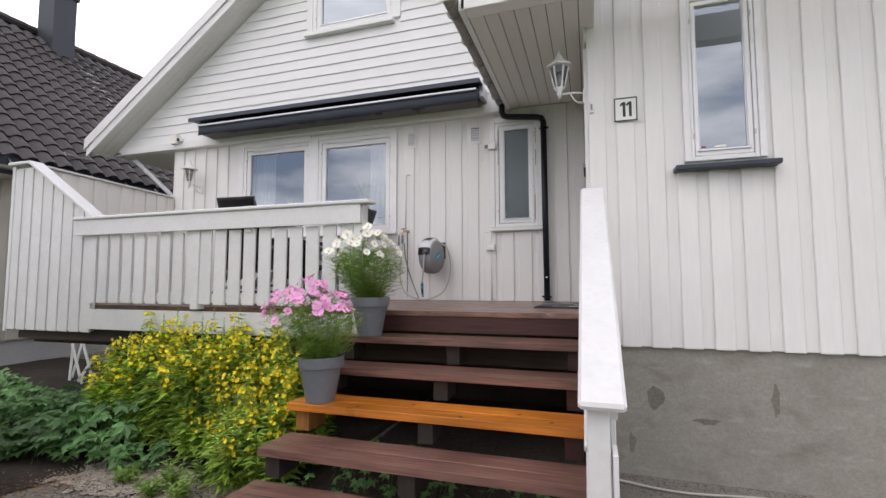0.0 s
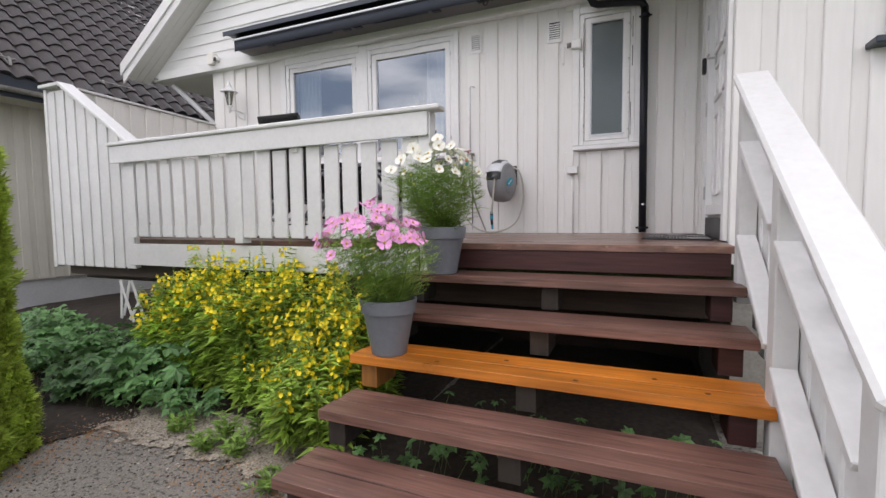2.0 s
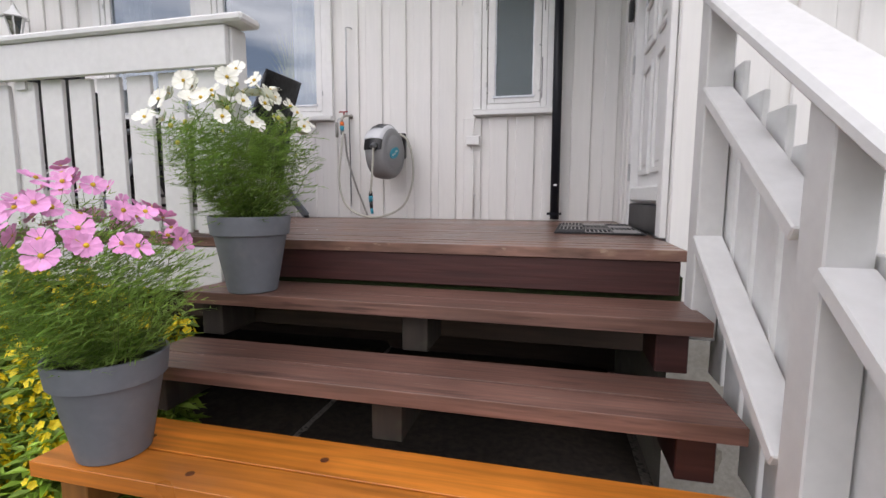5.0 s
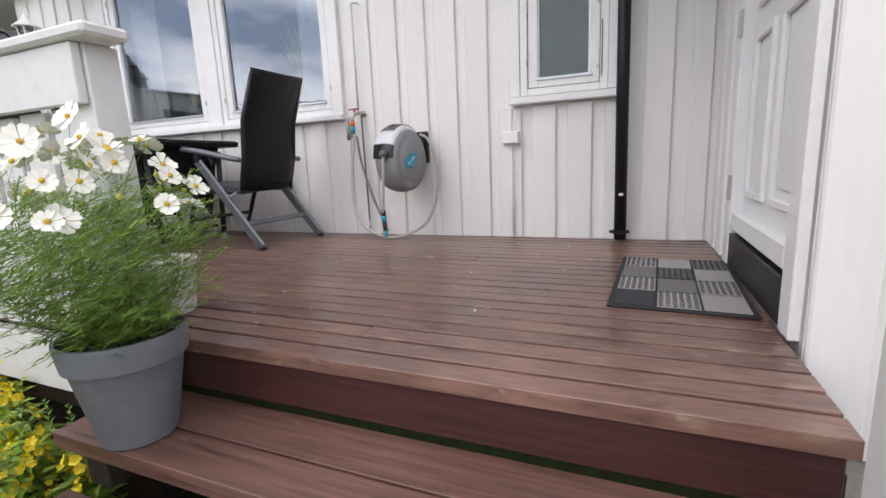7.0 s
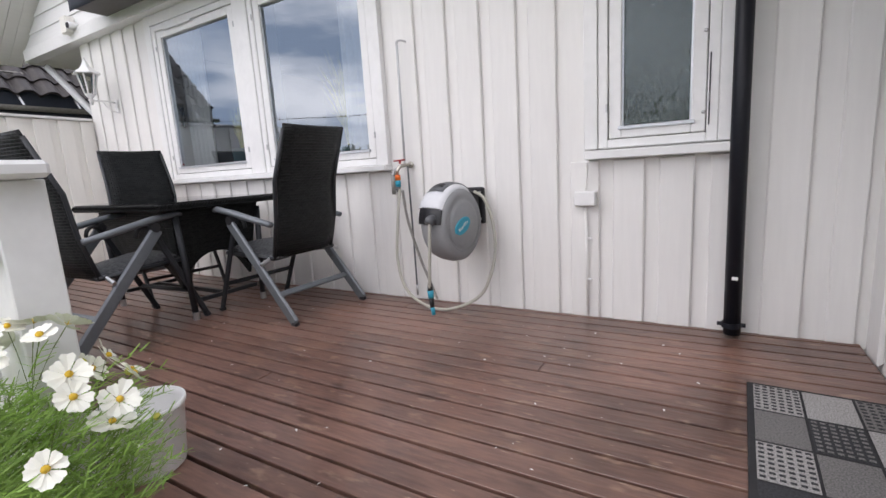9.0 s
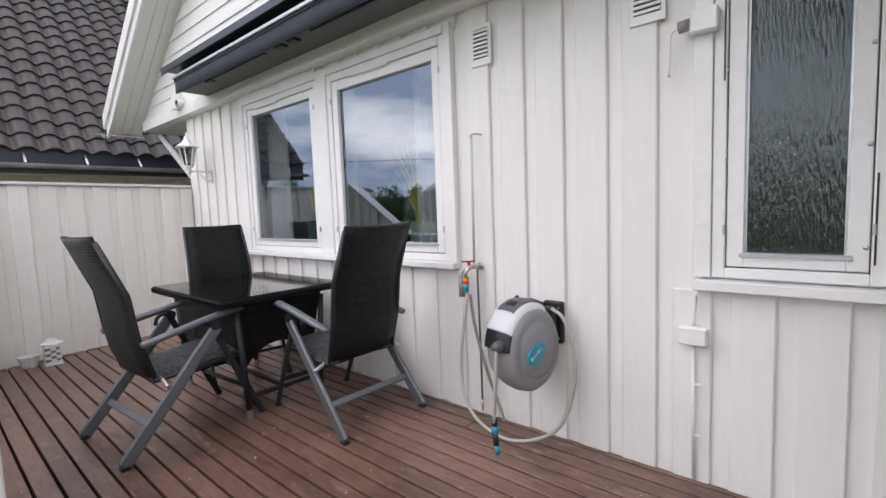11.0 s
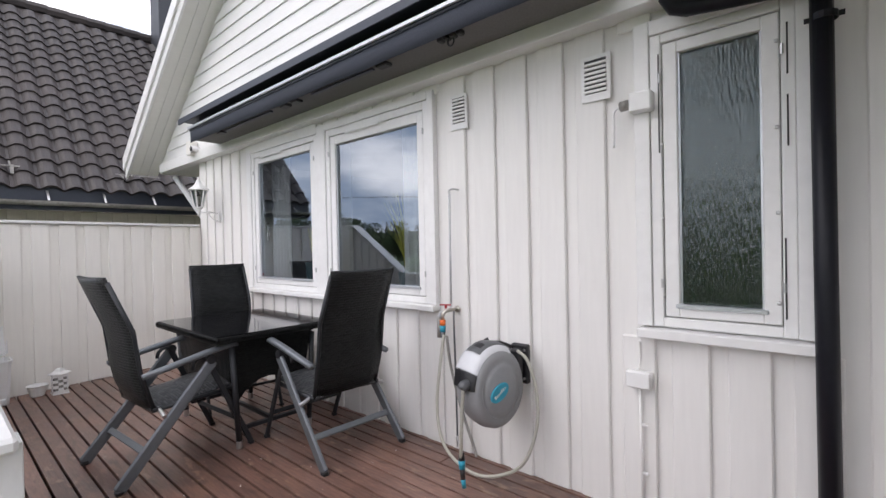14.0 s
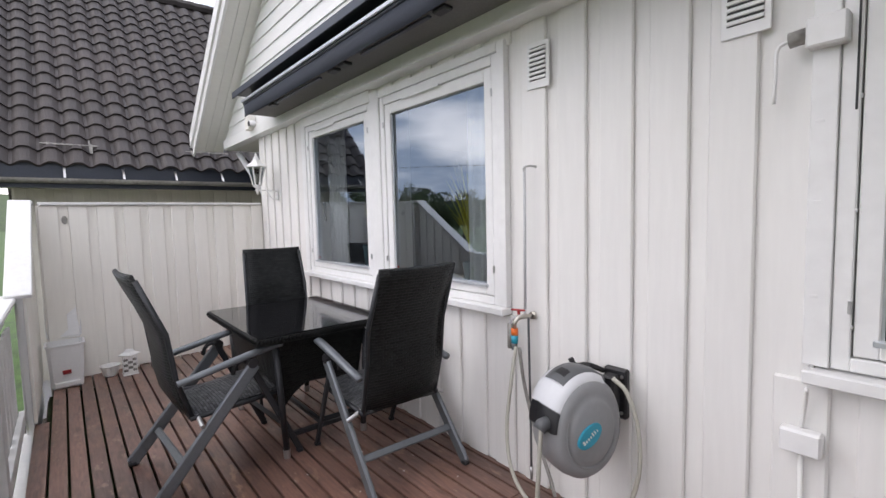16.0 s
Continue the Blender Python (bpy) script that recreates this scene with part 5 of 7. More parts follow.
for k in range(40):
    shared("ridge_tile", ridge_me, nb_roof, Vector((NRX, 2.95 + 0.31 * k, NZ1)) - NBO)
nb_part("chimney", a_box(-12.1, -11.55, 6.9, 7.38, 6.3, 8.25, bevel=0.01), CHIMNEY, "dark sheet-metal chimney")
nb_part("chimney_cap", a_box(-12.14, -11.51, 6.86, 7.42, 8.25, 8.55, bevel=0.01), CHIMNEY)
nsl = (NZ1 - NZ0) / (NRX - NX0)
for k in range(7):
    x = -11.3 + k * 0.33 * 0.7
    z = NZ0 + nsl * (x - NX0) + 0.10
    bm = bmesh.new()
    tube(bm, [(x, 7.35, z), (x, 7.75, z)], 0.012, 6)
    for yy in (7.40, 7.70):
        tube(bm, [(x, yy, z), (x - 0.06, yy, z - 0.06)], 0.01, 6)
    nb_part("roof_rung", bm, METAL, "galvanised roof ladder rung")
for y in (4.0, 5.65, 7.2):
    bm = bmesh.new()
    x = NX0 - 0.16
    z = NZ0 + nsl * (x - NX0) + 0.13
    tube(bm, [(x, y - 0.30, z), (x, y + 0.30, z)], 0.014, 6)
    for yy in (y - 0.22, y + 0.22):
        bar(bm, (x + 0.01, yy, z + 0.02), (x + 0.03, yy, z - 0.10), 0.035, 0.012, up=(1, 0, 0))
        bar(bm, (x + 0.03, yy, z - 0.10), (x - 0.22, yy, z + 0.12), 0.035, 0.008)
    nb_part("snow_guard", bm, GUTTER, "galvanised snow guard bar")
# bracing pipe between the houses' eaves
gp = thing("house_eave_pipe", (0, 0, 0))
tagged(gp, "pale grey downpipe under the eave of the white house", "downpipe")
part("pipe", tube(bmesh.new(), [(-7.35, 5.75, 3.62), (-6.75, 5.83, 3.10), (-6.47, 5.88, 2.85), (-6.45, 5.9, 0.2)], 0.038, 10), FOUND, gp, smooth=True)
part("bracket", a_box(-6.46, -6.40, 5.86, 5.92, 2.5, 2.54), METAL, gp)


# ---- terrace furniture ----
def uv_box(ob, scale=1.0):
    """Lays each face's own metres out as its pattern's co-ordinates."""
    me = ob.data
    uv = me.uv_layers.new(name="weave")
    for p in me.polygons:
        n = p.normal
        ax = max(range(3), key=lambda i: abs(n[i]))
        for li in p.loop_indices:
            c = me.vertices[me.loops[li].vertex_index].co
            uv.data[li].uv = ((c.x, c.z) if ax == 1 else (c.y, c.z) if ax == 0 else (c.x, c.y))


def sheet(bm, rows, thick, w0, w1):
    """A bent panel: rows of (y, z) with half widths, given thickness along its own normal, with rounded rims."""
    n = len(rows)
    fr, bk = [], []
    for i, (y, z) in enumerate(rows):
        a, b = rows[max(i - 1, 0)], rows[min(i + 1, n - 1)]
        d = Vector((0, b[0] - a[0], b[1] - a[1])).normalized()
        nr = Vector((0, -d.z, d.y))
        hw = w0 + (w1 - w0) * i / (n - 1)
        line_f, line_b = [], []
        for k in range(7):
            u = -1 + 2 * k / 6
            dish = 0.018 * (1 - u * u)
            rim = 0.55 if k in (0, 6) else 1.0
            p = Vector((u * hw, y, z)) + nr * dish
            line_f.append(bm.verts.new(p - nr * thick / 2 * rim))
            line_b.append(bm.verts.new(p + nr * thick / 2 * rim))
        fr.append(line_f)
        bk.append(line_b)
    for i in range(n - 1):
        for k in range(6):
            bm.faces.new((fr[i][k], fr[i][k + 1], fr[i + 1][k + 1], fr[i + 1][k]))
            bm.faces.new((bk[i][k], bk[i + 1][k], bk[i + 1][k + 1], bk[i][k + 1]))
        bm.faces.new((fr[i][0], fr[i + 1][0], bk[i + 1][0], bk[i][0]))
        bm.faces.new((fr[i][6], bk[i][6], bk[i + 1][6], fr[i + 1][6]))
    for i in (0, n - 1):
        for k in range(6):
            bm.faces.new((fr[i][k], bk[i][k], bk[i][k + 1], fr[i][k + 1]))
    bmesh.ops.recalc_face_normals(bm, faces=bm.faces[:])
    return bm


def flat_tube(bm, a, b, w, h, up):
    return bar(bm, a, b, w, h, up=up, bevel=min(w, h) * 0.3)


def recliner():
    """A folding recliner, facing +y, with its rear feet on y = 0."""
    ch = thing("recliner_chair")
    tagged(ch, "black wicker folding recliner with grey tubular frame on the terrace", "chair", group="chairs round the terrace table")
    back = part("backrest", sheet(bmesh.new(), [(0.215, 0.40), (0.165, 0.50), (0.14, 0.62), (0.135, 0.74), (0.115, 0.86), (0.07, 0.98), (0.02, 1.09), (0.0, 1.14), (-0.014, 1.178)], 0.026, 0.235, 0.235), WICKER, ch, smooth=True)
    uv_box(back)
    seat = part("seat", sheet(bmesh.new(), [(0.20, 0.385), (0.28, 0.385), (0.38, 0.395), (0.5, 0.41), (0.6, 0.425), (0.66, 0.425), (0.685, 0.41)], 0.035, 0.235, 0.235), WICKER_SEAT, ch, smooth=True)
    uv_box(seat)
    for s in (-1, 1):
        x = s * 0.285
        bm = bmesh.new()
        flat_tube(bm, (x + s * 0.012, 0.53, 0.62), (x + s * 0.012, 0.005, 0.015), 0.026, 0.068, (0, 1, 0.3))
        part("rear_leg", bm, ALU, ch)
        bm = bmesh.new()
        flat_tube(bm, (x - s * 0.012, 0.50, 0.64), (x - s * 0.012, 0.785, 0.012), 0.02, 0.036, (0, 1, 0.3))
        part("front_leg", bm, ALU_DARK, ch, "black front leg")
        bm = bmesh.new()
        tube(bm, [(x, 0.14, 0.605), (x, 0.30, 0.635), (x, 0.5, 0.675), (x, 0.66, 0.70), (x, 0.70, 0.692)], [0.018, 0.02, 0.021, 0.021, 0.012], 8)
        for v in bm.verts:
            v.co.x = x + (v.co.x - x) * 1.25
        part("armrest", bm, ALU, ch, smooth=True)
        part("pivot", tube(bmesh.new(), [(x - s * 0.03, 0.515, 0.63), (x + s * 0.03, 0.515, 0.63)], 0.028, 12), PLASTIC_BLACK, ch, "black plastic pivot")
        bm = tube(bmesh.new(), curve_points([(x * 0.93, 0.52, 0.62), (x * 0.93, 0.47, 0.645), (x * 0.93, 0.43, 0.62), (x * 0.93, 0.42, 0.58)], 7), 0.012, 6)
        part("lever", bm, PLASTIC_BLACK, ch, smooth=True)
        bm = bmesh.new()
        tube(bm, [(s * 0.245, 0.20, 0.39), (s * 0.245, 0.45, 0.395), (s * 0.245, 0.68, 0.405)], 0.014, 8)
        tube(bm, [(s * 0.236, 0.21, 0.39), (s * 0.24, 0.145, 0.62), (s * 0.24, 0.115, 0.86), (s * 0.228, -0.0, 1.15)], 0.013, 8)
        part("side_tube", bm, ALU_DARK, ch, smooth=True)
        part("foot", a_box(x - 0.018 + s * 0.012, x + 0.018 + s * 0.012, -0.012, 0.028, 0, 0.022, bevel=0.005), PLASTIC_BLACK, ch)
        part("foot", a_box(x - 0.018 - s * 0.012, x + 0.018 - s * 0.012, 0.765, 0.80, 0, 0.022, bevel=0.005), PLASTIC_BLACK, ch)
        part("seat_pin", tube(bmesh.new(), [(s * 0.235, 0.235, 0.395), (s * 0.32, 0.235, 0.36)], 0.012, 8), METAL, ch)
    bm = bmesh.new()
    flat_tube(bm, (-0.297, 0.145, 0.175), (0.297, 0.145, 0.175), 0.018, 0.04, (0, 1, 0.9))
    part("rear_stretcher", bm, ALU, ch)
    bm = bmesh.new()
    flat_tube(bm, (-0.273, 0.70, 0.195), (0.273, 0.70, 0.195), 0.016, 0.03, (0, 1, 0.9))
    part("front_stretcher", bm, ALU_DARK, ch)
    return ch


chair = recliner()
chair.matrix_basis = pose(-2.69, 5.25, DK, 0, 0, 88)
copy_thing(chair, pose(-3.70, 4.09, DK, 0, 0, 4))
copy_thing(chair, pose(-4.82, 5.245, DK, 0, 0, -98))

tb = thing("terrace_table", (-3.93, 5.065, DK))
tagged(tb, "black wicker table with black glass top by the wall", "table")
TXH, TYH = 0.555, 0.435
ob = part("rim", frame_bm(-TXH, TXH, -TYH, TYH, -TXH + 0.06, TXH - 0.06, -TYH + 0.06, TYH - 0.06, -0.763, -0.722, 0.006), WICKER, tb)
ob.data.transform(Matrix(((1, 0, 0, 0), (0, 0, 1, 0), (0, -1, 0, 0), (0, 0, 0, 1))))
uv_box(ob)
bead = bmesh.new()
for s0, s1, fixed, along in ((-TXH, TXH, -TYH, "x"), (-TXH, TXH, TYH, "x"), (-TYH, TYH, -TXH, "y"), (-TYH, TYH, TXH, "y")):
    q = s0 + 0.012
    while q < s1 - 0.006:
        c = Vector((q, fixed, 0.748)) if along == "x" else Vector((fixed, q, 0.748))
        d = Vector((0.011, 0, 0.012)) if along == "x" else Vector((0, 0.011, 0.012))
        tube(bead, [c - d, c, c + d], [0.0035, 0.0062, 0.0035], 5)
        q += 0.0205
braid = part("woven_edge", bead, WICKER, tb, "braided black cane edge", smooth=True)
braid["kind"] = "stuff"
part("glass_top", a_box(-TXH + 0.012, TXH - 0.012, -TYH + 0.012, TYH - 0.012, 0.764, 0.770, bevel=0.002), TABLE_GLASS, tb, "black glass sheet")
sk = bmesh.new()
for sx in (-1, 1):
    n = 8
    top, bot = [], []
    for k in range(n + 1):
        u = -1 + 2 * k / n
        top.append(sk.verts.new((sx * (0.46), u * 0.30, 0.72)))
        bot.append(sk.verts.new((sx * (0.36), u * 0.24, 0.36 + 0.14 * (abs(u) ** 2.2 - 0.4) * -1)))
    for k in range(n):
        sk.faces.new((top[k], top[k + 1], bot[k + 1], bot[k]))
for sy in (-1, 1):
    n = 10
    top, bot = [], []
    for k in range(n + 1):
        u = -1 + 2 * k / n
        top.append(sk.verts.new((u * 0.46, sy * 0.30, 0.72)))
        bot.append(sk.verts.new((u * 0.38, sy * 0.25, 0.20 + 0.20 * (1 - abs(u) ** 2.0))))
    for k in range(n):
        sk.faces.new((top[k], top[k + 1], bot[k + 1], bot[k]))
ob = part("wicker_skirt", sk, WICKER, tb)
uv_box(ob)
ob.modifiers.new("thick", "SOLIDIFY").thickness = 0.02
for sx in (-1, 1):
    for sy in (-1, 1):
        lg = part("leg", tube(bmesh.new(), [(sx * 0.47, sy * 0.30, 0.69), (sx * 0.465, sy * 0.262, 0.05)], 0.019, 10), ALU_DARK, tb, smooth=True)
        part("foot", tube(bmesh.new(), [(sx * 0.465, sy * 0.262, 0.05), (sx * 0.465, sy * 0.262, 0.0)], 0.021, 10), METAL, lg, "bright metal foot")
st = bmesh.new()
box(st, -0.42, 0.42, -0.012, 0.012, 0.10, 0.125)
box(st, -0.44, -0.41, -0.24, 0.24, 0.10, 0.125)
box(st, 0.41, 0.44, -0.24, 0.24, 0.10, 0.125)
part("stretcher", st, ALU_DARK, tb)

# ---- hose reel, tap and crank ----
REEL = (-1.88, 5.455, 1.858)
reel = thing("hose_reel", REEL, -16)
tagged(reel, "grey wall hose reel with light top and teal oval badge", "hose reel")


def drum(bm, prof, squash=0.86, a0=0.0, a1=math.tau, n=36):
    """Turns (radius, x) pairs round the local x axis between two angles, measured from straight up towards the front."""
    rings = []
    full = abs(a1 - a0 - math.tau) < 1e-6
    for k in range(n if full else n + 1):
        a = a0 + (a1 - a0) * k / n
        rings.append([bm.verts.new((x, -math.sin(a) * r * squash, math.cos(a) * r * 1.05)) for r, x in prof])
    m = len(rings)
    for k in range(m if full else m - 1):
        p, q = rings[k], rings[(k + 1) % m]
        for j in range(len(prof) - 1):
            bm.faces.new((p[j], p[j + 1], q[j + 1], q[j]))
    bmesh.ops.remove_doubles(bm, verts=bm.verts[:], dist=1e-5)
    bmesh.ops.recalc_face_normals(bm, faces=bm.faces[:])
    return bm


body_prof = [(0.001, -0.105), (0.13, -0.105), (0.17, -0.10), (0.195, -0.08), (0.205, -0.04), (0.208, 0.02), (0.198, 0.065), (0.178, 0.088), (0.15, 0.094), (0.135, 0.092), (0.125, 0.10), (0.11, 0.108), (0.001, 0.114)]
part("body", drum(bmesh.new(), body_prof), REELGREY, reel, smooth=True)
part("top_cover", drum(bmesh.new(), [(0.165, -0.113), (0.20, -0.109), (0.217, -0.07), (0.221, -0.01), (0.215, 0.045), (0.196, 0.074), (0.175, 0.078)], a0=-0.5, a1=1.08, n=24), REELLIGHT, reel, "light grey front cover", smooth=True)
part("top_lid", drum(bmesh.new(), [(0.205, -0.082), (0.2225, -0.068), (0.2285, -0.01), (0.2225, 0.040), (0.205, 0.052)], a0=-0.62, a1=0.60, n=14), REELDARK, reel, "dark grey carrying lid", smooth=True)
part("handle_slot", drum(bmesh.new(), [(0.225, -0.045), (0.2315, -0.03), (0.2315, 0.008), (0.225, 0.022)], a0=0.26, a1=0.44, n=6), PLASTIC_BLACK, reel, "black grip slot", smooth=True)
part("hose_slot", drum(bmesh.new(), [(0.19, -0.092), (0.211, -0.085), (0.2135, 0.0), (0.209, 0.072), (0.19, 0.08)], a0=1.10, a1=1.50, n=8), PLASTIC_BLACK, reel, "black hose opening", smooth=True)
part("outlet", tube(bmesh.new(), [(0.03, -0.15, 0.045), (0.03, -0.198, 0.04), (0.03, -0.212, 0.025)], 0.028, 12), REELDARK, reel, smooth=True)
bu, bv, bc = Vector((0, 0.83, 0.56)), Vector((0, -0.56, 0.83)), Vector((0, -0.03, -0.005))
badge = bmesh.new()
rims = [[badge.verts.new(bc + Vector((x, 0, 0)) + bu * math.cos(a) * 0.064 * f + bv * math.sin(a) * 0.040 * f) for a in [k * math.tau / 28 for k in range(28)]] for x, f in ((0.098, 1.0), (0.1175, 1.0), (0.1195, 0.95))]
for p, q in zip(rims, rims[1:]):
    for k in range(28):
        badge.faces.new((p[k], p[(k + 1) % 28], q[(k + 1) % 28], q[k]))
badge.faces.new(rims[2])
bmesh.ops.recalc_face_normals(badge, faces=badge.faces[:])
bd = part("badge", badge, TEAL, reel, "teal oval badge")
for k, w in enumerate((0.015, 0.010, 0.010, 0.007, 0.010, 0.007, 0.006)):
    c0 = bc + bu * (-0.038 + k * 0.0125) + Vector((0.1202, 0, 0))
    bm = bmesh.new()
    bar(bm, c0 - bv * 0.007, c0 + bv * (0.010 if k in (0, 4, 5) else 0.004), w * 0.62, 0.0012, up=(1, 0, 0))
    part("letter_bar", bm, SIGN, bd)
part("side_rib", drum(bmesh.new(), [(0.15, 0.0945), (0.146, 0.099), (0.14, 0.0945)], a0=1.2, a1=4.6, n=20), REELGREY, reel, smooth=True)
brk = bmesh.new()
box(brk, -1.885, -1.775, 5.665, 5.70, 1.83, 2.05, 0.008)
box(brk, -1.86, -1.80, 5.60, 5.665, 1.88, 2.03, 0.008)
tube(brk, curve_points([(-1.88, 5.66, 2.03), (-1.92, 5.60, 2.06), (-1.97, 5.58, 2.05), (-1.99, 5.57, 2.08)], 8), 0.012, 6)
bk = part("wall_bracket", brk, PLASTIC_BLACK, None, "black wall bracket")
bk.parent, bk.matrix_parent_inverse = reel, pose(*REEL, 0, 0, -16).inverted()
for z in (1.86, 2.02):
    sc_ = part("screw", tube(bmesh.new(), [(-1.795, 5.664, z), (-1.795, 5.660, z)], 0.008, 8), METAL)
    sc_.parent, sc_.matrix_parent_inverse = reel, pose(*REEL, 0, 0, -16).inverted()

hose1 = thing("garden_hose", (-2.1, 5.55, DK))
tagged(hose1, "pale garden hose looping from the tap to the reel", "hose")


def under(ob, th):
    ob.parent, ob.matrix_parent_inverse = th, Matrix.Translation(th.matrix_basis.translation).inverted()
    return ob


under(part("loop", tube(bmesh.new(), curve_points([(-2.325, 5.585, 2.06), (-2.335, 5.56, 1.9), (-2.345, 5.53, 1.62), (-2.27, 5.50, 1.42), (-2.10, 5.49, 1.325), (-1.93, 5.51, 1.325), (-1.76, 5.56, 1.42), (-1.69, 5.60, 1.62), (-1.69, 5.61, 1.82), (-1.735, 5.60, 1.98), (-1.80, 5.60, 2.03)], 60), 0.0095, 8), HOSE, smooth=True), hose1)
under(part("second_hose", tube(bmesh.new(), curve_points([(-2.315, 5.60, 2.05), (-2.31, 5.63, 1.85), (-2.24, 5.64, 1.6), (-2.16, 5.645, 1.40), (-2.13, 5.64, 1.33)], 24), 0.009, 8), GUTTER, smooth=True), hose1)
hose2 = thing("reel_hose_end", (-1.94, 5.28, 1.4))
tagged(hose2, "hose end hanging from the reel with black and teal coupling", "hose")
under(part("hose", tube(bmesh.new(), curve_points([(-1.90, 5.265, 1.915), (-1.905, 5.25, 1.87), (-1.92, 5.25, 1.68), (-1.945, 5.27, 1.51)], 16), 0.0095, 8), HOSE, smooth=True), hose2)
under(part("collar", tube(bmesh.new(), [(-1.945, 5.275, 1.54), (-1.945, 5.276, 1.50)], [0.013, 0.017], 12), PLASTIC_BLACK, smooth=True), hose2)
under(part("teal_ring", tube(bmesh.new(), [(-1.945, 5.276, 1.50), (-1.944, 5.278, 1.455)], [0.018, 0.017], 12), TEAL, None, "teal plastic ring", smooth=True), hose2)
under(part("coupling", tube(bmesh.new(), [(-1.944, 5.278, 1.455), (-1.941, 5.28, 1.40)], [0.015, 0.013], 12), PLASTIC_BLACK, smooth=True), hose2)
under(part("nozzle", tube(bmesh.new(), [(-1.941, 5.28, 1.40), (-1.936, 5.282, 1.355)], [0.013, 0.011], 12), TEAL, None, "teal nozzle tip", smooth=True), hose2)

tap = thing("garden_tap", (-2.295, 5.69, 2.21))
tagged(tap, "chrome garden tap with red lever on the white wall", "tap")
part("flange", tube(bmesh.new(), [(0, 0.0, 0), (0, -0.010, 0)], 0.021, 14), BRASS, tap, smooth=True)
part("valve", tube(bmesh.new(), [(0, -0.01, 0), (-0.01, -0.05, 0), (-0.03, -0.085, -0.005), (-0.042, -0.10, -0.03), (-0.042, -0.10, -0.06)], [0.010, 0.012, 0.013, 0.011, 0.011], 12), BRASS, tap, smooth=True)
bm = bmesh.new()
bar(bm, (-0.08, -0.08, 0.03), (0.0, -0.07, 0.034), 0.016, 0.009, bevel=0.003)
tube(bm, [(-0.035, -0.075, 0.01), (-0.035, -0.075, 0.034)], 0.008, 8)
part("lever", bm, RED, tap, "red lever")
part("orange_collar", tube(bmesh.new(), [(-0.042, -0.10, -0.06), (-0.042, -0.10, -0.095)], 0.018, 12), ORANGE_PLASTIC, tap, "orange collar", smooth=True)
part("teal_collar", tube(bmesh.new(), [(-0.042, -0.10, -0.095), (-0.042, -0.102, -0.135)], [0.019, 0.017], 12), TEAL, tap, "teal collar", smooth=True)
part("dark_coupling", tube(bmesh.new(), [(-0.042, -0.102, -0.135), (-0.043, -0.104, -0.17)], [0.016, 0.012], 12), REELDARK, tap, smooth=True)
part("feed_pipe", tube(bmesh.new(), curve_points([(0.0, -0.04, -0.01), (0.003, -0.045, -0.08), (0.002, -0.035, -0.5), (0.0, -0.03, -0.80)], 12), 0.006, 8), REELDARK, tap, smooth=True)
part("pipe_end", tube(bmesh.new(), [(0.0, -0.03, -0.80), (0.0, -0.03, -0.87)], [0.010, 0.006], 10), METAL, tap, smooth=True)

crank = thing("awning_crank", (-2.30, 5.69, 2.965))
tagged(crank, "long white awning crank rod hanging from a wall hook", "crank")
hk = tube(bmesh.new(), curve_points([(0.03, 0, 0.0), (0.01, -0.035, 0.005), (-0.012, -0.045, -0.005), (-0.012, -0.04, -0.03)], 10), 0.006, 8)
part("hook", hk, METAL, crank, smooth=True)
part("rod", tube(bmesh.new(), [(-0.012, -0.04, -0.0), (-0.017, -0.04, -0.72)], 0.0075, 8), FOUND, crank, smooth=True)
part("bend", tube(bmesh.new(), curve_points([(-0.017, -0.04, -0.72), (-0.022, -0.045, -0.755), (-0.09, -0.055, -0.78), (-0.108, -0.055, -0.82)], 9), 0.007, 8), FOUND, crank, smooth=True)
part("grip", tube(bmesh.new(), [(-0.108, -0.055, -0.81), (-0.110, -0.055, -0.94)], 0.014, 10), GUTTER, crank, "grey grip", smooth=True)

# ---- door mat ----
dm = thing("door_mat", (-0.232, 4.685, DK), -2.5)
tagged(dm, "black rubber door mat with grey patterned bristle squares", "door mat")
part("rubber_base", a_box(-0.235, 0.225, -0.42, 0.42, 0.003, 0.011, bevel=0.003), MATFRAME, dm)
pats = [("L", "M", "L", "D"), ("L", "D", "M", "L"), ("M", "L", "L", "L")]
for i in range(3):
    for j in range(4):
        x0, x1 = -0.215 + i * 0.143, -0.215 + i * 0.143 + 0.135
        y1 = 0.40 - j * 0.2025
        y0 = y1 - 0.192
        mt = {"L": MAT_LIGHT, "M": MAT_MID, "D": MAT_DARK}[pats[i][j]]
        bm = a_box(x0, x1, y0, y1, 0.0112, 0.0135, bevel=0.001)
        part("bristle_square", bm, mt, dm)
        if (i + j) % 2 == 0:
            bm = bmesh.new()
            for a in range(6):
                for b in range(8):
                    cx, cy = x0 + 0.012 + a * 0.0222, y0 + 0.014 + b * 0.0235
                    box(bm, cx - 0.007, cx + 0.007, cy - 0.004, cy + 0.004, 0.0137, 0.0155, m=None)
            ob = part("bristle_pattern", bm, MAT_DARK if mt != MAT_DARK else MAT_MID, dm)
            ob["kind"] = "stuff"

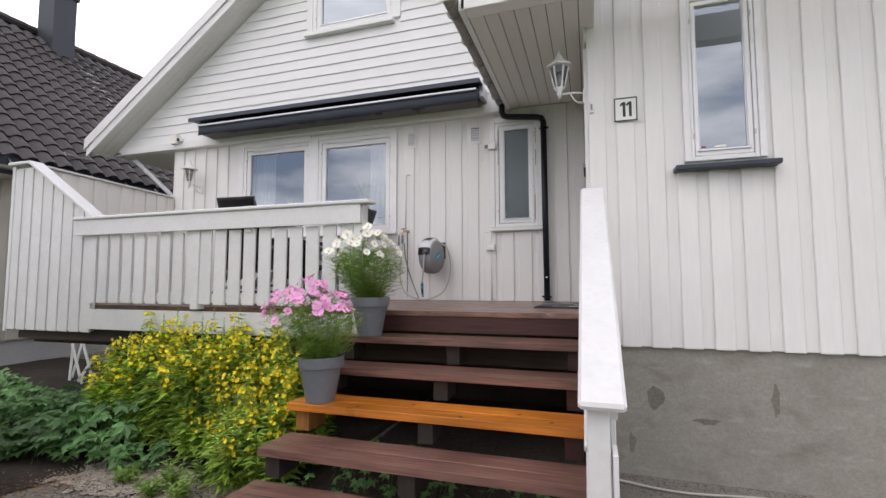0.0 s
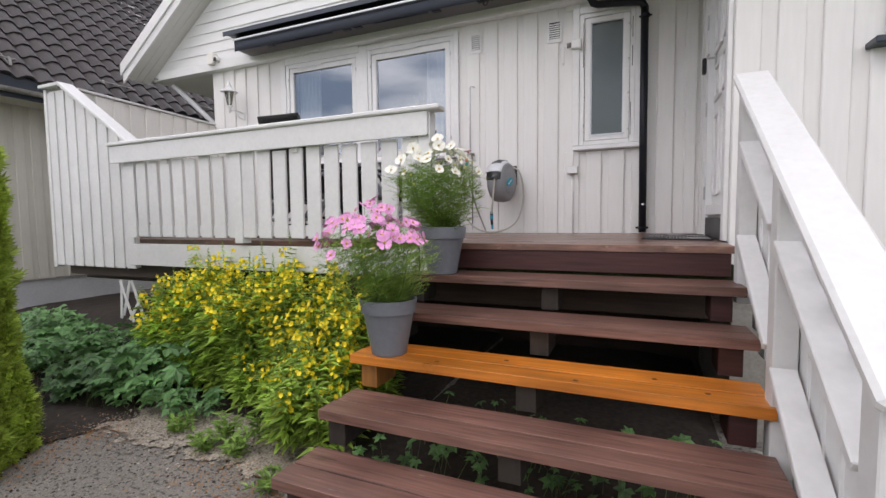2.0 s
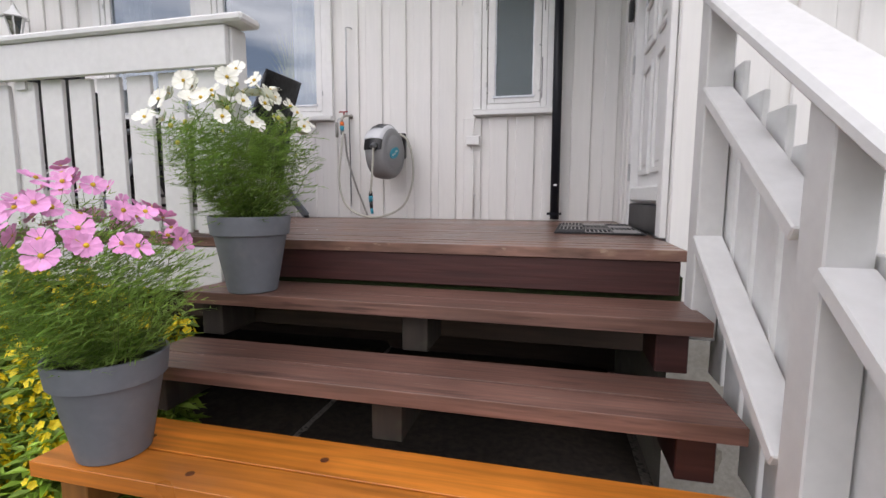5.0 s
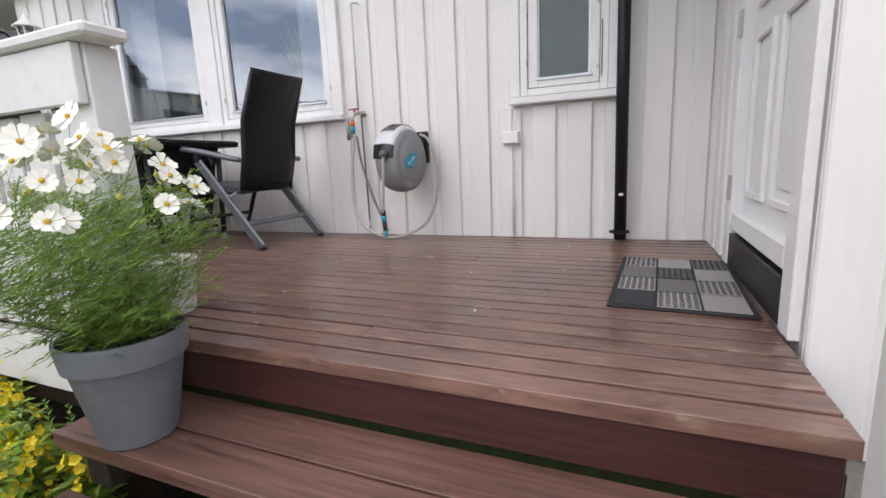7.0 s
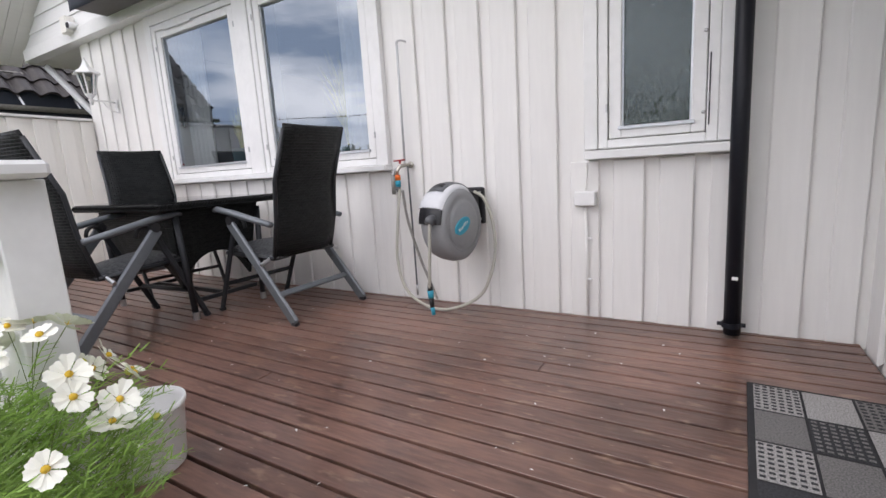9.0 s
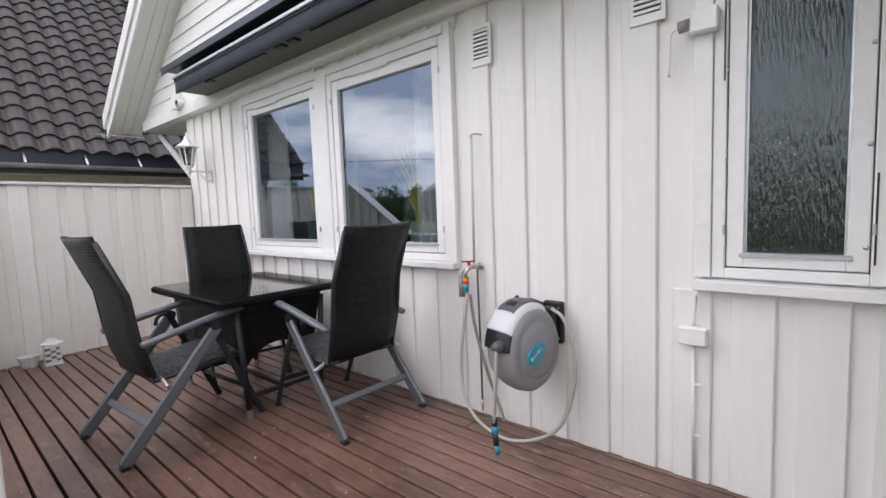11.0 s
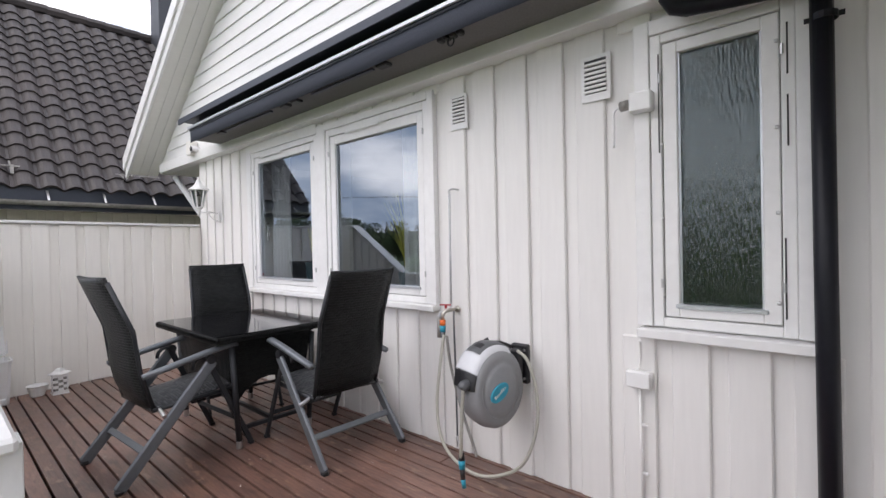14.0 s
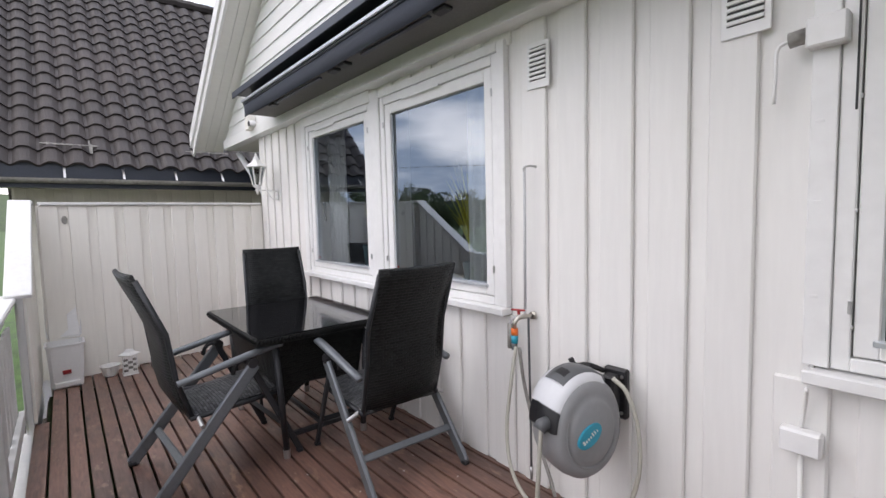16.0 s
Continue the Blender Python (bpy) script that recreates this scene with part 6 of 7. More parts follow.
# ---- loose things on the terrace ----
bk = thing("white_bucket", (-2.09, 3.80, DK))
tagged(bk, "white plastic bucket standing by the railing post", "bucket")
part("body", lathe(bmesh.new(), [(0.0, 0.0), (0.096, 0.0), (0.102, 0.006), (0.120, 0.195), (0.126, 0.198), (0.126, 0.212), (0.118, 0.212), (0.115, 0.19), (0.098, 0.012), (0.0, 0.010)], 36), BUCKET, bk, smooth=True)
part("handle", tube(bmesh.new(), curve_points([(-0.126, 0.0, 0.19), (-0.1, -0.095, 0.12), (0.0, -0.128, 0.075), (0.1, -0.095, 0.12), (0.126, 0.0, 0.19)], 20), 0.004, 6), BUCKET, bk, smooth=True)
bx = thing("storage_box", (-6.03, 3.80, DK))
tagged(bx, "milky plastic storage box with raised lid in the terrace corner", "box")
bm = bmesh.new()
rings = []
for s, z in ((0.82, 0.0), (0.86, 0.02), (1.0, 0.37), (1.08, 0.375), (1.08, 0.39), (0.96, 0.39), (0.82, 0.03)):
    rings.append([bm.verts.new((cx * 0.115 * s, cy * 0.13 * s, z)) for cx, cy in ((-1, -0.8), (-0.8, -1), (0.8, -1), (1, -0.8), (1, 0.8), (0.8, 1), (-0.8, 1), (-1, 0.8))])
for a, b in zip(rings, rings[1:]):
    for k in range(8):
        bm.faces.new((a[k], a[(k + 1) % 8], b[(k + 1) % 8], b[k]))
bm.faces.new(rings[0][::-1])
bm.faces.new(rings[-1])
part("body", bm, CLEARBOX, bx)
ld = bmesh.new()
box(ld, -0.012, 0.006, -0.125, 0.125, 0.0, 0.33, 0.02, m=pose(-0.122, 0, 0.40, 0, -9, 0))
part("lid", ld, CLEARBOX, bx)
part("latch", a_box(0.115, 0.128, -0.03, 0.03, 0.13, 0.165, bevel=0.004), RED, bx, "small red label")
part("rail", a_box(0.095, 0.12, -0.09, 0.09, 0.015, 0.06, bevel=0.006), CLEARBOX, bx)
ln = thing("white_candle_lantern", (-5.99, 4.26, DK))
tagged(ln, "small white cut-out candle lantern by the screen", "lantern")
bm = bmesh.new()
for sx, sy in ((1, 0), (-1, 0), (0, 1), (0, -1)):
    for a in range(3):
        for b in range(7):
            if (a + b) % 2 == 0 or b in (0, 6):
                u0, u1, z0, z1 = -0.055 + a * 0.0367, -0.055 + (a + 1) * 0.0367, 0.01 + b * 0.025, 0.01 + (b + 1) * 0.025
                if sx:
                    box(bm, sx * 0.055 - 0.003, sx * 0.055 + 0.003, u0, u1, z0, z1)
                else:
                    box(bm, u0, u1, sy * 0.055 - 0.003, sy * 0.055 + 0.003, z0, z1)
part("cut_out_body", bm, BUCKET, ln)
# grey block added inside, so that the cut-outs look shaded
part("inner_shade", a_box(-0.045, 0.045, -0.045, 0.045, 0.012, 0.16), GUTTER, ln)
part("lid", lathe(bmesh.new(), [(0.0, 0.185), (0.09, 0.185), (0.092, 0.192), (0.045, 0.212), (0.03, 0.235), (0, 0.235)], 4), BUCKET, ln)
part("base", a_box(-0.062, 0.062, -0.062, 0.062, 0, 0.012, bevel=0.003), BUCKET, ln)
ba = thing("small_white_basket", (-6.06, 4.11, DK))
tagged(ba, "small white plastic flower basket beside the candle lantern", "basket")
bm = lathe(bmesh.new(), [(0.0, 0.0), (0.05, 0.0), (0.055, 0.008), (0.075, 0.085), (0.084, 0.10), (0.076, 0.098), (0.05, 0.012), (0.0, 0.01)], 14)
for i, v in enumerate(bm.verts):
    if v.co.z > 0.09:
        v.co.z += 0.012 * math.sin(math.atan2(v.co.y, v.co.x) * 7)
part("body", bm, BUCKET, ba)
# scattered petals and grit on the planks
lit = bmesh.new()
rnd = random.Random(21)
for k in range(70):
    x, y = rnd.uniform(-3.3, -0.6), rnd.uniform(3.75, 5.5)
    s = rnd.uniform(0.003, 0.011)
    m = pose(x, y, DK + 0.0045, rnd.uniform(-12, 12), rnd.uniform(-12, 12), rnd.uniform(0, 360))
    vs = [lit.verts.new(m @ Vector(q)) for q in ((-s, -s * 0.3, 0), (0, -s * 0.5, 0.001), (s, 0, 0), (0, s * 0.4, 0.001))]
    lit.faces.new(vs)
tagged(part("fallen_petals", lit, BUCKET), "scattered pale petals and grit on the terrace planks", "debris", kind="stuff")

# trellis under the terrace corner
tr = thing("white_trellis", (-5.05, 3.47, 0.1))
tagged(tr, "white folding trellis slats leaning under the terrace", "trellis")
for k, (a, b) in enumerate((((-0.12, 0, 0.45), (0.0, 0, 0.80)), ((-0.12, -0.02, 0.80), (0.06, -0.02, 0.40)), ((0.02, 0, 0.80), (0.22, 0, 0.36)), ((0.0, -0.02, 0.42), (0.2, -0.02, 0.66)), ((-0.14, -0.01, 0.42), (-0.11, -0.01, 0.80)))):
    bm = bmesh.new()
    bar(bm, a, b, 0.035, 0.01, up=(0, 1, 0), bevel=0.002)
    part("slat", bm, RAIL, tr)
hs = thing("yard_hose", (1.2, 3.75, 0))
tagged(hs, "thin grey hose lying on the grit along the foundation", "hose")
part("tube", tube(bmesh.new(), curve_points([(-1.05, 0.12, 0.03), (-0.6, 0.05, 0.02), (0.0, 0.12, 0.02), (0.7, 0.04, 0.02), (1.8, 0.1, 0.02)], 30), 0.009, 6), HOSE, hs, smooth=True)

# cables and trees far behind, seen in the panes
cb = thing("overhead_cable", (0, -14, 6))
tagged(cb, "black overhead cable crossing behind the yard", "cable")
part("wire", tube(bmesh.new(), [(-40, 0, 1.2), (-20, 0, -0.3), (-6, 0, -0.7), (8, 0, -0.2), (30, 0, 1.6)], 0.02, 6), BLACK, cb)


def far_tree(x, y, h, seed):
    rnd = random.Random(seed)
    th = thing("far_tree", (x, y, -0.05))
    tagged(th, "leafy dark green tree across the yard", "tree", group="far trees")
    tk = tube(bmesh.new(), [(0, 0, 0), (0.05, 0.03, h * 0.3), (0, 0, h * 0.8)], [h * 0.03, h * 0.022, h * 0.006], 7)
    for k in range(6):
        a = rnd.uniform(0, math.tau)
        z = h * rnd.uniform(0.3, 0.65)
        tube(tk, [(0, 0, z), (math.cos(a) * h * 0.12, math.sin(a) * h * 0.12, z + h * 0.07), (math.cos(a) * h * 0.2, math.sin(a) * h * 0.2, z + h * 0.16)], [h * 0.012, h * 0.008, h * 0.003], 5)
    part("trunk", tk, BARK, th)
    cr = bmesh.new()
    blobs = [(rnd.uniform(-0.27, 0.27) * h, rnd.uniform(-0.27, 0.27) * h, rnd.uniform(0.3, 0.88) * h, rnd.uniform(0.09, 0.17) * h) for _ in range(16)]
    for bx0, by0, bz0, r in blobs:
        for _ in range(75):
            d = Vector((rnd.gauss(0, 1), rnd.gauss(0, 1), rnd.gauss(0, 1))).normalized() * r * rnd.uniform(0.6, 1.1)
            c = Vector((bx0, by0, bz0)) + d
            s = h * rnd.uniform(0.012, 0.028)
            m = Matrix.Translation(c) @ Euler((rnd.uniform(0, 6), rnd.uniform(0, 6), rnd.uniform(0, 6))).to_matrix().to_4x4()
            cr.faces.new([cr.verts.new(m @ Vector(q)) for q in ((-s, -s * 0.6, 0), (s, -s * 0.6, 0.2 * s), (s, s * 0.6, 0), (-s, s * 0.6, 0.2 * s))])
    part("crown", cr, FARLEAF, th)


rnd = random.Random(77)
for k in range(92):
    a = radians(196 + k * 1.65 + rnd.uniform(-1.0, 1.0))
    d = rnd.uniform(36, 52)
    far_tree(-2 + math.cos(a) * d, 2 + math.sin(a) * d, rnd.uniform(4.4, 6.2), 100 + k)
hill = bmesh.new()
n = 60
base_r, top_r = [], []
for k in range(n + 1):
    a = radians(170 + 200 * k / n)
    h = 13 + 7 * noise.noise((k * 0.12, 0, 0)) + 2.5 * noise.noise((k * 0.9, 3, 0))
    base_r.append(hill.verts.new((math.cos(a) * 240, math.sin(a) * 240, -1)))
    top_r.append(hill.verts.new((math.cos(a) * 300, math.sin(a) * 300, h)))
for k in range(n):
    hill.faces.new((base_r[k], base_r[k + 1], top_r[k + 1], top_r[k]))
tagged(part("backdrop_hills", hill, FARLEAF), "low wooded hills on the horizon", "hills", kind="structure")


# ---- plants ----
class Leaves:
    """Gathers many small blades into one mesh."""

    def __init__(self):
        self.v, self.f = [], []

    def blade(self, p, d, up, length, width, fold=0.25, droop=0.0):
        """A pointed leaf from p along d."""
        d, up = d.normalized(), up.normalized()
        side = d.cross(up)
        if side.length < 1e-4:
            side = d.orthogonal()
        side.normalize()
        nrm = side.cross(d)
        n = len(self.v)
        mid = p + d * length * 0.45 - nrm * droop * length * 0.2
        self.v += [p, mid + side * width / 2 + nrm * fold * width, p + d * length - nrm * droop * length, mid - side * width / 2 + nrm * fold * width]
        self.f += [(n, n + 1, n + 2), (n, n + 2, n + 3)]

    def strip(self, a, b, w):
        d = b - a
        side = d.cross(Vector((0.31, 0.52, 0.8)))
        if side.length < 1e-6:
            return
        side = side.normalized() * w / 2
        n = len(self.v)
        self.v += [a - side, a + side, b + side * 0.5, b - side * 0.5]
        self.f.append((n, n + 1, n + 2, n + 3))

    def flower(self, c, nrm, r, petals, cup=0.25, spin=0.0):
        nrm = nrm.normalized()
        s = nrm.orthogonal().normalized()
        t = nrm.cross(s)
        for k in range(petals):
            a = spin + k * math.tau / petals
            d = s * math.cos(a) + t * math.sin(a)
            q = nrm.cross(d)
            n = len(self.v)
            w = r * 2.2 / petals
            self.v += [c, c + d * r * 0.65 + q * w + nrm * cup * r, c + d * r + nrm * cup * r * 1.1, c + d * r * 0.65 - q * w + nrm * cup * r]
            self.f.append((n, n + 1, n + 2, n + 3))

    def mesh(self, name, material):
        me = bpy.data.meshes.new(name)
        me.from_pydata([tuple(q) for q in self.v], [], self.f)
        me.materials.append(material)
        return me

    def part(self, name, material, parent, label=""):
        ob = new(name, self.mesh(name, material))
        ob.parent = parent
        ob["kind"] = "stuff"
        if label:
            ob["label"] = label
        return ob


UP = Vector((0, 0, 1))


def loosestrife(cx0, cx1, y0, y1, count, seed, hi, lo, label):
    """Upright leafy stems with whorls of yellow stars; hi and lo: heights at the back and at the front."""
    rnd = random.Random(seed)
    ox, oy = (cx0 + cx1) / 2, (y0 + y1) / 2
    th = thing("loosestrife_bush", (ox, oy, 0.02))
    tagged(th, label, "bush", group="yellow flowering bushes by the stairs")
    stems, leaves, stars, buds = Leaves(), Leaves(), Leaves(), Leaves()
    for _ in range(count):
        x, y = rnd.uniform(cx0, cx1) - ox, rnd.uniform(y0, y1) - oy
        u = (y + oy - y0) / (y1 - y0)
        h = (lo + (hi - lo) * u) * rnd.choice((rnd.uniform(0.55, 0.85), rnd.uniform(0.85, 1.1)))
        lean = Vector((rnd.gauss(0, 0.09), rnd.gauss(-0.03 - 0.06 * (1 - u), 0.06), 0))
        p0 = Vector((x, y, ground_h(x + ox, y + oy)))

        def at(s):
            return p0 + lean * h * s * s + UP * h * s

        for k in range(5):
            stems.strip(at(k / 5), at((k + 1) / 5), 0.006)
        z, a0 = 0.10, rnd.uniform(0, 6)
        tall = rnd.random() < 0.22
        blooming = rnd.random() < 0.6 + 0.4 * u
        while z < h:
            s = z / h
            p = at(s)
            ll = (0.108 if s < 0.75 else 0.108 - 0.066 * (s - 0.75) / 0.25) * rnd.uniform(0.75, 1.2)
            n = rnd.choice((3, 3, 4))
            for k in range(n):
                a = a0 + k * math.tau / n + rnd.uniform(-0.3, 0.3)
                d = Vector((math.cos(a), math.sin(a), rnd.uniform(0.05, 0.5)))
                leaves.blade(p, d, UP, ll, ll * 0.40, 0.2, rnd.uniform(0, 0.55))
            if blooming and 0.74 < s < (0.9 if tall else 0.98) and rnd.random() < 0.85:
                for k in range(rnd.choice((3, 4, 5, 6))):
                    a = rnd.uniform(0, math.tau)
                    d = Vector((math.cos(a), math.sin(a), rnd.uniform(0.2, 0.9)))
                    stars.flower(p + d * rnd.uniform(0.025, 0.045), d, rnd.uniform(0.013, 0.021), 5, 0.35, rnd.uniform(0, 2))
            a0 += 0.8
            z += rnd.uniform(0.032, 0.048)
        if tall:
            for k in range(14):
                p = at(1.0) + UP * (k * 0.008)
                a = k * 2.4
                buds.blade(p, Vector((math.cos(a), math.sin(a), 0.9)), UP, 0.03 - k * 0.0012, 0.012)
    stems.part("stem_mass", STEM, th)
    leaves.part("foliage", LEAF_BUSH, th)
    stars.part("blossom", YELLOW, th, "bright yellow star blossoms")
    if buds.v:
        buds.part("bud_spike", LEAF_WEED, th)


LB = "yellow flowering loosestrife bush with dense green leaves"
loosestrife(-2.75, -2.12, 3.10, 3.50, 95, 1, 1.02, 0.80, LB + " against the stairs")
loosestrife(-3.45, -2.75, 3.14, 3.48, 105, 2, 1.12, 0.78, LB + " under the terrace edge")
loosestrife(-4.15, -3.45, 3.16, 3.48, 100, 3, 1.12, 0.80, LB + " under the terrace edge")
loosestrife(-4.52, -4.15, 3.2, 3.48, 34, 4, 0.98, 0.7, LB + " under the terrace edge")
loosestrife(-2.58, -2.12, 2.70, 3.08, 62, 5, 0.84, 0.46, "lower yellow flowering loosestrife bush leaning over the stairs' foot")
loosestrife(-3.2, -2.66, 3.0, 3.14, 24, 6, 0.60, 0.42, "lower yellow flowering loosestrife bush before the taller ones")


def low_plants(name, x0, x1, y0, y1, count, seed, hmax, size, material, label, inside=None):
    """Broad lobed leaves on stalks, close to the ground."""
    rnd = random.Random(seed)
    ox, oy = (x0 + x1) / 2, (y0 + y1) / 2
    th = thing(name, (ox, oy, 0.02))
    tagged(th, label, "plants", kind="stuff")
    lv, st = Leaves(), Leaves()
    for _ in range(count):
        x, y = rnd.uniform(x0, x1), rnd.uniform(y0, y1)
        if inside and not inside(x, y):
            continue
        g = ground_h(x, y)
        h = hmax * rnd.uniform(0.35, 1.0) * (0.6 + 0.5 * (noise.noise((x * 2.2, y * 2.2, 1)) + 0.5))
        foot = Vector((x - ox + rnd.uniform(-0.07, 0.07), y - oy + rnd.uniform(-0.07, 0.07), g))
        p = Vector((x - ox, y - oy, g + h))
        st.strip(foot, p, 0.005)
        tilt = Vector((rnd.gauss(0, 0.35), rnd.gauss(-0.25, 0.3), 1)).normalized()
        s = tilt.orthogonal().normalized()
        t = tilt.cross(s)
        L = size * rnd.uniform(0.6, 1.25)
        a0 = rnd.uniform(0, math.tau)
        for k in range(5):
            a = a0 + (k - 2) * 0.95
            d = s * math.cos(a) + t * math.sin(a) - tilt * 0.12
            lv.blade(p, d, tilt, L * (1.0 - 0.13 * abs(k - 2)), L * 0.52, 0.12, 0.12)
    st.part("stalks", STEM, th)
    lv.part("leaves", material, th)


low_plants("dark_ground_plants", -6.9, -3.75, 2.75, 3.62, 900, 11, 0.44, 0.115, LEAF_LOW, "dark green lobed ground plants beside the yard", lambda x, y: y > 2.75 + 0.25 * max(0, x + 4.6) and y > 2.62 - 0.15 * (x + 5))
low_plants("under_stair_plants", -1.9, -0.05, 2.3, 3.6, 170, 12, 0.26, 0.06, LEAF_LOW, "dim green weeds growing under the open stairs")
low_plants("front_ground_plants", -5.0, -3.3, 2.55, 3.0, 260, 15, 0.24, 0.085, LEAF_LOW, "low green lobed leaves at the edge of the pebbles", lambda x, y: y > 2.62 + 0.22 * (x + 5.0) / 1.7 * (1 if x < -3.6 else 1.1))


def weed(x, y, r, h, n, seed):
    rnd = random.Random(seed)
    th = thing("weed_tuft", (x, y, ground_h(x, y) + 0.01))
    tagged(th, "fresh green weed tuft growing in the pebbles", "weed", group="weed tufts")
    lv = Leaves()
    for _ in range(n):
        a, q = rnd.uniform(0, math.tau), rnd.random() ** 0.5
        base = Vector((math.cos(a) * r * 0.35 * q, math.sin(a) * r * 0.35 * q, 0))
        top = base + Vector((math.cos(a) * r * q, math.sin(a) * r * q, h * rnd.uniform(0.4, 1.0)))
        lv.strip(base, top, 0.006)
        for k in range(7):
            p = base.lerp(top, 0.25 + 0.75 * k / 6)
            b = rnd.uniform(0, math.tau)
            ll = rnd.uniform(0.045, 0.085)
            lv.blade(p, Vector((math.cos(b), math.sin(b), rnd.uniform(0.2, 0.9))), UP, ll, ll * 0.33, 0.2, 0.2)
    lv.part("leaves", LEAF_WEED, th)


for k, (x, y, r, h, n) in enumerate(((-3.42, 2.74, 0.08, 0.10, 16), (-2.98, 2.74, 0.08, 0.26, 16), (-2.76, 2.62, 0.07, 0.15, 15), (-3.02, 2.60, 0.08, 0.14, 15), (-2.33, 2.44, 0.07, 0.09, 12), (-2.78, 2.84, 0.08, 0.28, 14))):
    weed(x, y, r, h, n, 40 + k)

# pebbles and dry scraps
peb = Leaves()
rnd = random.Random(31)
for _ in range(1500):
    if rnd.random() < 0.62:
        x, y = rnd.uniform(-4.1, -2.1), rnd.gauss(2.68, 0.16)
    else:
        x, y = rnd.uniform(-4.2, -2.0), rnd.uniform(1.6, 2.9)
    s = rnd.uniform(0.004, 0.011)
    c = Vector((x, y, ground_h(x, y) + 0.02 if 2.5 < y else ground_h(x, y) + 0.002))
    n = len(peb.v)
    a = rnd.uniform(0, 6)
    for k in range(4):
        peb.v.append(c + Vector((math.cos(a + k * 1.57) * s * rnd.uniform(0.7, 1.2), math.sin(a + k * 1.57) * s * rnd.uniform(0.7, 1.2), 0)))
    peb.v.append(c + UP * s * 0.8)
    peb.f += [(n + k, n + (k + 1) % 4, n + 4) for k in range(4)]
ob = new("pebbles", peb.mesh("pebbles", GRAVEL))
tagged(ob, "loose beige pebbles strewn on the yard", "pebbles", kind="stuff")
crumb = Leaves()
for _ in range(2600):
    x, y = rnd.uniform(-4.1, -0.2), rnd.uniform(0.3, 2.75)
    s = rnd.uniform(0.004, 0.010) * (1.6 if rnd.random() < 0.12 else 1.0)
    c, n, a = Vector((x, y, ground_h(x, y))), len(crumb.v), rnd.uniform(0, 6)
    for k in range(4):
        crumb.v.append(c + Vector((math.cos(a + k * 1.57) * s * rnd.uniform(0.6, 1.3), math.sin(a + k * 1.57) * s * rnd.uniform(0.6, 1.3), -0.001)))
    crumb.v.append(c + UP * s * 0.6)
    crumb.f += [(n + k, n + (k + 1) % 4, n + 4) for k in range(4)]
ob = new("asphalt_crumbs", crumb.mesh("asphalt_crumbs", SOIL))
tagged(ob, "dark loose crumbs of asphalt strewn on the yard", "grit", kind="stuff")
dry = Leaves()
for _ in range(420):
    x, y = rnd.gauss(-2.45, 0.28), rnd.gauss(2.42, 0.18)
    if x > -1.97:
        continue
    a = rnd.uniform(0, 6)
    dry.blade(Vector((x, y, ground_h(x, y) + 0.016)), Vector((math.cos(a), math.sin(a), rnd.uniform(0, 0.3))), UP, rnd.uniform(0.012, 0.03), 0.008)
for _ in range(750):
    x, y = rnd.gauss(-3.95, 0.16), rnd.uniform(1.2, 2.7)
    a = rnd.uniform(0, 6)
    dry.blade(Vector((x, y, ground_h(x, y) + 0.016)), Vector((math.cos(a), math.sin(a), rnd.uniform(0, 0.3))), UP, rnd.uniform(0.015, 0.045), 0.008)
ob = new("dry_leaves", dry.mesh("dry_leaves", ORANGE_BLOCK))
tagged(ob, "dry brown leaf scraps on the grit", "debris", kind="stuff")

# thuja hedge
HX0, HX1, HY0, HY1, HZ = -5.5, -4.27, -3.5, 2.2, 2.1
hd = thing("thuja_hedge", ((HX0 + HX1) / 2, (HY0 + HY1) / 2, 0))
tagged(hd, "dense clipped green thuja hedge along the yard", "hedge")
HO = Vector(((HX0 + HX1) / 2, (HY0 + HY1) / 2, 0))
# solid core: the shade behind the sprays is put into its dark colour
part("core", a_box(HX0 + 0.1, HX1 - 0.12, HY0 + 0.1, HY1 - 0.12, 0.0, HZ - 0.12, bevel=0.15), SHADE_FILL, hd).location = -HO
hl = Leaves()
rnd = random.Random(8)


def spray(p, out):
    """A small flat fan of scales, turned outward and upward."""
    d = (out + Vector((rnd.gauss(0, 0.4), rnd.gauss(0, 0.4), rnd.uniform(-0.1, 0.8)))).normalized()
    side = d.cross(Vector((rnd.gauss(0, 1), rnd.gauss(0, 1), rnd.gauss(0, 0.4)))).normalized()
    L = rnd.uniform(0.04, 0.095)
    nrm = side.cross(d)
    for k in range(5):
        a = (k - 2) * 0.42
        q = (d * math.cos(a) + side * math.sin(a)).normalized()
        hl.blade(p + d * L * 0.1 * k * 0.4, q, nrm, L * (1 - 0.12 * abs(k - 2)), L * 0.20, 0.1, 0.1)


def bulge(a, b):
    return 0.09 * noise.noise((a * 2.1, b * 2.1, 3)) + 0.07 * noise.noise((a * 7, b * 5, 1)) + 0.03 * noise.noise((a * 17, b * 13, 2))


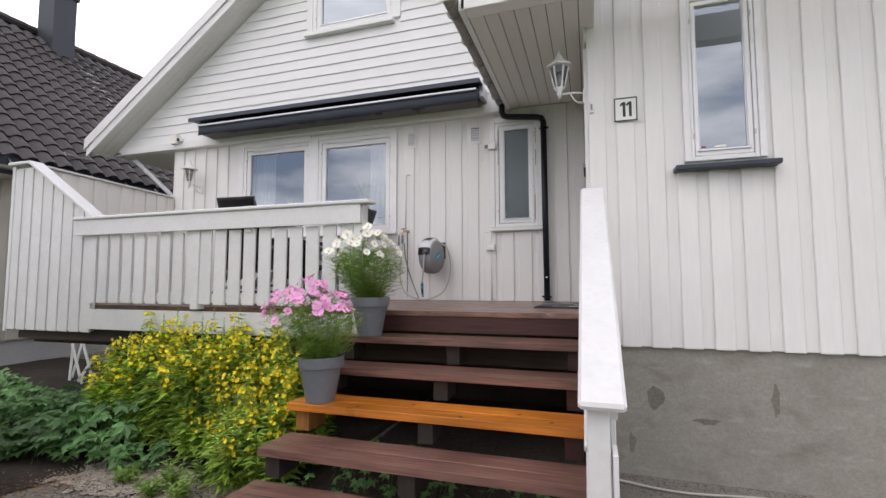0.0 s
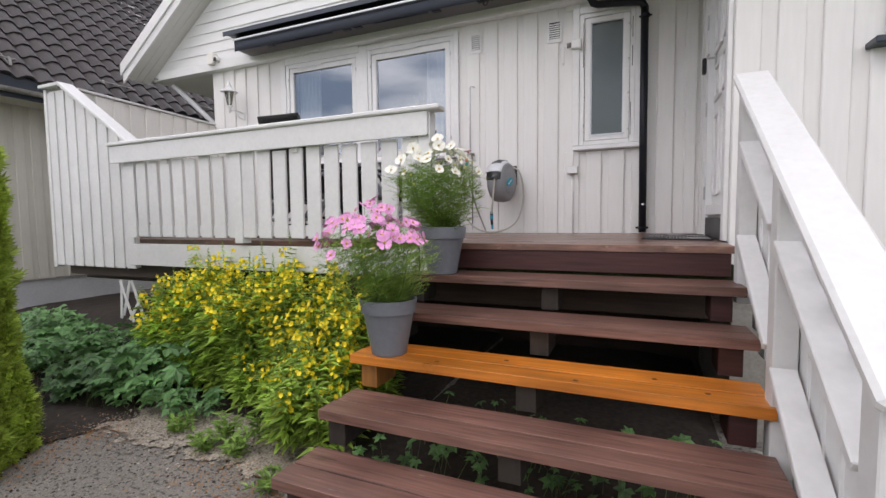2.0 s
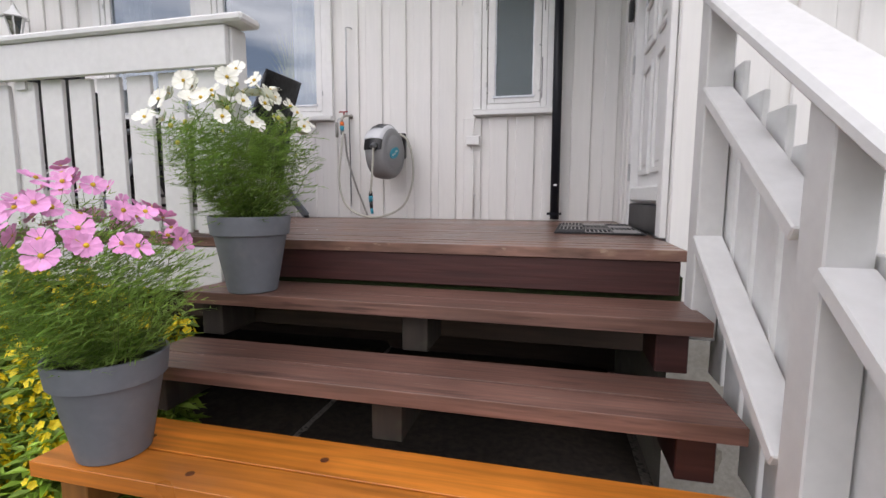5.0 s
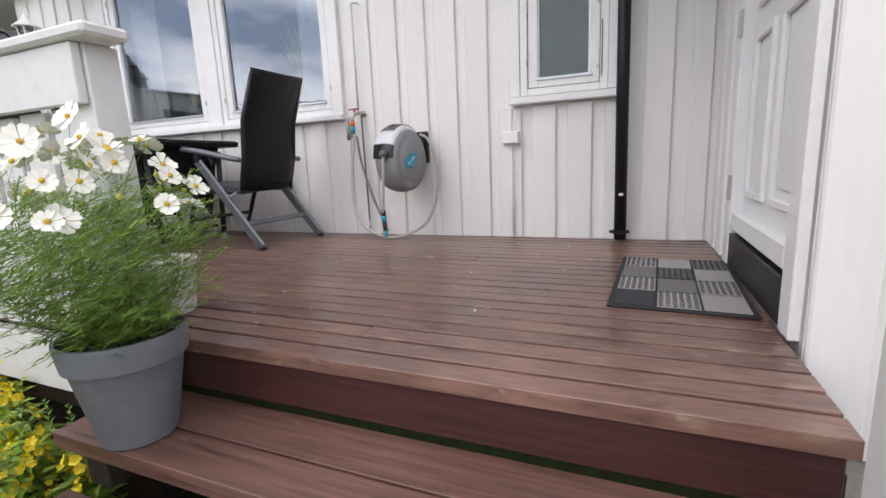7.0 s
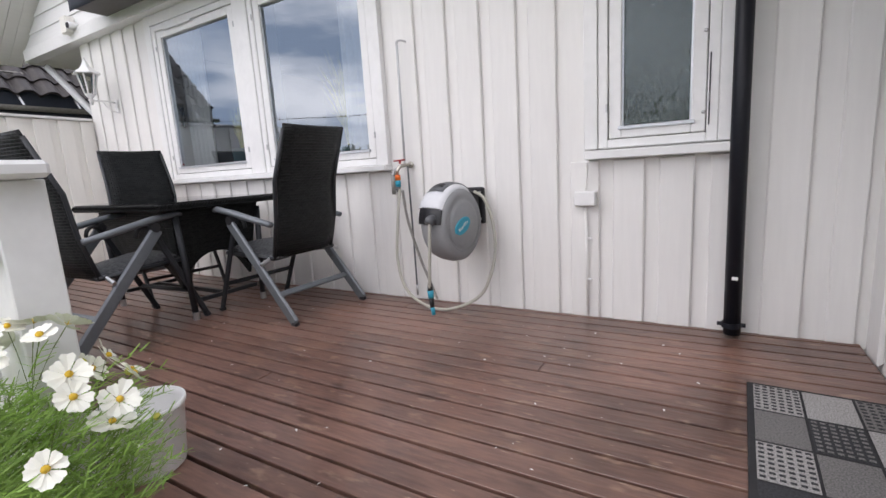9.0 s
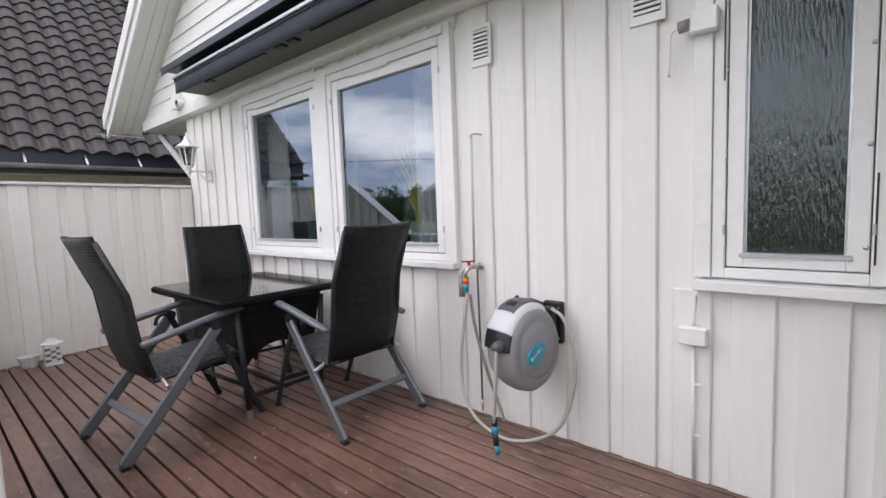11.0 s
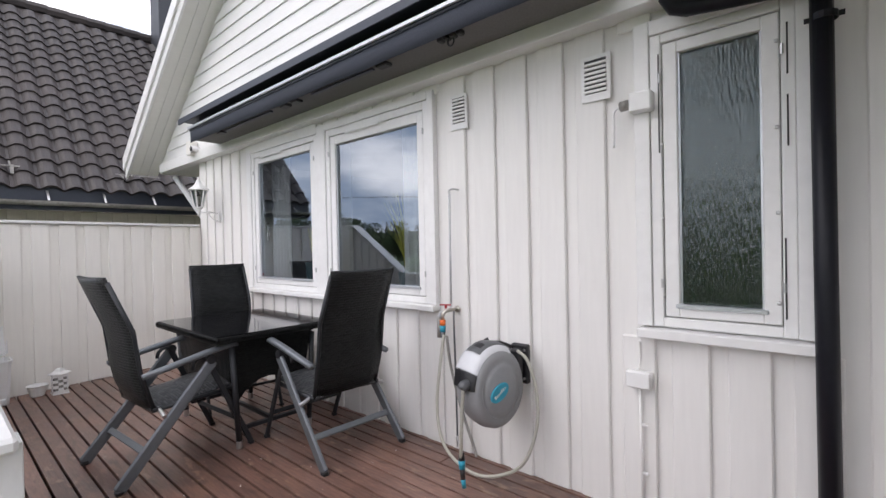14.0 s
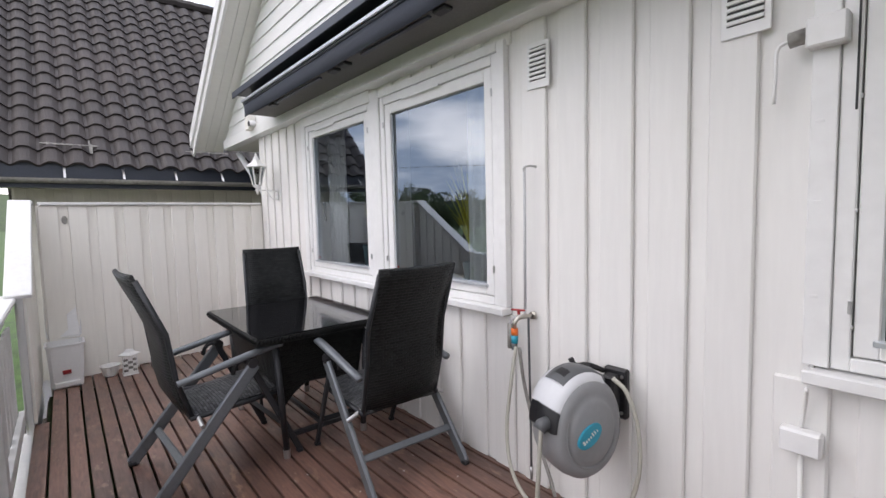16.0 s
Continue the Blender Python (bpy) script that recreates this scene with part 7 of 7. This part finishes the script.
for n in range(30000):
    y, z = HY1 - (HY1 - HY0) * rnd.random() ** 1.7, rnd.uniform(0.03, HZ if n < 24000 else 0.6)
    foot = (0.20 + 0.55 * min(1.0, max(0.0, (2.25 - y) / 0.7))) * max(0.0, 1 - z / 0.62)
    shoulder = -0.16 * max(0.0, (z - (HZ - 0.3)) / 0.3) ** 2
    spray(Vector((HX1 + bulge(y, z) + foot + shoulder - rnd.uniform(0, 0.08 + foot * 0.25), y, z)) - HO, Vector((1, 0, 0)))
for _ in range(9000):
    x, z = rnd.uniform(HX0, HX1), rnd.uniform(0.03, HZ)
    foot = 0.18 * max(0.0, 1 - z / 0.5)
    shoulder = -0.16 * max(0.0, (z - (HZ - 0.3)) / 0.3) ** 2
    spray(Vector((x, HY1 + bulge(x, z) + foot + shoulder - rnd.uniform(0, 0.08), z)) - HO, Vector((0, 1, 0)))
for _ in range(6500):
    x, y = rnd.uniform(HX0, HX1), HY1 - (HY1 - HY0) * rnd.random() ** 1.5
    spray(Vector((x, y, HZ + bulge(x, y) - rnd.uniform(0, 0.08) - 0.15 * max(0.0, (x - (HX1 - 0.25)) / 0.25) ** 2)) - HO, UP)
hl.part("sprays", HEDGE, hd)


# ---- potted cosmos ----
def petal_flower(material, r, seed):
    """A cosmos head, facing +z: eight broad notched petals, slightly cupped."""
    rnd = random.Random(seed)
    bm = bmesh.new()
    for k in range(8):
        a = k * math.tau / 8 + rnd.uniform(-0.08, 0.08)
        lift = rnd.uniform(0.0, 0.42)
        d, q = Vector((math.cos(a), math.sin(a), 0)), Vector((-math.sin(a), math.cos(a), 0))
        rr = r * rnd.uniform(0.9, 1.05)

        def pt(u, w, e=0.0):
            return bm.verts.new(d * rr * u + q * rr * w + UP * (rr * lift * u + e * rr))

        c, l1, r1, l2, r2, tl, tm, tr_ = pt(0.08, 0), pt(0.45, 0.19), pt(0.45, -0.19), pt(0.8, 0.33, 0.03), pt(0.8, -0.33, 0.03), pt(0.97, 0.21), pt(0.93, 0.0, -0.03), pt(0.97, -0.21)
        m1 = pt(0.5, 0.0, -0.04)
        bm.faces.new((c, m1, l1))
        bm.faces.new((c, r1, m1))
        bm.faces.new((m1, tm, tl, l2))
        bm.faces.new((m1, l2, l1))
        bm.faces.new((m1, r2, tr_, tm))
        bm.faces.new((m1, r1, r2))
    return mesh_from("flower", bm, material)


CENTRE = mesh_from("flower_centre", lathe(bmesh.new(), [(0.0, -0.004), (0.006, 0.0), (0.0065, 0.003), (0.004, 0.006), (0, 0.007)], 8), POLLEN, True)


def cosmos(loc, material, seed, spread, tall, lean, blooms, r, label):
    """A grey pot of feathery cosmos in bloom."""
    rnd = random.Random(seed)
    th = thing("potted_cosmos", loc)
    tagged(th, label, "potted plant", group="flower pots on the stairs")
    pot = part("pot", lathe(bmesh.new(), [(0.0, 0.0), (0.091, 0.0), (0.096, 0.004), (0.138, 0.226), (0.140, 0.231), (0.150, 0.234), (0.158, 0.300), (0.157, 0.306), (0.149, 0.307), (0.146, 0.30), (0.138, 0.26), (0.0, 0.26)], 48), POT, th, smooth=True)
    pot.data.set_sharp_from_angle(angle=radians(40))
    part("soil", lathe(bmesh.new(), [(0.141, 0.262), (0.09, 0.268), (0.0, 0.272)], 24), SOIL, th)
    leaf, stems = Leaves(), Leaves()
    tips = []
    for k in range(62):
        a, q = rnd.uniform(0, math.tau), rnd.random() ** 0.6
        foot = Vector((math.cos(a) * 0.07 * q, math.sin(a) * 0.07 * q, 0.265))
        tip = Vector((math.cos(a) * spread * q + lean[0] * rnd.uniform(0.6, 1.2), math.sin(a) * spread * q + lean[1], 0.28 + tall * rnd.uniform(0.62, 0.92) * (1 - 0.35 * q * q)))
        mid = foot.lerp(tip, 0.5) + Vector(((tip.x - foot.x) * 0.22, (tip.y - foot.y) * 0.22, 0.0))
        pts = curve_points([foot, mid, tip], 12)
        for p0, p1 in zip(pts, pts[1:]):
            stems.strip(p0, p1, 0.0035)
        tips.append((q, pts[-1], pts[-1] - pts[-2]))
        for j in range(1, 12):
            for _ in range(2):
                b = rnd.uniform(0, math.tau)
                d = Vector((math.cos(b), math.sin(b), rnd.uniform(0.0, 0.9))).normalized()
                L = rnd.uniform(0.07, 0.15)
                ax = [pts[j] + d * L * s - UP * 0.18 * L * s * s for s in (0, 0.33, 0.66, 1.0)]
                for p0, p1 in zip(ax, ax[1:]):
                    leaf.strip(p0, p1, 0.0036)
                n = d.cross(UP)
                n = n.normalized() if n.length > 1e-3 else Vector((1, 0, 0))
                for s in (0.2, 0.4, 0.6, 0.8):
                    p = pts[j] + d * L * s - UP * 0.18 * L * s * s
                    for g in (-1, 1):
                        leaf.strip(p, p + (n * g * 0.85 + d * 0.6 + UP * rnd.uniform(-0.4, 0.4)) * 0.036 * (1.1 - 0.5 * s), 0.0036)
    heads = [petal_flower(material, r * f, seed * 10 + i) for i, f in enumerate((0.78, 0.95, 1.12))]
    for k in range(blooms):
        a, q = k * 2.399 + rnd.uniform(-0.4, 0.4), ((k + 0.5) / blooms) ** 0.5
        head = Vector((math.cos(a) * spread * 1.02 * q + lean[0] * 1.3, math.sin(a) * spread * 1.02 * q + lean[1] * 1.3, 0.28 + tall * (1.02 - 0.40 * q * q) + rnd.uniform(-0.035, 0.06)))
        near = min(tips, key=lambda s: (s[1] - head).length)
        pts = curve_points([near[1] - near[2].normalized() * 0.04, near[1].lerp(head, 0.5) + Vector((0, 0, -0.01)), head], 6)
        for p0, p1 in zip(pts, pts[1:]):
            stems.strip(p0, p1, 0.003)
        face = Vector((math.cos(a) * q * 0.9 + rnd.gauss(0, 0.45), math.sin(a) * q * 0.9 - 0.15 + rnd.gauss(0, 0.45), rnd.uniform(0.25, 1.0)))
        ob = shared("flower", rnd.choice(heads), th, head)
        ob.rotation_euler = (face.to_track_quat("Z", "Y").to_matrix() @ Matrix.Rotation(rnd.uniform(0, 1), 3, "Z")).to_euler()
        shared("flower_centre", CENTRE, ob, (0, 0, 0.003), label="yellow flower centre")
    budm = mesh_from("bud", lathe(bmesh.new(), [(0, -0.008), (0.007, -0.003), (0.008, 0.003), (0.004, 0.009), (0, 0.01)], 8), INDOOR_LEAF, True)
    for k in range(12):
        a, q = rnd.uniform(0, 6.28), rnd.random() ** 0.5
        head = Vector((math.cos(a) * spread * q + lean[0], math.sin(a) * spread * q + lean[1], 0.28 + tall * rnd.uniform(0.65, 1.05) * (1 - 0.3 * q * q)))
        near = min(tips, key=lambda s: (s[1] - head).length)
        stems.strip(near[1], head, 0.0028)
        shared("bud", budm, th, head)
    stems.part("stem_mass", STEM, th)
    leaf.part("foliage", FERN, th, "feathery green foliage")


cosmos((-1.762, 2.80, DK - 0.57), PINK, 3, 0.30, 0.50, (-0.06, -0.03), 72, 0.036, "grey plastic pot of pink cosmos on the orange tread")
cosmos((-1.69, 3.385, DK - 0.19), WHITE_PETAL, 7, 0.29, 0.53, (-0.03, -0.02), 56, 0.038, "grey plastic pot of white cosmos on the upper tread")


# ---- roof tiles of the neighbour ----
def tile_bm(bm, m):
    """One S-shaped concrete tile: a wave across, thick at its lower lip."""
    n, w, l, th = 8, 0.26, 0.335, 0.02
    top0, top1, low = [], [], []
    for k in range(n + 1):
        u = k / n
        h = 0.036 * math.cos((u - 0.30) * math.tau) - 0.008 * math.cos((u - 0.30) * 2 * math.tau) + 0.03
        top0.append(bm.verts.new(m @ Vector((0.0, u * w, h + 0.032))))
        top1.append(bm.verts.new(m @ Vector((l, u * w, h))))
        low.append(bm.verts.new(m @ Vector((0.003, u * w, h + 0.032 - th - 0.016))))
    for k in range(n):
        bm.faces.new((top0[k], top1[k], top1[k + 1], top0[k + 1])[::-1])
        bm.faces.new((low[k], top0[k], top0[k + 1], low[k + 1])[::-1])
    return bm


slope_len = math.hypot(NRX - NX0, NZ1 - NZ0)
ang = math.atan2(NZ1 - NZ0, NX0 - NRX)
tile_me = mesh_from("roof_tile", tile_bm(bmesh.new(), Matrix.Identity(4)), TILE, smooth=False)
rest = bmesh.new()
rows_n = int(slope_len / 0.285)
count = 0
rnd = random.Random(9)
for r in range(rows_n):
    s = r * 0.285
    for c in range(44):
        y = 2.95 + c * 0.26
        x, zt = NX0 + 0.04 - math.cos(ang) * s, NZ0 - 0.015 + math.sin(ang) * s
        rot = Euler((rnd.uniform(-0.006, 0.006), ang, rnd.uniform(-0.005, 0.005)))
        m = Matrix.Translation((x - NBO.x, y - NBO.y, zt)) @ Matrix(((-math.cos(ang), 0, math.sin(ang)), (0, 1, 0), (math.sin(ang), 0, math.cos(ang)))).to_4x4()
        if r < 13 and 3.5 < y < 9.4:
            ob = new("roof_tile", tile_me)
            ob.parent = nb_roof
            ob.matrix_basis = m @ Matrix.Rotation(rnd.uniform(-0.006, 0.006), 4, "X")
            count += 1
        else:
            tile_bm(rest, m)
ob = part("roof_tiles_upper", rest, TILE, nb_roof)
ob["kind"] = "stuff"
